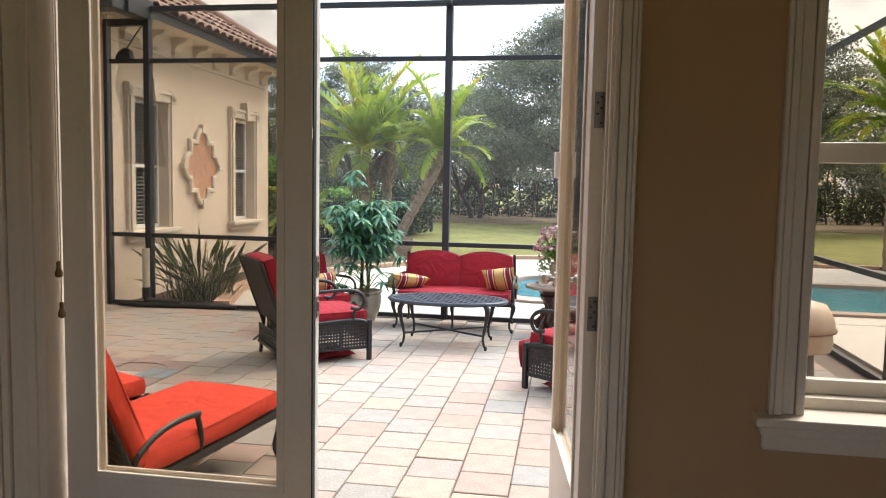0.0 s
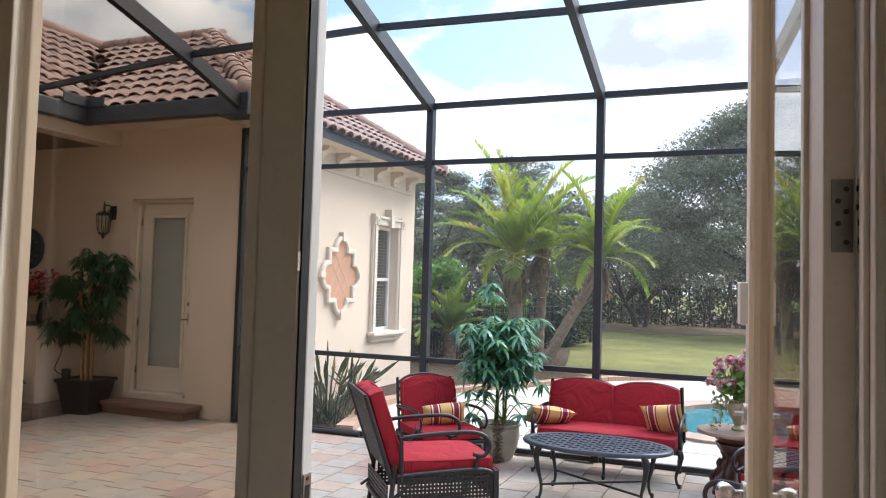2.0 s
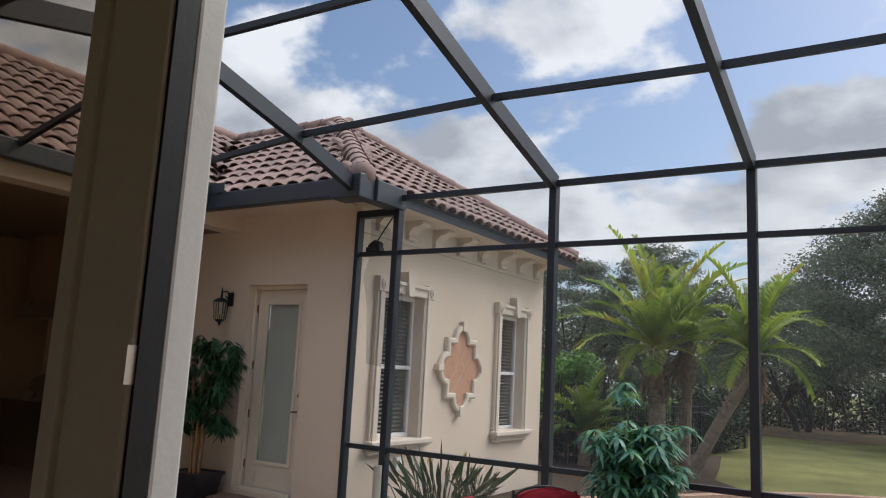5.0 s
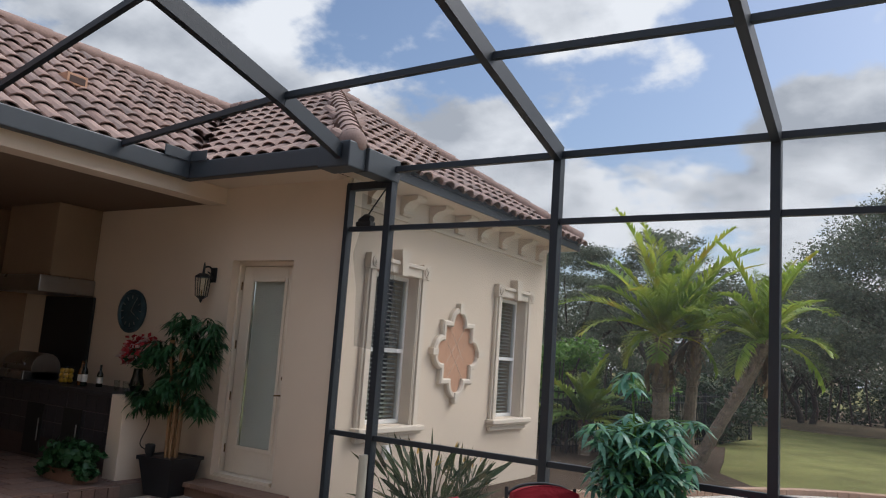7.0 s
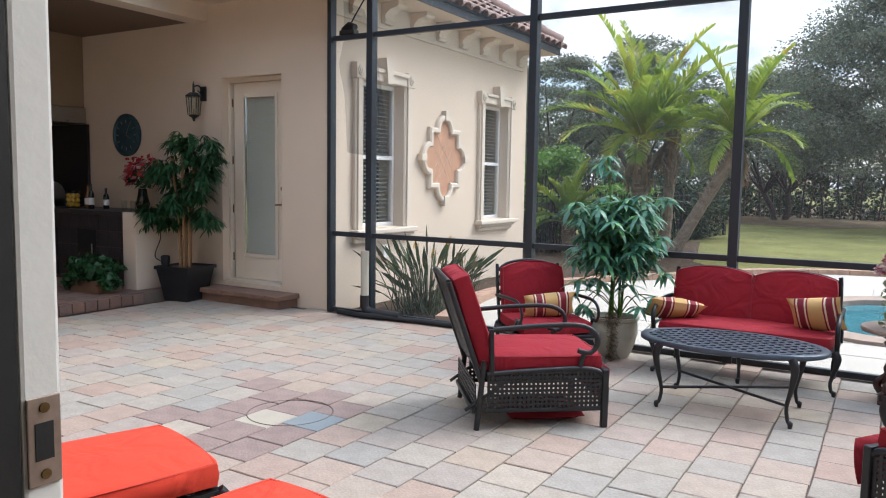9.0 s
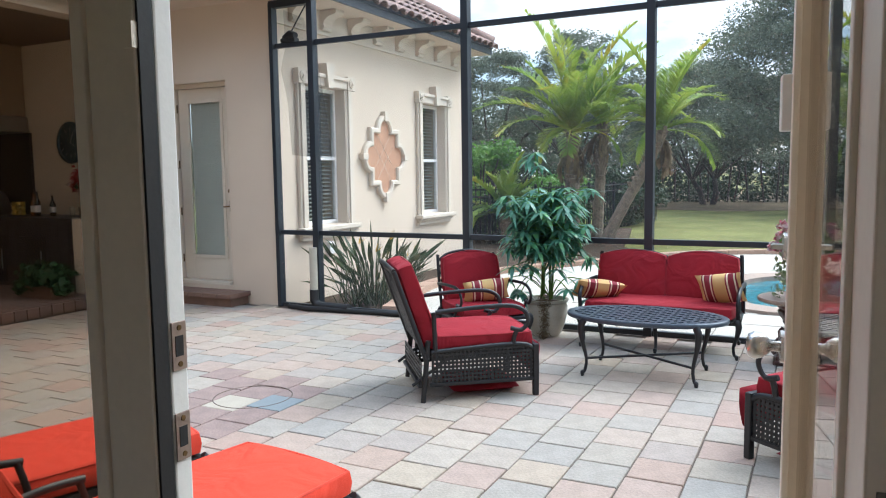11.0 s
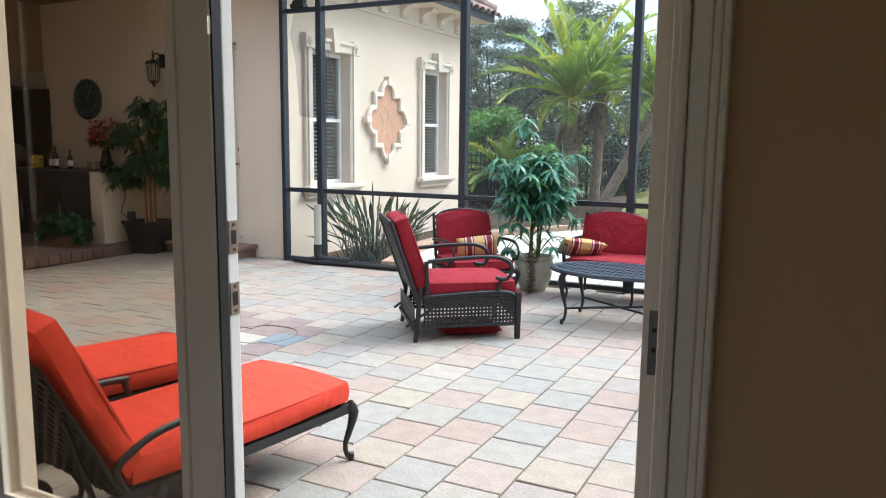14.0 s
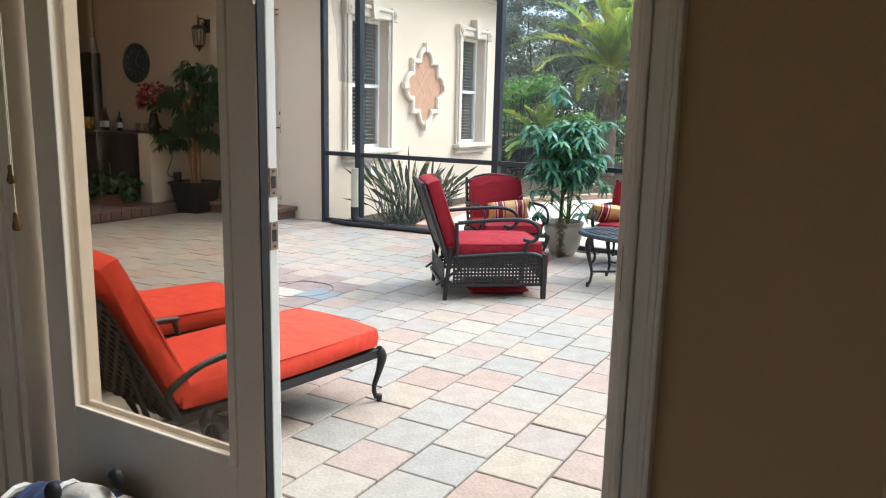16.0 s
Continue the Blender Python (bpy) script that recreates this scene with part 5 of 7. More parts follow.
def loveseat():
    c = thing("loveseat", "black cast aluminium loveseat with two red back cushions", "sofa", "red cushioned seats round the table")
    w = 0.63
    for s in (-1, 1):
        part("leg", cabriole(s * (w - 0.03), 0.28, (s, 0.6, 0), 0.34), IRON, c, smooth=True)
        part("leg", cabriole(s * (w - 0.05), -0.26, (s * 0.4, -1, 0), 0.34), IRON, c, smooth=True)
        pts = [(s * w, -0.26, 0.58), (s * w, 0.0, 0.59), (s * w, 0.22, 0.57), (s * w, 0.31, 0.50), (s * w, 0.30, 0.41), (s * w, 0.27, 0.34)]
        part("arm_rest", one(tube, curve(pts, 5), 0.017, 8, 1.3), IRON, c, smooth=True)
        part("arm_strut", one(tube, [(s * w, -0.2, 0.32), (s * w, -0.2, 0.575)], 0.013, 8), IRON, c, smooth=True)
        part("back_post", one(tube, curve([(s * 0.60, -0.27, 0.30), (s * 0.605, -0.29, 0.6), (s * 0.60, -0.305, 0.80), (s * 0.595, -0.31, 0.84)]), 0.016, 8), IRON, c, smooth=True)
        xs = [s * 0.60, s * 0.50, s * 0.32, s * 0.14, 0.0]
        zs = [0.79, 0.835, 0.86, 0.845, 0.795]
        part("back_bow", one(tube, curve([(x, -0.31, z) for x, z in zip(xs, zs)]), 0.014, 8), IRON, c, smooth=True)
    part("leg", cabriole(0, 0.27, (0, 1, 0), 0.34), IRON, c, smooth=True)
    part("seat_frame", boxes((-w, w, -0.28, 0.30, 0.295, 0.33)), IRON, c, bevel=0.008)
    m = Matrix.Translation((0, -0.285, 0.58)) @ Euler((radians(95), 0, 0)).to_matrix().to_4x4()
    part("back_lattice", lattice(1.18, 0.42, 0.075, 0.014, m, True), IRON, c)
    sm = Matrix.Translation((0, 0.02, 0.39))
    b = part("seat_cushion", one(box_cushion, 1.20, 0.60, 0.13, sm, 0.2, 14), RED, c, smooth=True)
    part("piping", one(tube, rim(1.205, 0.605, sm, 0, 9, 0.044), 0.006, 5), REDPIPE, b)
    for s in (-1, 1):
        cm = Matrix.Translation((s * 0.295, -0.205, 0.625)) @ Euler((radians(99), 0, 0)).to_matrix().to_4x4()
        b = part("back_cushion", one(box_cushion, 0.585, 0.45, 0.14, cm, 0.45, 12, 0.045), RED, c, smooth=True)
        part("piping", one(tube, rim(0.59, 0.455, cm, 0.045, 9, -0.048), 0.006, 5), REDPIPE, b)
    return c


def pillow_form(bm, w, h, t, n=14):
    """A knife-edged throw pillow with drawn-out corners."""
    v = {}
    for s in (1, -1):
        for i in range(n + 1):
            for j in range(n + 1):
                if s == -1 and (i in (0, n) or j in (0, n)):
                    v[s, i, j] = v[1, i, j]
                    continue
                u, q = 2 * i / n - 1, 2 * j / n - 1
                pin_u, pin_q = 1 - 0.09 * (1 - q * q), 1 - 0.09 * (1 - u * u)
                z = t / 2 * ((1 - u * u) * (1 - q * q)) ** 0.42 * (1 + 0.06 * math.sin(4 * u + 3 * q))
                v[s, i, j] = bm.verts.new((u * w / 2 * pin_u, q * h / 2 * pin_q, s * z))
    for s in (1, -1):
        for i in range(n):
            for j in range(n):
                f = [v[s, i, j], v[s, i + 1, j], v[s, i + 1, j + 1], v[s, i, j + 1]]
                bm.faces.new(f if s == 1 else f[::-1])


def pillow(w, h, m, label):
    p = thing("striped_pillow", label, "pillow", "striped pillows")
    part("cover", one(pillow_form, w, h, 0.15), STRIPE, p, smooth=True)
    p.matrix_basis = m
    return p


def coffee_table():
    t = thing("coffee_table", "oval cast aluminium coffee table with lattice top and curved legs", "table")
    rx, ry, z = 0.60, 0.37, 0.455
    bm = bmesh.new()
    n = 56
    rings = [[bm.verts.new((r * rx * math.cos(2 * math.pi * k / n), (r * ry if r == 1 else ry * r) * math.sin(2 * math.pi * k / n), zz)) for k in range(n)]
             for r, zz in ((0.90, z - 0.006), (0.91, z), (0.985, z), (1.0, z - 0.008), (1.0, z - 0.028), (0.98, z - 0.034), (0.90, z - 0.02))]
    for a, b in zip(rings, rings[1:] + rings[:1]):
        for k in range(n):
            bm.faces.new((a[k], a[(k + 1) % n], b[(k + 1) % n], b[k]))
    part("rim", bm, TABLEGREY, t, smooth=True)
    bm = bmesh.new()
    ix, iy = rx * 0.91, ry * 0.91
    step = 0.092
    k = -2.0
    while k < 2.0:
        for s in (1, -1):
            # line y = s * (x - k) inside the ellipse
            a_ = 1 / ix ** 2 + 1 / iy ** 2
            b_ = -2 * k / iy ** 2
            c_ = k * k / iy ** 2 - 1
            disc = b_ * b_ - 4 * a_ * c_
            if disc > 0.05:
                x0, x1 = ((-b_ - disc ** 0.5) / (2 * a_), (-b_ + disc ** 0.5) / (2 * a_))
                beam(bm, (x0, s * (x0 - k), z - 0.008 + 0.001 * s), (x1, s * (x1 - k), z - 0.008 + 0.001 * s), 0.027, 0.012)
        k += step
    part("lattice_top", bm, TABLEGREY, t, "grey diagonal lattice")
    for sx in (-1, 1):
        for sy in (-1, 1):
            part("leg", cabriole(sx * 0.385, sy * 0.245, (sx, sy * 0.6, 0), 0.43), IRON, t, smooth=True)
        part("stretcher", one(tube, [(sx * 0.39, -0.25, 0.135), (-sx * 0.39, 0.25, 0.14)], 0.010, 8), IRON, t, smooth=True)
    part("apron", one(tube, [(0.44 * math.cos(a), 0.27 * math.sin(a), 0.425) for a in np.linspace(0, 2 * math.pi, 33)], 0.012, 6), IRON, t)
    return t


def side_table():
    t = thing("pedestal_table", "round stone-topped table on a carved dark red pedestal", "table")
    part("top", one(lathe, [(0.02, 0.485), (0.29, 0.485), (0.318, 0.495), (0.322, 0.51), (0.315, 0.522), (0.02, 0.524)], 40), TABLESTONE, t, "brown stone top", smooth=True)
    part("capital", one(lathe, [(0.12, 0.33), (0.15, 0.37), (0.165, 0.41), (0.15, 0.425), (0.175, 0.45), (0.19, 0.485)], 32, (0, 0, 0), 8, 0.04), CARVED, t, smooth=True)
    part("column", one(lathe, [(0.13, 0.07), (0.15, 0.12), (0.145, 0.18), (0.11, 0.24), (0.10, 0.29), (0.12, 0.33)], 48, (0, 0, 0), 6, 0.12), CARVED, t, smooth=True)
    part("plinth", boxes((-0.185, 0.185, -0.185, 0.185, 0.0, 0.035), (-0.165, 0.165, -0.165, 0.165, 0.035, 0.07)), CARVED, t, bevel=0.008)
    for k in range(8):
        a = k * math.pi / 4
        c, s = math.cos(a), math.sin(a)
        pts = curve([(0.17 * c, 0.17 * s, 0.06), (0.195 * c, 0.195 * s, 0.10), (0.175 * c, 0.175 * s, 0.15), (0.14 * c, 0.14 * s, 0.19), (0.145 * c, 0.145 * s, 0.235), (0.12 * c, 0.12 * s, 0.27)], 3)
        part("scroll", one(tube, pts, [0.026] * 6 + [0.018] * (len(pts) - 6), 7), CARVED, t, smooth=True)
    return t


def vase(rng):
    v = thing("flower_vase", "pale glazed urn of pink and white silk flowers with trailing ivy", "flowers")
    part("urn", one(lathe, [(0.05, 0), (0.055, 0.015), (0.03, 0.04), (0.045, 0.08), (0.085, 0.16), (0.09, 0.20), (0.07, 0.235), (0.085, 0.25)], 24), material("glazed_urn", (0.28, 0.25, 0.15), 0.4, 0.1, vary=0.35, scale=14), v, "pale glazed urn", smooth=True)
    bm = bmesh.new()
    for k in range(16):
        a, r = rng.uniform(0, 6.28), rng.uniform(0.04, 0.2)
        tube(bm, [(0, 0, 0.2), (r * 0.5 * math.cos(a), r * 0.5 * math.sin(a), 0.38), (r * math.cos(a), r * math.sin(a), rng.uniform(0.45, 0.62))], 0.004, 5)
    part("stems", bm, BUSH, v)
    heads = []
    for k in range(22):
        a, r, z = rng.uniform(0, 6.28), rng.uniform(0.03, 0.23), rng.uniform(0.42, 0.70)
        heads.append((r * math.cos(a), r * math.sin(a), z - r * 0.5))
    for h in heads:
        ob = quads("blossom", leaf_cloud(rng, [(*h, 0.045, 0.045, 0.04)], 46, 0.05, 0.8, 0.3), PINK)
        ob.parent = v
    for nm, cl, n, sz, mt in (("leaves", [(0, 0, 0.38, 0.2, 0.2, 0.14)], 260, 0.07, BUSH), ("trailing_ivy", [(-0.14, 0, 0.2, 0.09, 0.12, 0.16), (0.12, -0.08, 0.2, 0.09, 0.12, 0.16), (-0.18, -0.05, 0.05, 0.05, 0.06, 0.08)], 220, 0.045, SILVERLEAF)):
        ob = quads(nm, leaf_cloud(rng, cl, n, sz, 0.6, 0.2), mt)
        ob.parent = v
    return v


def lounger(label):
    c = thing("sun_lounger", label, "sun lounger", "orange sun loungers")
    w, z = 0.29, 0.255
    foot, hinge = 0.50, -0.61
    for s in (-1, 1):
        part("side_rail", one(beam, (s * w, hinge - 0.10, z), (s * w, foot + 0.02, z), 0.03, 0.04), IRON, c, bevel=0.006)
        part("leg", cabriole(s * w, foot + 0.0, (s * 0.3, 1, 0), z + 0.02), IRON, c, smooth=True)
        part("leg", cabriole(s * w, hinge + 0.16, (s * 0.3, -0.6, 0), z), IRON, c, smooth=True)
        pts = curve([(s * (w + 0.02), hinge - 0.02, 0.40), (s * (w + 0.02), hinge + 0.10, 0.455), (s * (w + 0.02), hinge + 0.26, 0.475), (s * (w + 0.02), hinge + 0.40, 0.465)], 5)
        part("arm_rest", one(tube, pts, 0.0115, 8, 1.35), IRON, c, smooth=True)
        part("arm_post", one(tube, curve([(s * w, hinge + 0.42, z), (s * (w + 0.02), hinge + 0.41, 0.35), (s * (w + 0.02), hinge + 0.38, 0.465)]), 0.014, 8), IRON, c, smooth=True)
        part("arm_post", one(tube, curve([(s * w, hinge + 0.02, z), (s * (w + 0.01), hinge - 0.03, 0.36), (s * (w + 0.02), hinge - 0.01, 0.405)]), 0.014, 8), IRON, c, smooth=True)
        part("back_prop", one(tube, [(s * 0.24, hinge - 0.17, 0.58), (s * 0.24, hinge - 0.08, 0.26)], 0.012, 8), IRON, c, smooth=True)
        bm = bmesh.new()
        lathe(bm, [(0.075, -0.02), (0.085, -0.01), (0.085, 0.01), (0.075, 0.02)], 20)
        bmesh.ops.transform(bm, matrix=Matrix.Translation((s * (w + 0.01), hinge - 0.04, 0.088)) @ Euler((0, radians(90), 0)).to_matrix().to_4x4(), verts=bm.verts)
        wh = part("wheel", bm, IRON, c, "black cast wheel", smooth=True)
    part("foot_rail", boxes((-w, w, foot, foot + 0.035, z - 0.02, z + 0.02)), IRON, c, bevel=0.006)
    m = Matrix.Translation((0, (foot + hinge) / 2, z))
    part("seat_lattice", lattice(2 * w, foot - hinge, 0.07, 0.02, m, True, 0.012), IRON, c, "black lattice seat")
    ang = 64
    dy, dz = -math.cos(radians(ang)), math.sin(radians(ang))
    bx = Euler((radians(180 - ang), 0, 0)).to_matrix().to_4x4()
    bm_ = Matrix.Translation((0, hinge + dy * 0.29, z + dz * 0.29)) @ bx
    p = part("back_lattice", lattice(2 * w - 0.02, 0.58, 0.07, 0.02, bm_, True, 0.012), IRON, c, "black lattice back")
    part("back_frame", one(tube, [bm_ @ Vector(q) for q in ((-w, -0.29, 0), (-w, 0.29, 0), (w, 0.29, 0), (w, -0.29, 0))], 0.016, 8), IRON, p)
    L = foot - hinge
    sm = Matrix.Translation((0, (foot + hinge) / 2 + 0.025, z + 0.082))
    b = part("seat_cushion", one(box_cushion, 0.61, L + 0.02, 0.135, sm, 0.12, 16), ORANGE, c, "coral orange cushion", smooth=True)
    part("piping", one(tube, rim(0.613, L + 0.023, sm, 0, 9, 0.044), 0.006, 5), ORANGEPIPE, b)
    cm = Matrix.Translation((0, hinge + dy * 0.365 + 0.07, z + dz * 0.365 + 0.04)) @ bx
    b = part("back_cushion", one(box_cushion, 0.60, 0.66, 0.12, cm, 0.12, 14), ORANGE, c, "coral orange cushion", smooth=True)
    part("piping", one(tube, rim(0.603, 0.663, cm, 0, 9, -0.035), 0.006, 5), ORANGEPIPE, b)
    return c


r1 = recliner()
place(r1, -1.68, 3.80, 0, -52)
r2 = copy_thing(r1, pose(0.80, 3.16, 0, 0, 0, 53))
for ob in r2.children:
    if ob.name.startswith("folded_footrest"):
        ob.location.y += 0.075  # this one hangs a little way out
a1 = armchair()
place(a1, -2.11, 5.06, 0, 225)
a1.scale = (0.97, 0.97, 0.92)
a2 = copy_thing(a1, pose(0.90, 4.45, 0, 0, 0, 143))
sofa = place(loveseat(), -0.64, 5.62, 0, 180)
sofa.scale = (1.03, 1.0, 0.94)
place(coffee_table(), -0.585, 4.645)
place(side_table(), 0.46, 5.45)
rng = np.random.default_rng(5)
place(vase(rng), 0.47, 5.43, 0.524)
place(lounger("coral cushioned black sun lounger with raised back"), -1.40, 0.83, 0, -8.7)
place(lounger("coral cushioned black sun lounger with raised back"), -2.33, 0.98, 0, -18)
pillow(0.42, 0.22, pose(-2.06, 5.03, 0.50, 62, 0, 216) @ pose(0, 0, 0, 0, 0, -6), "striped gold and wine-red lumbar pillow on the armchair")
pillow(0.44, 0.34, pose(-1.19, 5.55, 0.478, 30, 0, 196) @ pose(0, 0, 0, 0, 0, 14), "striped gold and wine-red pillow slumped on the loveseat")
pillow(0.37, 0.30, pose(-0.15, 5.56, 0.545, 62, 0, 176) @ pose(0, 0, 0, 0, 0, -9), "striped gold and wine-red pillow on the loveseat")
pillow(0.42, 0.34, pose(1.04, 4.62, 0.56, 62, 0, 143), "striped gold and wine-red pillow on the armchair")


# ---------------------------------------------------------------- plants
def lance(base, tip, w, droop, up=Vector((0, 0, 1)), folds=3):
    """Corners of a drooping narrow leaf, as a strip of quads."""
    base, tip = Vector(base), Vector(tip)
    d = tip - base
    s = d.cross(up)
    s = s.normalized() if s.length > 1e-5 else Vector((1, 0, 0))
    prof = [0.15, 0.9, 1.0, 0.62, 0.05] if folds == 4 else [0.2, 1.0, 0.75, 0.04]
    n = len(prof) - 1
    pts = [base + d * (k / n) - Vector((0, 0, droop * (k / n) ** 2)) for k in range(n + 1)]
    out = []
    for k in range(n):
        out += [pts[k] - s * w * prof[k] / 2, pts[k] + s * w * prof[k] / 2, pts[k + 1] + s * w * prof[k + 1] / 2, pts[k + 1] - s * w * prof[k + 1] / 2]
    return out


def umbrella_plant(rng):
    p = thing("potted_umbrella_plant", "tall green umbrella plant in a grey-green ceramic pot", "potted plant")
    part("pot", one(lathe, [(0.12, 0.0), (0.135, 0.02), (0.17, 0.10), (0.198, 0.21), (0.20, 0.28), (0.19, 0.315), (0.208, 0.33), (0.208, 0.35), (0.185, 0.35), (0.17, 0.31)], 36), CERAMIC, p, "grey-green glazed pot", smooth=True)
    part("soil", one(lathe, [(0.168, 0.29), (0.168, 0.31), (0.05, 0.325)], 20), SOIL, p)
    quads_moss = leaf_cloud(rng, [(0.04, -0.19, 0.33, 0.07, 0.05, 0.10), (0.05, -0.21, 0.18, 0.05, 0.04, 0.16), (0.05, -0.2, 0.04, 0.06, 0.05, 0.06)], 700, 0.05, 0.15, 0.0)
    ob = quads("hanging_moss", quads_moss, MOSS)
    ob.parent = p
    tagged(ob, "dry brown moss spilling down the pot")
    stems, lv = bmesh.new(), []
    tops = []
    for k in range(7):
        a = rng.uniform(0, 6.28)
        r0, r1, h = 0.05, rng.uniform(0.03, 0.16), rng.uniform(0.80, 1.18)
        pts = curve([(r0 * math.cos(a), r0 * math.sin(a), 0.34), (r1 * 0.5 * math.cos(a), r1 * 0.5 * math.sin(a), 0.34 + h * 0.5), (r1 * math.cos(a), r1 * math.sin(a), 0.30 + h)], 4)
        tube(stems, pts, 0.011, 6)
        tops.append((pts, h))
    hubs = []
    for pts, h in tops:
        for k in range(24):
            f = rng.uniform(0.46, 1.0)
            q = pts[min(len(pts) - 1, int(f * (len(pts) - 1)))]
            a, l = rng.uniform(0, 6.28), rng.uniform(0.10, 0.40)
            hub = Vector(q) + Vector((l * math.cos(a), l * math.sin(a), rng.uniform(-0.04, 0.12)))
            tube(stems, [q, (Vector(q) + hub) / 2 + Vector((0, 0, 0.03)), hub], 0.0045, 5)
            hubs.append((hub, a))
    for k in range(7):
        a = (0.1, 2.7, 4.3, 5.5, 3.3, 6.0, 2.2)[k]
        hub = Vector((0.38 * math.cos(a), 0.30 * math.sin(a), 0.36 + 0.04 * k))
        tube(stems, curve([(0.04, 0, 0.36), (0.2 * math.cos(a), 0.2 * math.sin(a), 0.55), hub], 4), 0.005, 5)
        hubs.append((hub, a))
    top = Vector((-0.12, 0.02, 1.72))
    tube(stems, curve([(-0.05, 0, 0.9), (-0.08, 0, 1.4), top], 4), 0.008, 5)
    hubs += [(top, 1.0), (top + Vector((-0.06, 0, -0.06)), 3.6), (top + Vector((0.05, 0, -0.12)), 5.2)]
    for hub, a in hubs:
        n = 9
        for j in range(n):
            b = a + (j / n) * 2 * math.pi + rng.uniform(-0.15, 0.15)
            ln = rng.uniform(0.10, 0.19)
            tip = hub + Vector((math.cos(b) * ln, math.sin(b) * ln, rng.uniform(-0.07, 0.04)))
            lv += lance(hub, tip, rng.uniform(0.034, 0.05), rng.uniform(0.04, 0.11))
    part("stem", stems, BUSH, p, smooth=True)
    ob = quads("leaves", lv, UMBRELLA)
    ob.parent = p
    return p


plant = place(umbrella_plant(np.random.default_rng(11)), -1.72, 5.68)


def strelitzia(rng):
    p = thing("bird_of_paradise_plant", "clump of bird of paradise with grey-green paddle leaves", "plant")
    stems, lv = bmesh.new(), []
    for k in range(85):
        a, r = rng.uniform(0, 6.28), rng.uniform(0, 0.3)
        b = Vector((r * math.cos(a) * 1.3, r * math.sin(a), -0.02))
        lean = rng.uniform(0.05, 0.85) ** 1.0
        h = rng.uniform(0.45, 1.08) * (1 - 0.3 * lean)
        m = b + Vector((math.cos(a) * lean * 0.3, math.sin(a) * lean * 0.3, h * 0.62))
        t = b + Vector((math.cos(a) * lean * 0.75, math.sin(a) * lean * 0.75, h))
        tube(stems, [b, (b + m) / 2 + Vector((0, 0, 0.03)), m], 0.006, 5)
        sd = Vector((rng.normal(), rng.normal(), 0.3))
        lv += lance(m, t, rng.uniform(0.034, 0.060), 0.05 * lean, sd, 4)
    for k in range(130):
        a = rng.uniform(0, 6.28)
        l = rng.uniform(0.2, 0.55)
        b = Vector((rng.uniform(-0.4, 0.4), rng.uniform(-0.25, 0.3), -0.02))
        lv += lance(b, b + Vector((math.cos(a) * l * 0.8, math.sin(a) * l * 0.6, l * 0.9)), 0.016, 0.2 * l)
    part("stalks", stems, BLADE, p)
    ob = quads("leaves", lv, BLADE)
    ob.parent = p
    bl = []
    for q in ((0.1, -0.1, 0.62), (0.32, -0.12, 0.78), (-0.2, 0, 0.7)):
        bl += lance(q, Vector(q) + Vector((0.12, -0.03, 0.08)), 0.03, 0)
        bl += lance(q, Vector(q) + Vector((0.06, -0.03, 0.13)), 0.025, 0)
    ob = quads("orange_bloom", bl, LEMON)
    ob.parent = p
    return p


place(strelitzia(np.random.default_rng(3)), -4.22, 6.62)
s2 = strelitzia(np.random.default_rng(8))
s2["label"] = "smaller clump of strappy green leaves beside the wall"
place(s2, -4.75, 8.35)
s2.scale = (0.55, 0.55, 0.6)


def frond(lv, bm, base, a, elev, length, rng, w=0.5, droop=0.9, leaf=0.034):
    """One feather palm frond with leaflets along an arching rib."""
    pts = []
    n = 12
    p = Vector(base)
    e = elev
    d0 = Vector((math.cos(a), math.sin(a), 0))
    for k in range(n + 1):
        pts.append(p.copy())
        p = p + (d0 * math.cos(e) + Vector((0, 0, math.sin(e)))) * (length / n)
        e -= droop * 1.7 / n * (0.4 + 1.2 * k / n)
    tube(bm, pts, [0.02 * (1 - 0.85 * k / n) + 0.003 for k in range(n + 1)], 5)
    s = Vector((-math.sin(a), math.cos(a), 0))
    m = 58
    lift = rng.uniform(0.05, 0.45)
    for k in range(5, m):
        f = k / m * n
        i = min(n - 1, int(f))
        q = pts[i].lerp(pts[i + 1], f - i)
        t = (pts[i + 1] - pts[i]).normalized()
        up = s.cross(t)
        up = up if up.z > 0 else -up
        ln = w * math.sin(math.pi * min(1, 0.16 + 0.80 * k / m)) ** 0.55 * rng.uniform(0.75, 1.12)
        for sd in (-1, 1):
            tip = q + (s * sd * 0.72 + t * rng.uniform(0.6, 0.95) + up * (lift + rng.uniform(-0.14, 0.14))).normalized() * ln
            lv += lance(q, tip, leaf * rng.uniform(0.8, 1.2), ln * rng.uniform(0.08, 0.30))


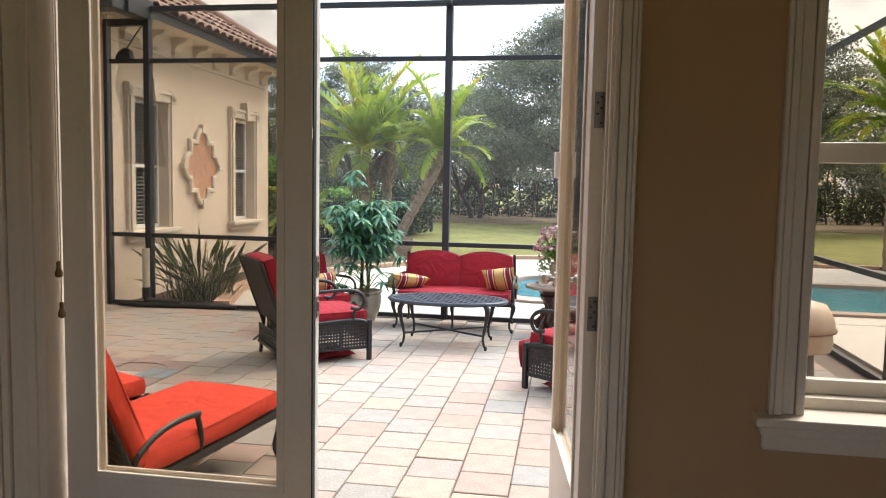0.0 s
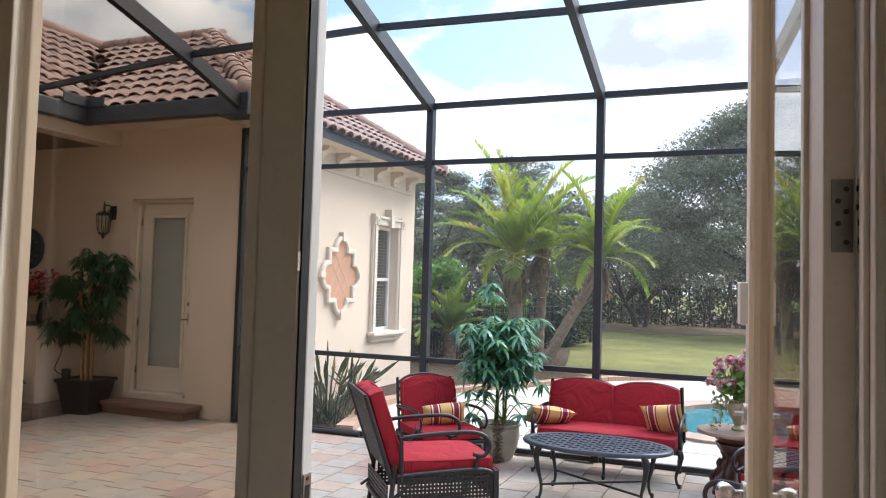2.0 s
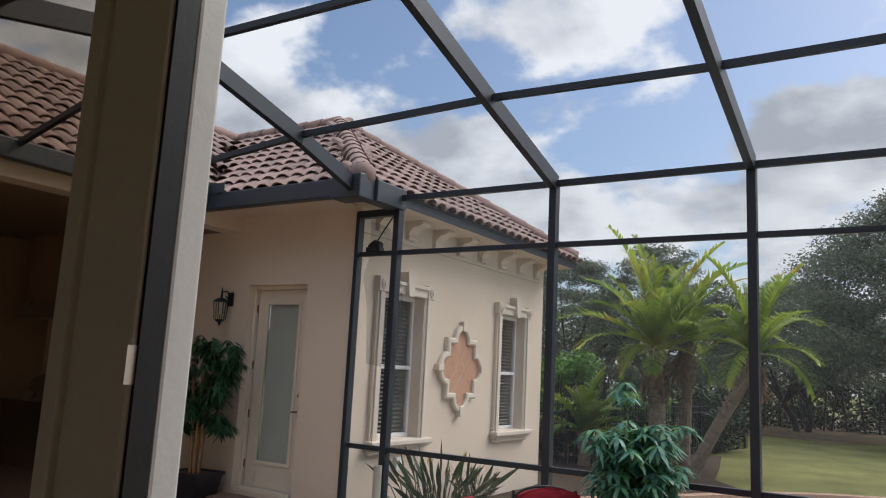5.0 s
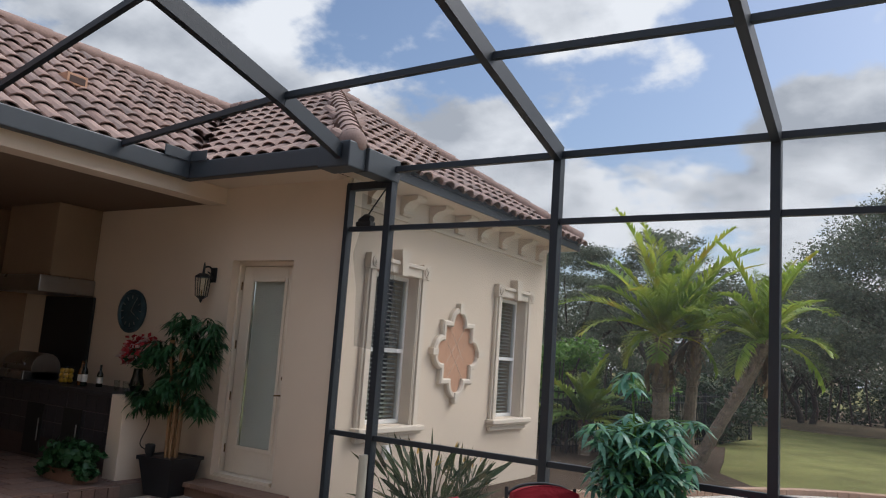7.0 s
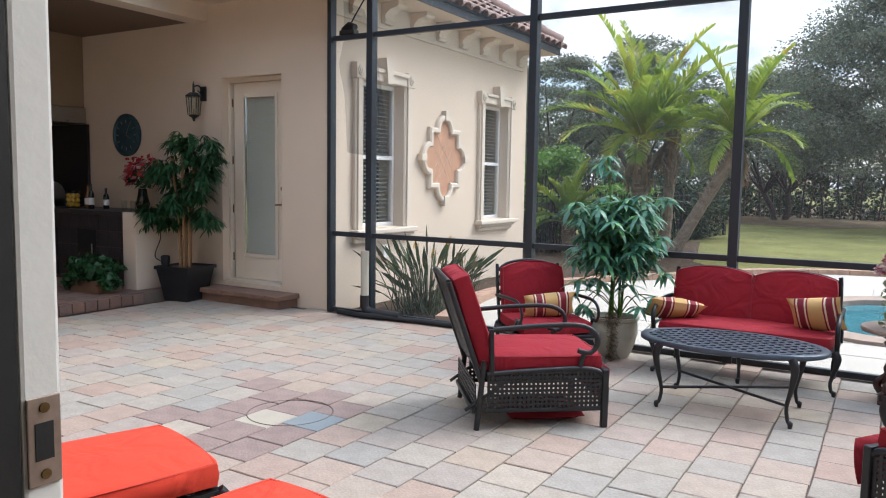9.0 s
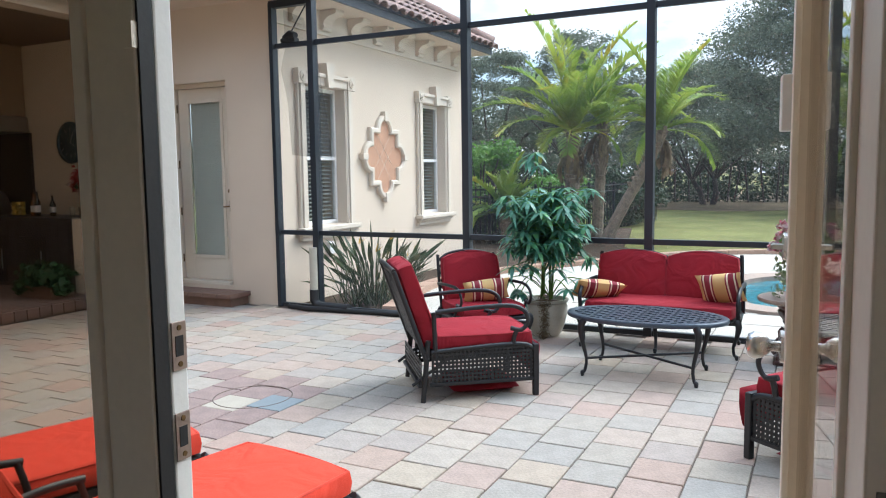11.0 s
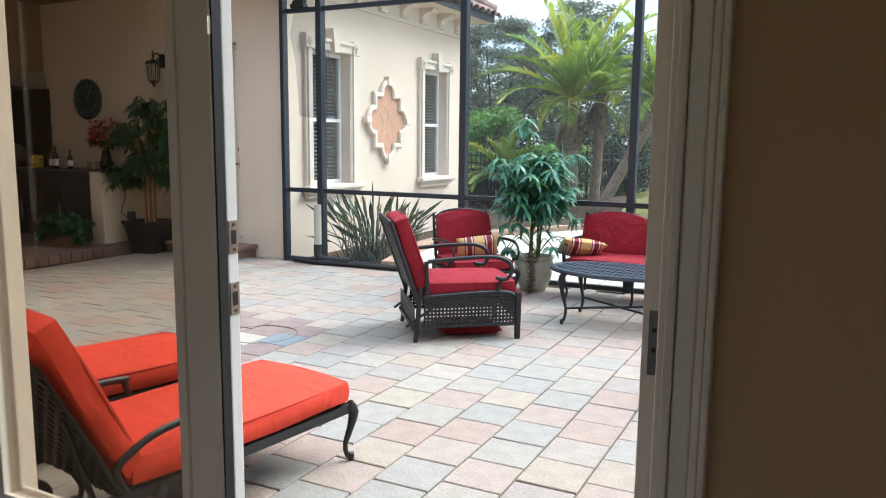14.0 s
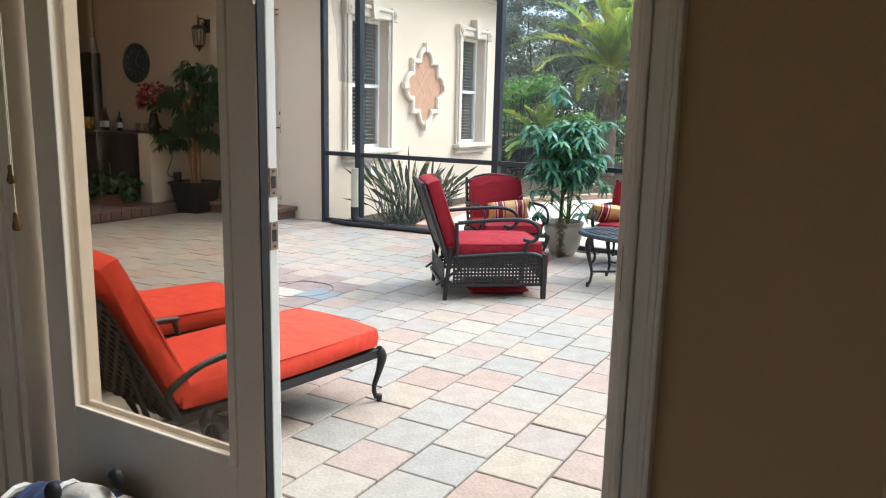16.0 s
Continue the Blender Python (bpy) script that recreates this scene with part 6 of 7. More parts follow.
def palm(x, y, trunk, rng, count, length, label, trunk_r=0.15, w=0.5, leaf=0.034, dry=0):
    t = thing("date_palm", label, "palm tree", "palms by the pool")
    bm = bmesh.new()
    pts = curve(trunk, 8)
    n = len(pts)
    tube(bm, pts, [trunk_r * (1.25 - 0.35 * k / n) * (1 + 0.10 * (k % 2)) for k in range(n)], 12)
    tr = part("trunk", bm, PALMBARK, t, "rough ringed trunk", smooth=False)
    top = Vector(pts[-1])
    bm = bmesh.new()
    for k in range(60):
        a, f = rng.uniform(0, 6.28), rng.uniform(0.45, 1.0)
        q = Vector(pts[min(n - 1, int(f * n))])
        r = trunk_r * 1.0
        beam(bm, q + Vector((math.cos(a) * r * 0.8, math.sin(a) * r * 0.8, -0.04)), q + Vector((math.cos(a) * r * 1.5, math.sin(a) * r * 1.5, 0.12)), 0.06, 0.03)
    part("leaf_bases", bm, PALMBARK, t)
    ribs, lv = bmesh.new(), []
    for k in range(count):
        a = k * 2.399 + rng.uniform(-0.35, 0.35)
        e = 1.48 - 1.35 * (k / count) ** 1.2 + rng.uniform(-0.22, 0.22)
        frond(lv, ribs, top + Vector((0, 0, 0.05)), a, e, length * rng.uniform(0.6, 1.1), rng, w, 0.25 + 0.6 * (k / count) ** 1.2 + 0.3 * rng.uniform(), leaf)
    part("ribs", ribs, PALM, t)
    ob = quads("fronds", lv, PALM)
    ob.parent = t
    # old fronds hanging dry against the trunk
    ribs, lv = bmesh.new(), []
    for k in range(dry):
        frond(lv, ribs, top + Vector((0, 0, -0.05)), rng.uniform(0, 6.28), rng.uniform(-1.3, -0.7), length * rng.uniform(0.3, 0.5), rng, w * 0.55, 0.5, leaf * 0.8)
    if dry:
        part("dry_ribs", ribs, PALMDEAD, t)
        ob = quads("dry_fronds", lv, PALMDEAD)
        ob.parent = t
    place(t, x, y, -0.05)
    return t


palm(-4.60, 16.0, [(0, 0, 0), (0.02, 0, 1.0), (0, 0, 1.8), (0.02, 0, 2.45)], np.random.default_rng(21), 25, 2.75, "tall feathery date palm with yellow-green fronds", 0.15, 0.46, 0.05, 8)
palm(-4.25, 16.9, [(0, 0, 0), (0.05, 0, 1.0), (0.1, 0, 2.0), (0.12, 0, 2.65)], np.random.default_rng(26), 13, 2.1, "feathery date palm rising beside a taller one", 0.11, 0.42, 0.05, 6)
palm(-3.65, 15.2, [(0, 0, 0), (0.45, 0.05, 0.9), (0.95, 0.1, 1.8), (1.20, 0.15, 2.4)], np.random.default_rng(22), 17, 2.1, "leaning date palm with arching fronds", 0.10, 0.42, 0.048, 5)
palm(-5.7, 14.6, [(0, 0, 0), (0.02, 0, 0.3), (0, 0, 0.6)], np.random.default_rng(23), 22, 1.4, "young date palm low in the bed", 0.10, 0.36, 0.044)
palm(7.2, 14.0, [(0, 0, 0), (-0.05, 0, 1.3), (0, 0, 2.9)], np.random.default_rng(24), 34, 2.2, "tall date palm beyond the pool", 0.17, 0.5, 0.05, 5)


def tree(x, y, height, spread, base, rng, count, label, size=0.26, mat=None, trunks=1, trunk_r=0.3, clump_count=240):
    """A live oak: short forking trunks, sweeping limbs, a broad crown of many drooping sprays."""
    t = thing("oak_tree", label, "tree", "trees behind the lawn")
    bm = bmesh.new()
    clumps = []
    fork_z = base * 0.55
    for k in range(trunks):
        x0 = (k - (trunks - 1) / 2) * 0.7
        fork = Vector((x0 * 1.5 + rng.uniform(-0.3, 0.3), rng.uniform(-0.2, 0.2), fork_z))
        tube(bm, curve([(x0 * 0.6, 0, 0), (x0, 0, fork_z * 0.5), fork], 4), [trunk_r * (1 - 0.035 * i) for i in range(9)], 10)
        for j in range(10):
            a = j * 2.4 + rng.uniform(-0.4, 0.4)
            r = spread * rng.uniform(0.5, 0.9)
            z = base + (height - base) * rng.uniform(0.15, 0.75)
            end = Vector((x0 + r * math.cos(a), r * 0.7 * math.sin(a), z))
            mid = fork.lerp(end, 0.45) + Vector((0, 0, 0.05 * height))
            pts = curve([fork, mid, end], 5)
            tube(bm, pts, [trunk_r * 0.40 * (1 - 0.088 * i) for i in range(len(pts))], 7)
    for k in range(clump_count):
        a, f = rng.uniform(0, 6.28), rng.uniform(0, 1) ** 0.85
        reach = spread * math.sqrt(max(0.05, 1 - (1.12 * f - 0.12) ** 2)) * (1 + 0.12 * math.sin(3 * a + 1.3))
        rr = reach * rng.uniform(0.15, 1.0) ** 0.5
        z = base + (height - base) * f - 0.35 * rr / spread
        s = spread * rng.uniform(0.09, 0.17)
        clumps.append((rr * math.cos(a), rr * 0.75 * math.sin(a), z, s * 1.35, s * 1.2, s * 0.55))
    part("trunk", bm, BARK, t, smooth=True)
    ob = quads("crown", leaf_cloud(rng, clumps, count, size, 0.5, 0.1), mat or OAK)
    ob.parent = t
    place(t, x, y, -0.1)
    return t


tree(2.0, 32.0, 9.4, 7.0, 2.5, np.random.default_rng(31), 120000, "large spreading live oak with grey-green crown", 0.135, None, 2, 0.17, 300)
tree(-4.2, 36.5, 6.6, 4.6, 2.2, np.random.default_rng(32), 46000, "live oak with a dense grey-green crown", 0.14, None, 2, 0.15)
tree(-9.0, 31.0, 7.6, 3.6, 2.2, np.random.default_rng(33), 32000, "open-crowned oak behind the palms", 0.13, None, 1, 0.20, 130)
tree(-13.6, 33.0, 7.3, 4.0, 2.2, np.random.default_rng(34), 34000, "open-crowned oak beyond the wing", 0.13, None, 1, 0.22, 150)
tree(8.0, 31.0, 9.0, 6.0, 2.6, np.random.default_rng(35), 70000, "large live oak with a dark forked trunk beyond the pool", 0.14, None, 2, 0.42)
tree(-20.0, 36.0, 7.5, 4.5, 2.2, np.random.default_rng(36), 9000, "distant oak beyond the wing", 0.28, None, 1, 0.25)
tree(18.0, 34.0, 8.0, 5.0, 2.2, np.random.default_rng(37), 9000, "distant oak beyond the pool", 0.28, None, 1, 0.25)


def shrub(x, y, w, h, rng, count, mat, label, size=0.1):
    t = thing("shrub", label, "shrub")
    bm = bmesh.new()
    for k in range(7):
        a = rng.uniform(0, 6.28)
        tube(bm, curve([(0, 0, 0), (0.2 * w * math.cos(a), 0.2 * w * math.sin(a), h * 0.4), (0.5 * w * math.cos(a), 0.5 * w * math.sin(a), h * 0.8)], 3), 0.02, 5)
    part("stems", bm, BARK, t)
    cl = []
    for k in range(18):
        a, f = rng.uniform(0, 6.28), rng.uniform(0.15, 1)
        r = w * rng.uniform(0.1, 0.75)
        s = w * rng.uniform(0.22, 0.38)
        cl.append((r * math.cos(a), r * math.sin(a), h * f * 0.9, s, s, s * 0.8))
    ob = quads("leaves", leaf_cloud(rng, cl, count, size, 0.5, 0.3), mat)
    ob.parent = t
    return place(t, x, y, -0.08)


shrub(-7.6, 17.5, 1.3, 2.5, np.random.default_rng(41), 5000, BUSH, "bright green leafy shrub behind the fence", 0.13)
shrub(-6.0, 19.0, 1.2, 1.7, np.random.default_rng(42), 3500, BUSH, "bright green leafy shrub behind the fence", 0.13)
shrub(-9.6, 18.5, 1.6, 3.0, np.random.default_rng(43), 5000, BUSH, "tall green shrub beyond the wing", 0.14)
shrub(2.9, 26.0, 1.0, 1.7, np.random.default_rng(44), 3000, SILVERLEAF, "pale grey-green rounded shrub on the lawn", 0.10)
shrub(-6.9, 15.7, 1.2, 1.1, np.random.default_rng(47), 4200, HEDGE, "dark green shrub against the black fence", 0.11)
shrub(-5.5, 17.4, 1.1, 1.2, np.random.default_rng(48), 3800, HEDGE, "dark green shrub against the black fence", 0.11)
shrub(-4.5, 21.5, 1.4, 1.7, np.random.default_rng(46), 3500, HEDGE, "dark green shrub behind the palms", 0.14)


def hedge_and_woods(rng):
    cl = [(x + rng.uniform(-0.4, 0.4), 40 + rng.uniform(-0.5, 0.5), z + rng.uniform(-0.3, 0.3), 0.8, 0.7, 0.55) for x in np.arange(-36, 34, 0.7) for z in (0.3, 1.0, 1.8)]
    ob = quads("hedge", leaf_cloud(rng, cl, 60000, 0.16, 0.6, 0.1), HEDGE)
    tagged(ob, "dark green hedge along the back fence", "hedge", kind="stuff")
    bm = bmesh.new()
    for k in range(120):
        x = -34 + k * 0.57 + rng.uniform(-0.2, 0.2)
        tube(bm, [(x, 39.3, -0.1), (x + rng.uniform(-0.3, 0.3), 39.3, 1.6), (x + rng.uniform(-0.5, 0.5), 39.4, 3.2)], 0.05, 5)
    tagged(link("hedge_stems", bm, BARK), "thin dark trunks along the hedge", "trunks", kind="stuff")
    cl = []
    for x in np.arange(-62, 50, 1.5):
        h = 5.6 + 1.2 * math.sin(x * 0.31) + rng.uniform(-0.8, 1.2)
        for z in np.arange(0.5, h, 1.2):
            cl.append((x + rng.uniform(-1, 1), 46 + rng.uniform(-2, 3), z, 1.5, 1.4, 0.9))
    ob = quads("far_woods", leaf_cloud(rng, cl, 120000, 0.28, 0.6, 0.1), FARLEAF)
    tagged(ob, "far belt of grey-green woodland", "woods", kind="stuff")


hedge_and_woods(np.random.default_rng(51))


def fence():
    f = thing("metal_fence", "black metal picket fence behind the planting bed", "fence")
    lines = [((-11.0, 14.4), (-6.0, 14.4)), ((-6.0, 14.4), (-4.9, 18.5)), ((-4.9, 18.5), (-4.2, 24.0))]
    for (x0, y0), (x1, y1) in lines:
        a, b = Vector((x0, y0, 0)), Vector((x1, y1, 0))
        L = (b - a).length
        n = int(L / 0.11)
        for z in (0.12, 1.02, 1.18):
            part("rail", one(beam, a + Vector((0, 0, z)), b + Vector((0, 0, z)), 0.03, 0.035), BLACK, f)
        for k in range(n + 1):
            p = a.lerp(b, k / n)
            big = k % 16 == 0
            w = 0.055 if big else 0.018
            part("post" if big else "picket", one(beam, p + Vector((0, 0, -0.1)), p + Vector((0, 0, 1.28 if big else 1.24)), w, w, up=(0, 1, 0)), BLACK, f)


fence()


# ---------------------------------------------------------------- covered kitchen
def kitchen(rng):
    w = setting("wall_low", boxes((-7.66, -7.42, 5.18, 6.0, 0.0, 1.05)), STUCCO, "low cream stucco wall ending the counter", "wall", bevel=0.01)
    c = thing("kitchen_counter", "dark slate tiled outdoor kitchen counter", "counter")
    part("body", boxes((-10.9, -7.66, 5.32, 5.99, 0.11, 0.99)), DARKTILE, c)
    k = 0
    for i in range(16):
        for j in range(3):
            x = -7.70 - i * 0.2
            part("face_tile", boxes((x - 0.192, x, 5.30, 5.318, 0.40 + j * 0.2, 0.592 + j * 0.2)), DARKTILE, c, bevel=0.004)
    part("worktop", boxes((-10.9, -7.66, 5.26, 5.99, 0.992, 1.045)), DARKTILE, c, "dark stone worktop", bevel=0.008)
    for x in (-8.35, -9.15):
        d = part("door", boxes((x - 0.37, x + 0.0, 5.285, 5.299, 0.18, 0.80)), BLACK, c, "dark cabinet door", bevel=0.004)
        part("handle", one(tube, [(x - 0.05, 5.27, 0.35), (x - 0.05, 5.27, 0.62)], 0.008), STEEL, d)
    h = thing("range_hood", "tan stucco range hood with a steel lip over the grill", "range hood")
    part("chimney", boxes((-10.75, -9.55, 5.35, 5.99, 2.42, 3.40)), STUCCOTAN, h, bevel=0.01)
    part("lip", boxes((-10.70, -9.50, 5.20, 5.98, 2.20, 2.418)), STEEL, h, "steel lip", bevel=0.01)
    b = thing("backsplash", "black splash panel behind the grill", "backsplash")
    part("panel", boxes((-10.6, -9.45, 5.95, 5.99, 1.046, 2.19)), BLACK, b)
    g = thing("grill", "stainless steel built-in gas grill", "grill")
    bm = boxes((-10.45, -9.75, 5.30, 5.85, 1.046, 1.16))
    part("firebox", bm, STEEL, g, bevel=0.01)
    part("lid", one(tube, [(-10.45, 5.6, 1.2), (-9.75, 5.6, 1.2)], 0.2, 16), STEEL, g, smooth=True)
    part("handle", one(tube, [(-10.35, 5.36, 1.25), (-9.85, 5.36, 1.25)], 0.014), STEEL, g)
    cl = thing("wall_clock", "round teal patina wall clock", "clock")
    bm = bmesh.new()
    lathe(bm, [(0.28, 0), (0.285, 0.03), (0.24, 0.045), (0.225, 0.025), (0.02, 0.022)], 32)
    bmesh.ops.transform(bm, matrix=Matrix.Translation((-8.62, 5.995, 2.03)) @ Euler((radians(90), 0, 0)).to_matrix().to_4x4(), verts=bm.verts)
    face = part("face", bm, CLOCKTEAL, cl, smooth=True)
    for k in range(12):
        a = k * math.pi / 6
        part("hour_mark", one(beam, (-8.62 + 0.16 * math.sin(a), 5.966, 2.03 + 0.16 * math.cos(a)), (-8.62 + 0.205 * math.sin(a), 5.966, 2.03 + 0.205 * math.cos(a)), 0.012, 0.006, up=(0, 1, 0)), STEEL, face)
    for a, l in ((2.1, 0.10), (0.5, 0.15)):
        part("clock_hand", one(beam, (-8.62, 5.963, 2.03), (-8.62 + l * math.sin(a), 5.963, 2.03 + l * math.cos(a)), 0.012, 0.004, up=(0, 1, 0)), STEEL, face)
    prof = [(0.036, 0), (0.038, 0.01), (0.038, 0.17), (0.03, 0.20), (0.013, 0.225), (0.013, 0.29), (0.016, 0.292), (0.016, 0.305)]
    for x, y, m, s, lab in ((-8.98, 5.62, AMBER, 1.0, "amber liquor bottle on the counter"), (-8.80, 5.55, DARKBOTTLE, 1.08, "dark liquor bottle on the counter"), (-8.70, 5.70, DARKBOTTLE, 0.9, "dark liquor bottle on the counter"), (-9.08, 5.72, AMBER, 0.92, "amber liquor bottle on the counter")):
        b = thing("bottle", lab, "bottle", "bottles on the counter")
        part("body", one(lathe, [(r, z * s) for r, z in prof], 18), m, b, smooth=True)
        part("label", one(lathe, [(0.0385, 0.05 * s), (0.039, 0.055 * s), (0.039, 0.13 * s), (0.0385, 0.135 * s)], 18), PAPERWHITE, b, "pale paper label")
        place(b, x, y, 1.045)
    j = thing("lemon_jar", "glass jar of lemons on the counter", "jar")
    for k in range(9):
        bm = bmesh.new()
        bmesh.ops.create_uvsphere(bm, u_segments=10, v_segments=7, radius=0.034, matrix=Matrix.Translation(((k % 3 - 1) * 0.048, ((k * 7) % 3 - 1) * 0.03, 0.04 + (k // 3) * 0.06)))
        part("lemon", bm, LEMON, j, smooth=True)
    p = part("jar", one(lathe, [(0.085, 0.002), (0.09, 0.01), (0.09, 0.21), (0.08, 0.23)], 20), CLEARGLASS, j, "clear glass jar", smooth=True)
    p.visible_shadow = False
    place(j, -9.27, 5.6, 1.045)
    for x in (-8.05, -7.88):
        g_ = thing("glass_tumbler", "clear glass tumbler on the counter", "glass", "tumblers on the counter")
        q = part("cup", one(lathe, [(0.028, 0), (0.03, 0.004), (0.036, 0.13), (0.033, 0.13), (0.027, 0.012)], 16), CLEARGLASS, g_, smooth=True)
        q.visible_shadow = False
        place(g_, x, 5.5, 1.045)
    v = thing("red_flower_vase", "vase of red and white silk flowers on the counter", "flowers")
    part("vase", one(lathe, [(0.06, 0), (0.09, 0.08), (0.06, 0.2), (0.05, 0.28)], 18), DARKBOTTLE, v, smooth=True)
    ob = quads("petals", leaf_cloud(rng, [(0, 0, 0.52, 0.25, 0.2, 0.18), (-0.18, -0.05, 0.42, 0.12, 0.1, 0.1)], 420, 0.085, 0.6, 0.2), REDFLOWER)
    ob.parent = v
    ob = quads("leaves", leaf_cloud(rng, [(0, 0, 0.42, 0.2, 0.18, 0.15)], 160, 0.09, 0.4, 0.2), FICUS)
    ob.parent = v
    place(v, -7.98, 5.72, 1.045)
    iv = thing("ivy_planter", "low planter overflowing with dark green ivy", "potted plant")
    part("box", boxes((-0.30, 0.26, -0.15, 0.15, 0, 0.16)), material("brown_planter", (0.16, 0.09, 0.06), 0.7), iv, bevel=0.012)
    ob = quads("leaves", leaf_cloud(rng, [(-0.03, 0, 0.27, 0.34, 0.26, 0.17), (0.3, -0.05, 0.15, 0.12, 0.12, 0.1), (-0.28, -0.12, 0.14, 0.12, 0.1, 0.1)], 1300, 0.085, 0.75, 0.2), FICUS)
    ob.parent = iv
    place(iv, -7.72, 4.86, 0.11)


kitchen(np.random.default_rng(61))


def lantern():
    l = thing("wall_lantern", "black wrought iron wall lantern with glass panes", "wall lamp")
    part("backplate", boxes((-0.05, 0.05, -0.02, 0.0, 0.24, 0.42)), IRON, l, bevel=0.006)
    part("bracket", one(tube, curve([(0, -0.01, 0.36), (0, -0.08, 0.42), (0, -0.16, 0.40), (0, -0.16, 0.36)]), 0.010, 8), IRON, l, smooth=True)
    part("scroll", one(tube, curve([(0, -0.01, 0.28), (0, -0.05, 0.33), (0, -0.10, 0.36)]), 0.007, 8), IRON, l, smooth=True)
    part("cap", one(lathe, [(0.10, 0.28), (0.095, 0.295), (0.05, 0.33), (0.02, 0.28), (0.012, 0.43), (0.003, 0.47)], 6, (0, -0.16, 0)), IRON, l)
    part("base", one(lathe, [(0.004, -0.02), (0.016, 0.0), (0.02, 0.02), (0.055, 0.045), (0.07, 0.06)], 6, (0, -0.16, 0)), IRON, l)
    for k in range(6):
        a = k * math.pi / 3
        c, s = math.cos(a), math.sin(a)
        part("corner_bar", one(tube, [(0.07 * c, -0.16 + 0.07 * s, 0.06), (0.092 * c, -0.16 + 0.092 * s, 0.285)], 0.006, 6), IRON, l)
    p = part("glass", one(lathe, [(0.062, 0.06), (0.083, 0.282)], 6, (0, -0.16, 0)), CLEARGLASS, l, "clear glass panes")
    p.visible_shadow = False
    part("candle", one(tube, [(0, -0.16, 0.06), (0, -0.16, 0.13)], 0.007, 8), BRASS, l)
    return l


place(lantern(), -7.14, 5.995, 2.18)
place(lantern(), -1.60, -0.149, 2.30, 180)


def bamboo_tree(rng):
    t = thing("potted_tree", "dark green bamboo-like tree with tan canes in a black square pot", "potted plant")
    bm = bmesh.new()
    a, b = 0.17, 0.235
    lo = [bm.verts.new((sx * a, sy * a, 0)) for sx, sy in ((-1, -1), (1, -1), (1, 1), (-1, 1))]
    hi = [bm.verts.new((sx * b, sy * b, 0.38)) for sx, sy in ((-1, -1), (1, -1), (1, 1), (-1, 1))]
    hj = [bm.verts.new((sx * (b + 0.02), sy * (b + 0.02), 0.38)) for sx, sy in ((-1, -1), (1, -1), (1, 1), (-1, 1))]
    hk = [bm.verts.new((sx * (b + 0.02), sy * (b + 0.02), 0.42)) for sx, sy in ((-1, -1), (1, -1), (1, 1), (-1, 1))]
    hl = [bm.verts.new((sx * (b - 0.02), sy * (b - 0.02), 0.40)) for sx, sy in ((-1, -1), (1, -1), (1, 1), (-1, 1))]
    bm.faces.new(lo[::-1])
    for p, q in ((lo, hi), (hi, hj), (hj, hk), (hk, hl)):
        for i in range(4):
            bm.faces.new((p[i], p[(i + 1) % 4], q[(i + 1) % 4], q[i]))
    bm.faces.new(hl)
    part("pot", bm, BLACKPOT, t, "black square plastic pot", bevel=0.006)
    cl, lv = [], []
    for k in range(6):
        a = k * 1.05
        pts = curve([(0.06 * math.cos(a), 0.06 * math.sin(a), 0.38), (0.08 * math.cos(a), 0.08 * math.sin(a), 1.0), (0.16 * math.cos(a), 0.14 * math.sin(a), 1.7)], 4)
        part("cane", one(tube, pts, 0.016, 7), CANE, t, smooth=True)
    tufts = [(rng.uniform(-0.42, 0.42), rng.uniform(-0.30, 0.25), z) for z in np.linspace(0.95, 1.88, 15)]
    tufts += [(-0.45, -0.1, 0.95), (0.42, -0.1, 1.0), (0.35, 0.0, 1.55), (-0.40, 0, 1.55), (0.05, -0.1, 1.9)]
    for tx, ty, tz in tufts:
        for k in range(30):
            d = Vector(rng.normal(size=3))
            d.normalize()
            q = Vector((tx, ty, tz)) + Vector((d.x * 0.17, d.y * 0.15, d.z * 0.13)) * rng.uniform(0.2, 1.0)
            a = math.atan2(d.y, d.x)
            for j in range(6):
                b = a + rng.uniform(-1.4, 1.4)
                ln = rng.uniform(0.09, 0.17)
                lv += lance(q, q + Vector((math.cos(b) * ln, math.sin(b) * ln, rng.uniform(-0.06, 0.02))), 0.024, 0.07)
    ob = quads("leaves", lv, FICUS)
    ob.parent = t
    part("up_light", one(lathe, [(0.03, 0), (0.05, 0.05), (0.055, 0.13), (0.04, 0.14)], 14, (-0.18, -0.14, 0.40)), BLACK, t, "black spotlight in the pot", smooth=True)
    part("cord", one(tube, curve([(-0.2, -0.14, 0.46), (-0.38, -0.1, 0.52), (-0.36, -0.02, 0.75), (-0.45, 0, 0.9)]), 0.006, 6), BLACK, t)
    return place(t, -7.03, 5.58, 0, 8)


bamboo_tree(np.random.default_rng(71))


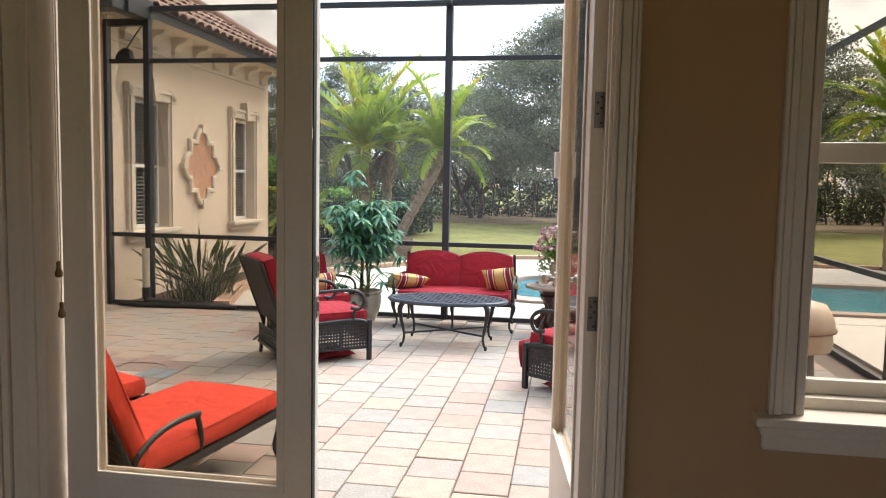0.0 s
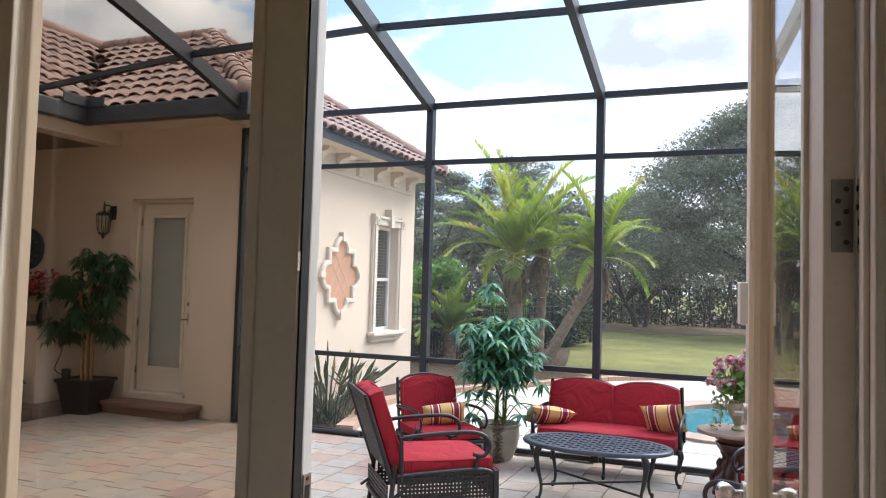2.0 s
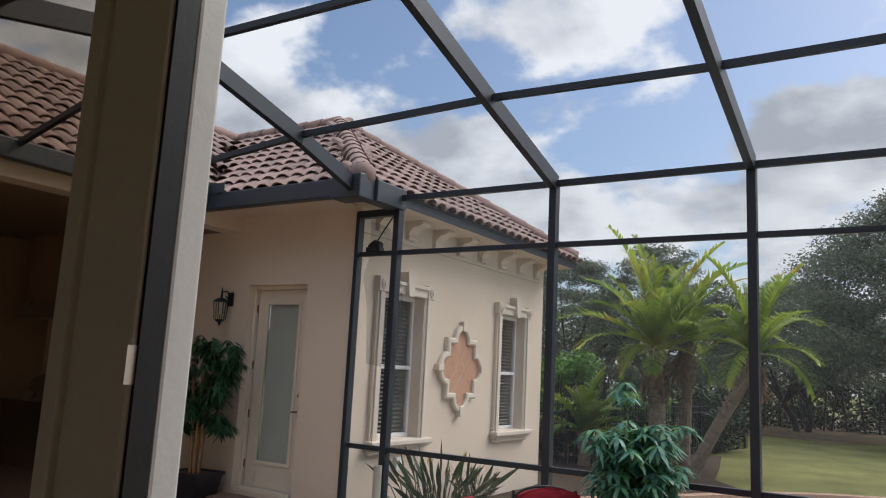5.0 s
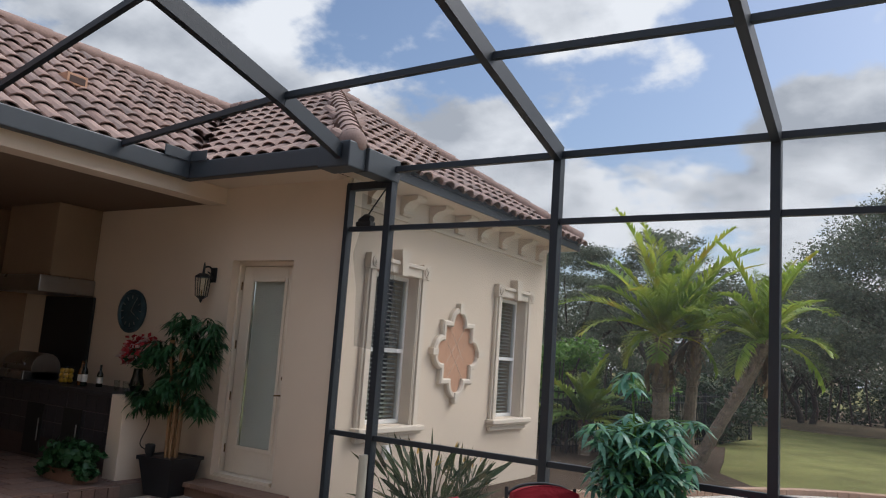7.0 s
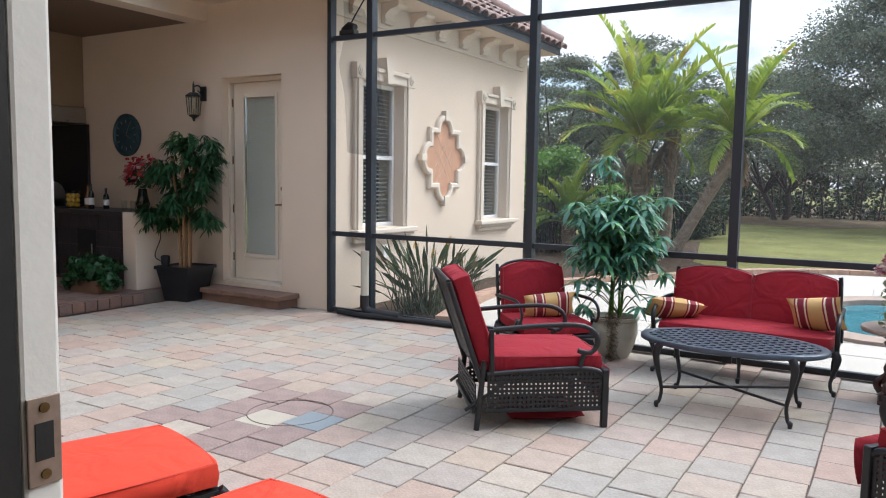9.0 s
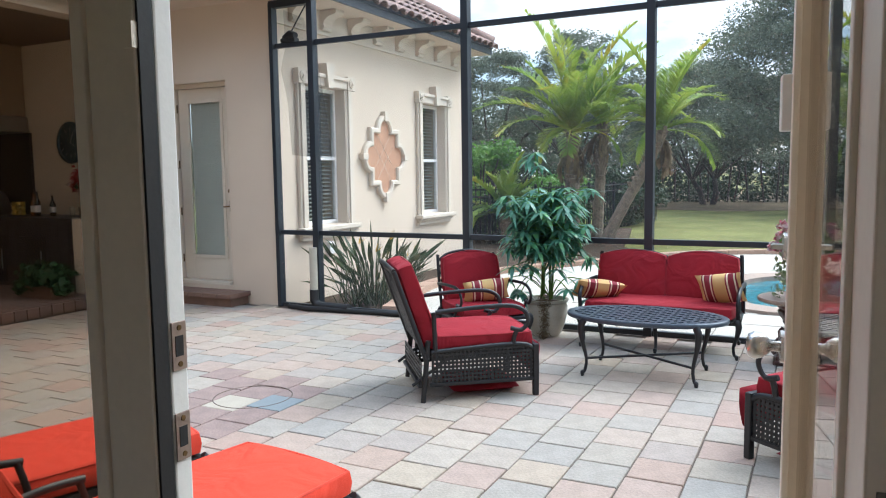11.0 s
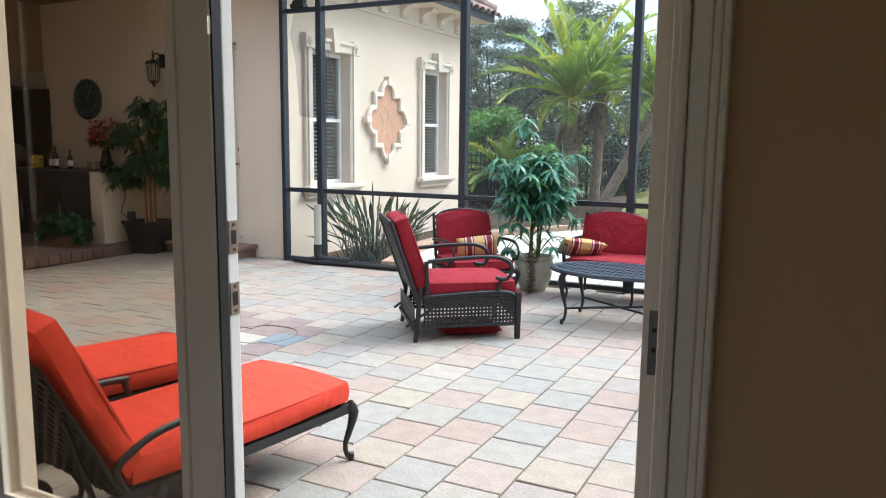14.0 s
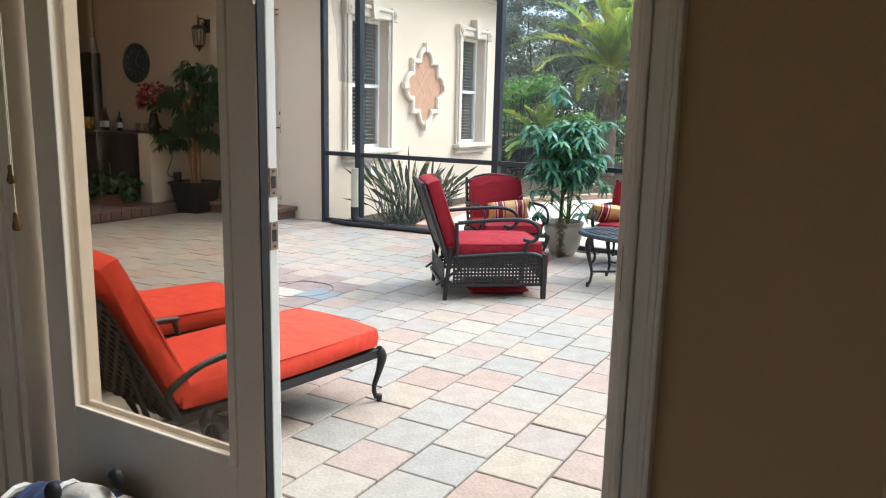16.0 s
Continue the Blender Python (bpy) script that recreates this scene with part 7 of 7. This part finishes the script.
# ---------------------------------------------------------------- seen through the window, and in the room
def covered_bowl():
    b = thing("covered_fire_bowl", "round patio fire bowl under a beige fitted cover", "fire bowl")
    part("pedestal", one(lathe, [(0.26, 0), (0.27, 0.02), (0.24, 0.06), (0.22, 0.3), (0.30, 0.42)], 28), material("grey_pedestal", (0.16, 0.14, 0.13), 0.7), b, smooth=True)
    prof = [(0.34, 0.33), (0.355, 0.38), (0.35, 0.46), (0.365, 0.50), (0.36, 0.56), (0.345, 0.60), (0.30, 0.68), (0.12, 0.73), (0.02, 0.735)]
    part("cover", one(lathe, prof, 48, (0, 0, 0), 12, 0.012), COVER, b, "beige vinyl cover", smooth=True)
    part("drawcord", one(tube, [(0.37 * math.cos(a), 0.37 * math.sin(a), 0.49) for a in np.linspace(0, 2 * math.pi, 33)], 0.012, 6), material("brown_cord", (0.2, 0.12, 0.08), 0.8), b)
    return place(b, 2.30, 3.66)


covered_bowl()
setting("gravel_strip", boxes((3.20, 3.45, 2.0, 6.0, -0.2, -0.02)), SOIL, "narrow gravel strip outside the screen", "gravel")


def pull_cords():
    for x, z in ((-1.092, 1.235), (-1.084, 1.10)):
        p = thing("blind_cord", "beige blind pull cord with a small brown wooden tassel", "pull cord", "blind cords beside the door")
        part("cord", one(tube, [(x, -0.445, 2.88), (x, -0.445, z + 0.05)], 0.0022, 5), CREAM, p)
        part("tassel", one(lathe, [(0.004, 0.05), (0.008, 0.045), (0.007, 0.03), (0.013, 0.01), (0.012, 0.0), (0.006, -0.004)], 12, (x, -0.445, z)), BRASS, p, "dark wooden tassel", smooth=True)
        part("cleat", boxes((x - 0.01, x + 0.01, -0.448, -0.427, 2.865, 2.90)), BRASS, p)


pull_cords()


def plush_toy():
    t = thing("plush_toy", "navy striped and white spotted plush toy on the room floor", "toy")
    part("body", one(cushion, 0.36, 0.26, 0.26, Matrix.Translation((0, 0, 0.13)), 0.7, 12), PLUSHBLUE, t, smooth=True)
    for k in range(7):
        x = -0.14 + k * 0.045
        part("stripe", one(tube, [(x, 0.125 * math.cos(a), 0.135 + 0.128 * math.sin(a) * (1 - abs(x) * 1.3)) for a in np.linspace(0.15, 2.99, 9)], 0.008, 5), PLUSHWHITE if k % 3 == 0 else PLUSHBLUE, t)
    part("muzzle", one(cushion, 0.12, 0.10, 0.08, Matrix.Translation((0.09, -0.06, 0.255)), 0.7, 8), PLUSHWHITE, t, "white fleece patch", smooth=True)
    for q in ((0.04, -0.10, 0.29), (0.14, -0.11, 0.255), (0.15, -0.02, 0.30)):
        bm = bmesh.new()
        bmesh.ops.create_uvsphere(bm, u_segments=10, v_segments=8, radius=0.02, matrix=Matrix.Translation(q))
        part("spot", bm, BLACK, t, "black felt spot", smooth=True)
    place(t, -0.84, -0.515, 0.02, 18)
    t.scale = (1.2, 1.0, 1.46)


plush_toy()


# ---------------------------------------------------------------- pieces of roof and paving
def tile_roofs():
    pitch, ze = 0.645, 3.70
    base = tile_mesh()
    me = bpy.data.meshes.new("tile")
    base.to_mesh(me)
    me.materials.append(ROOFTILE)
    bverts = np.array([v.co for v in me.vertices])
    bfaces = [tuple(p.vertices) for p in me.polygons]
    base.free()
    slopes = {"front": lambda s, d, r: s > -d + 0.05 and s < r["length"] - d - 0.02,
              "side": lambda s, d, r: s > d + 0.02 and s < r["length"] - d,
              "lanai": lambda s, d, r: s > 0 and s < r["length"] + d - 0.05}
    slant = math.hypot(1, pitch)
    k = 0
    budget = {"front": 90, "side": 110, "lanai": 100}
    for name, test in slopes.items():
        r = ROOF[name]
        roof = thing("roof_" + name, "weathered brown-pink clay barrel tile roof slope", "roof", kind="structure")
        rest_v, rest_f = [], []
        rows = int(r["depth"] * slant / 0.355) + 1
        cols = int((r["length"] + 2 * r["depth"]) / 0.235) + 2
        al, ri = Vector((*r["along"], 0)), Vector((*r["rise"], 0))
        up = (ri + Vector((0, 0, pitch))).normalized()
        nrm = al.cross(up).normalized()
        if nrm.z < 0:
            nrm = -nrm
        xax = up.cross(nrm)
        left = budget[name]
        for j in range(rows):
            d = j * 0.355 / slant
            for i in range(-int(r["depth"] / 0.235) - 1, cols):
                s = i * 0.235 + 0.06
                if not test(s, d, r):
                    continue
                jit = random.uniform(-0.008, 0.008)
                o = Vector((*r["o"], ze)) + al * (s + jit) + ri * (d - 0.05) + Vector((0, 0, pitch * (d - 0.05))) + nrm * (0.012 + random.uniform(0, 0.008))
                m = Matrix((xax.to_4d(), up.to_4d(), nrm.to_4d(), (0, 0, 0, 1))).transposed()
                m = Matrix.Translation(o) @ m.to_3x3().to_4x4() @ Euler((0, 0, random.uniform(-0.015, 0.015))).to_matrix().to_4x4()
                near = (name == "lanai" and 1.5 < s + r["o"][1] < 6.5 and j < 5) or (name != "lanai" and j < 6)
                if left > 0 and near:
                    ob = new("tile", me)
                    ob.parent = roof
                    ob.matrix_basis = m
                    left -= 1
                else:
                    mm = np.array(m)
                    n0 = len(rest_v)
                    rest_v += [tuple(q) for q in (bverts @ mm[:3, :3].T + mm[:3, 3])]
                    rest_f += [tuple(q + n0 for q in f) for f in bfaces]
        rm = bpy.data.meshes.new("more_tiles")
        rm.from_pydata(rest_v, [], rest_f)
        rm.materials.append(ROOFTILEFAR)
        ob = new("more_tiles", rm)
        ob.parent = roof
        tagged(ob, kind="stuff")


tile_roofs()


def pavers():
    P, gap = 0.2855, 0.0085
    bm = bmesh.new()
    box(bm, -(P - gap) / 2, (P - gap) / 2, -(P - gap) / 2, (P - gap) / 2, -0.05, 0.0)
    bmesh.ops.bevel(bm, geom=[e for e in bm.edges if e.verts[0].co.z > -0.01 and e.verts[1].co.z > -0.01], offset=0.004, segments=1, affect="EDGES")
    me = bpy.data.meshes.new("paver")
    bm.to_mesh(me)
    me.materials.append(PAVER)
    bverts = np.array([v.co for v in me.vertices])
    bfaces = [tuple(p.vertices) for p in me.polygons]
    bm.free()
    rest_v, rest_f = [], []
    left = 300
    for i in range(-25, 12):
        x = 0.02 + P * (i + 0.5)
        if not -7.14 < x - P / 2 or x + P / 2 > 3.15:
            continue
        off = 0.1695 if i % 2 == 0 else 0.0465
        for j in range(-2, 21):
            y = off + P * (j + 0.5)
            if y - P / 2 < -0.16 or y + P / 2 > 6.06:
                continue
            z, rx, ry = random.uniform(-0.0018, 0.0018), random.gauss(0, 0.18), random.gauss(0, 0.18)
            m = pose(x + random.uniform(-0.002, 0.002), y + random.uniform(-0.002, 0.002), z, rx, ry, random.choice((0, 90, 180, 270)) + random.gauss(0, 0.3))
            d = math.hypot(x + 2.95, y - 2.85)
            if d < 0.50 or (d < 0.80 and x + y < 0.25 and random.random() < 0.55):
                # pavers relaid round a buried lid
                kind = PAVERSLATE if abs(x + 2.80) < P / 2 and abs(y - 2.90) < P / 2 else PAVERSAND if abs(x + 3.02) < P / 2 and abs(y - 2.66) < P / 2 else PAVERRUST
                mk = bpy.data.meshes.get("paver_" + kind.name)
                if mk is None:
                    mk = me.copy()
                    mk.name = "paver_" + kind.name
                    mk.materials[0] = kind
                ob = new("paver", mk)
                ob.parent = PATIO
                ob.matrix_basis = m
                left -= 1
            elif left > 0 and -3.2 < x < 0.9 and y < 4.6:
                ob = new("paver", me)
                ob.parent = PATIO
                ob.matrix_basis = m
                left -= 1
            else:
                mm = np.array(m)
                n0 = len(rest_v)
                rest_v += [tuple(q) for q in (bverts @ mm[:3, :3].T + mm[:3, 3])]
                rest_f += [tuple(q + n0 for q in f) for f in bfaces]
    ringpts = [(-2.93 + 0.27 * math.cos(a), 2.93 + 0.27 * math.sin(a), 0.0005) for a in np.linspace(0, 2 * math.pi, 37)]
    part("lid_joint", one(tube, ringpts, 0.004, 5), JOINT, PATIO)
    # raised kitchen floor: border course and field
    kit_v, kit_f = [], []
    for i in range(14):
        for j in range(21):
            x, y = -7.38 - P * i, -0.02 + P * (j + 0.5) + (0.14 if i % 2 else 0)
            if y + P / 2 > 5.99:
                continue
            mm = np.array(pose(x, y, 0.125 + random.uniform(-0.002, 0.002), 0, 0, random.choice((0, 90))))
            n0 = len(kit_v)
            kit_v += [tuple(q) for q in (bverts @ mm[:3, :3].T + mm[:3, 3])]
            kit_f += [tuple(q + n0 for q in f) for f in bfaces]
    for j in range(40):
        y = -0.07 + j * 0.15
        if y > 5.1:
            continue
        mm = np.array(pose(-7.19, y, 0.055, 0, 90, 0) @ Matrix.Diagonal((0.40, 0.50, 1.2, 1)))
        n0 = len(kit_v)
        kit_v += [tuple(q) for q in (bverts @ mm[:3, :3].T + mm[:3, 3])]
        kit_f += [tuple(q + n0 for q in f) for f in bfaces]
    km = bpy.data.meshes.new("kitchen_pavers")
    km.from_pydata(kit_v, [], kit_f)
    km.materials.append(KITCHENPAVER)
    ob = new("kitchen_pavers", km)
    ob.parent = lanai_floor
    tagged(ob, kind="stuff")
    rm = bpy.data.meshes.new("more_pavers")
    rm.from_pydata(rest_v, [], rest_f)
    rm.materials.append(PAVERFAR)
    ob = new("more_pavers", rm)
    ob.parent = PATIO
    tagged(ob, kind="stuff")


pavers()
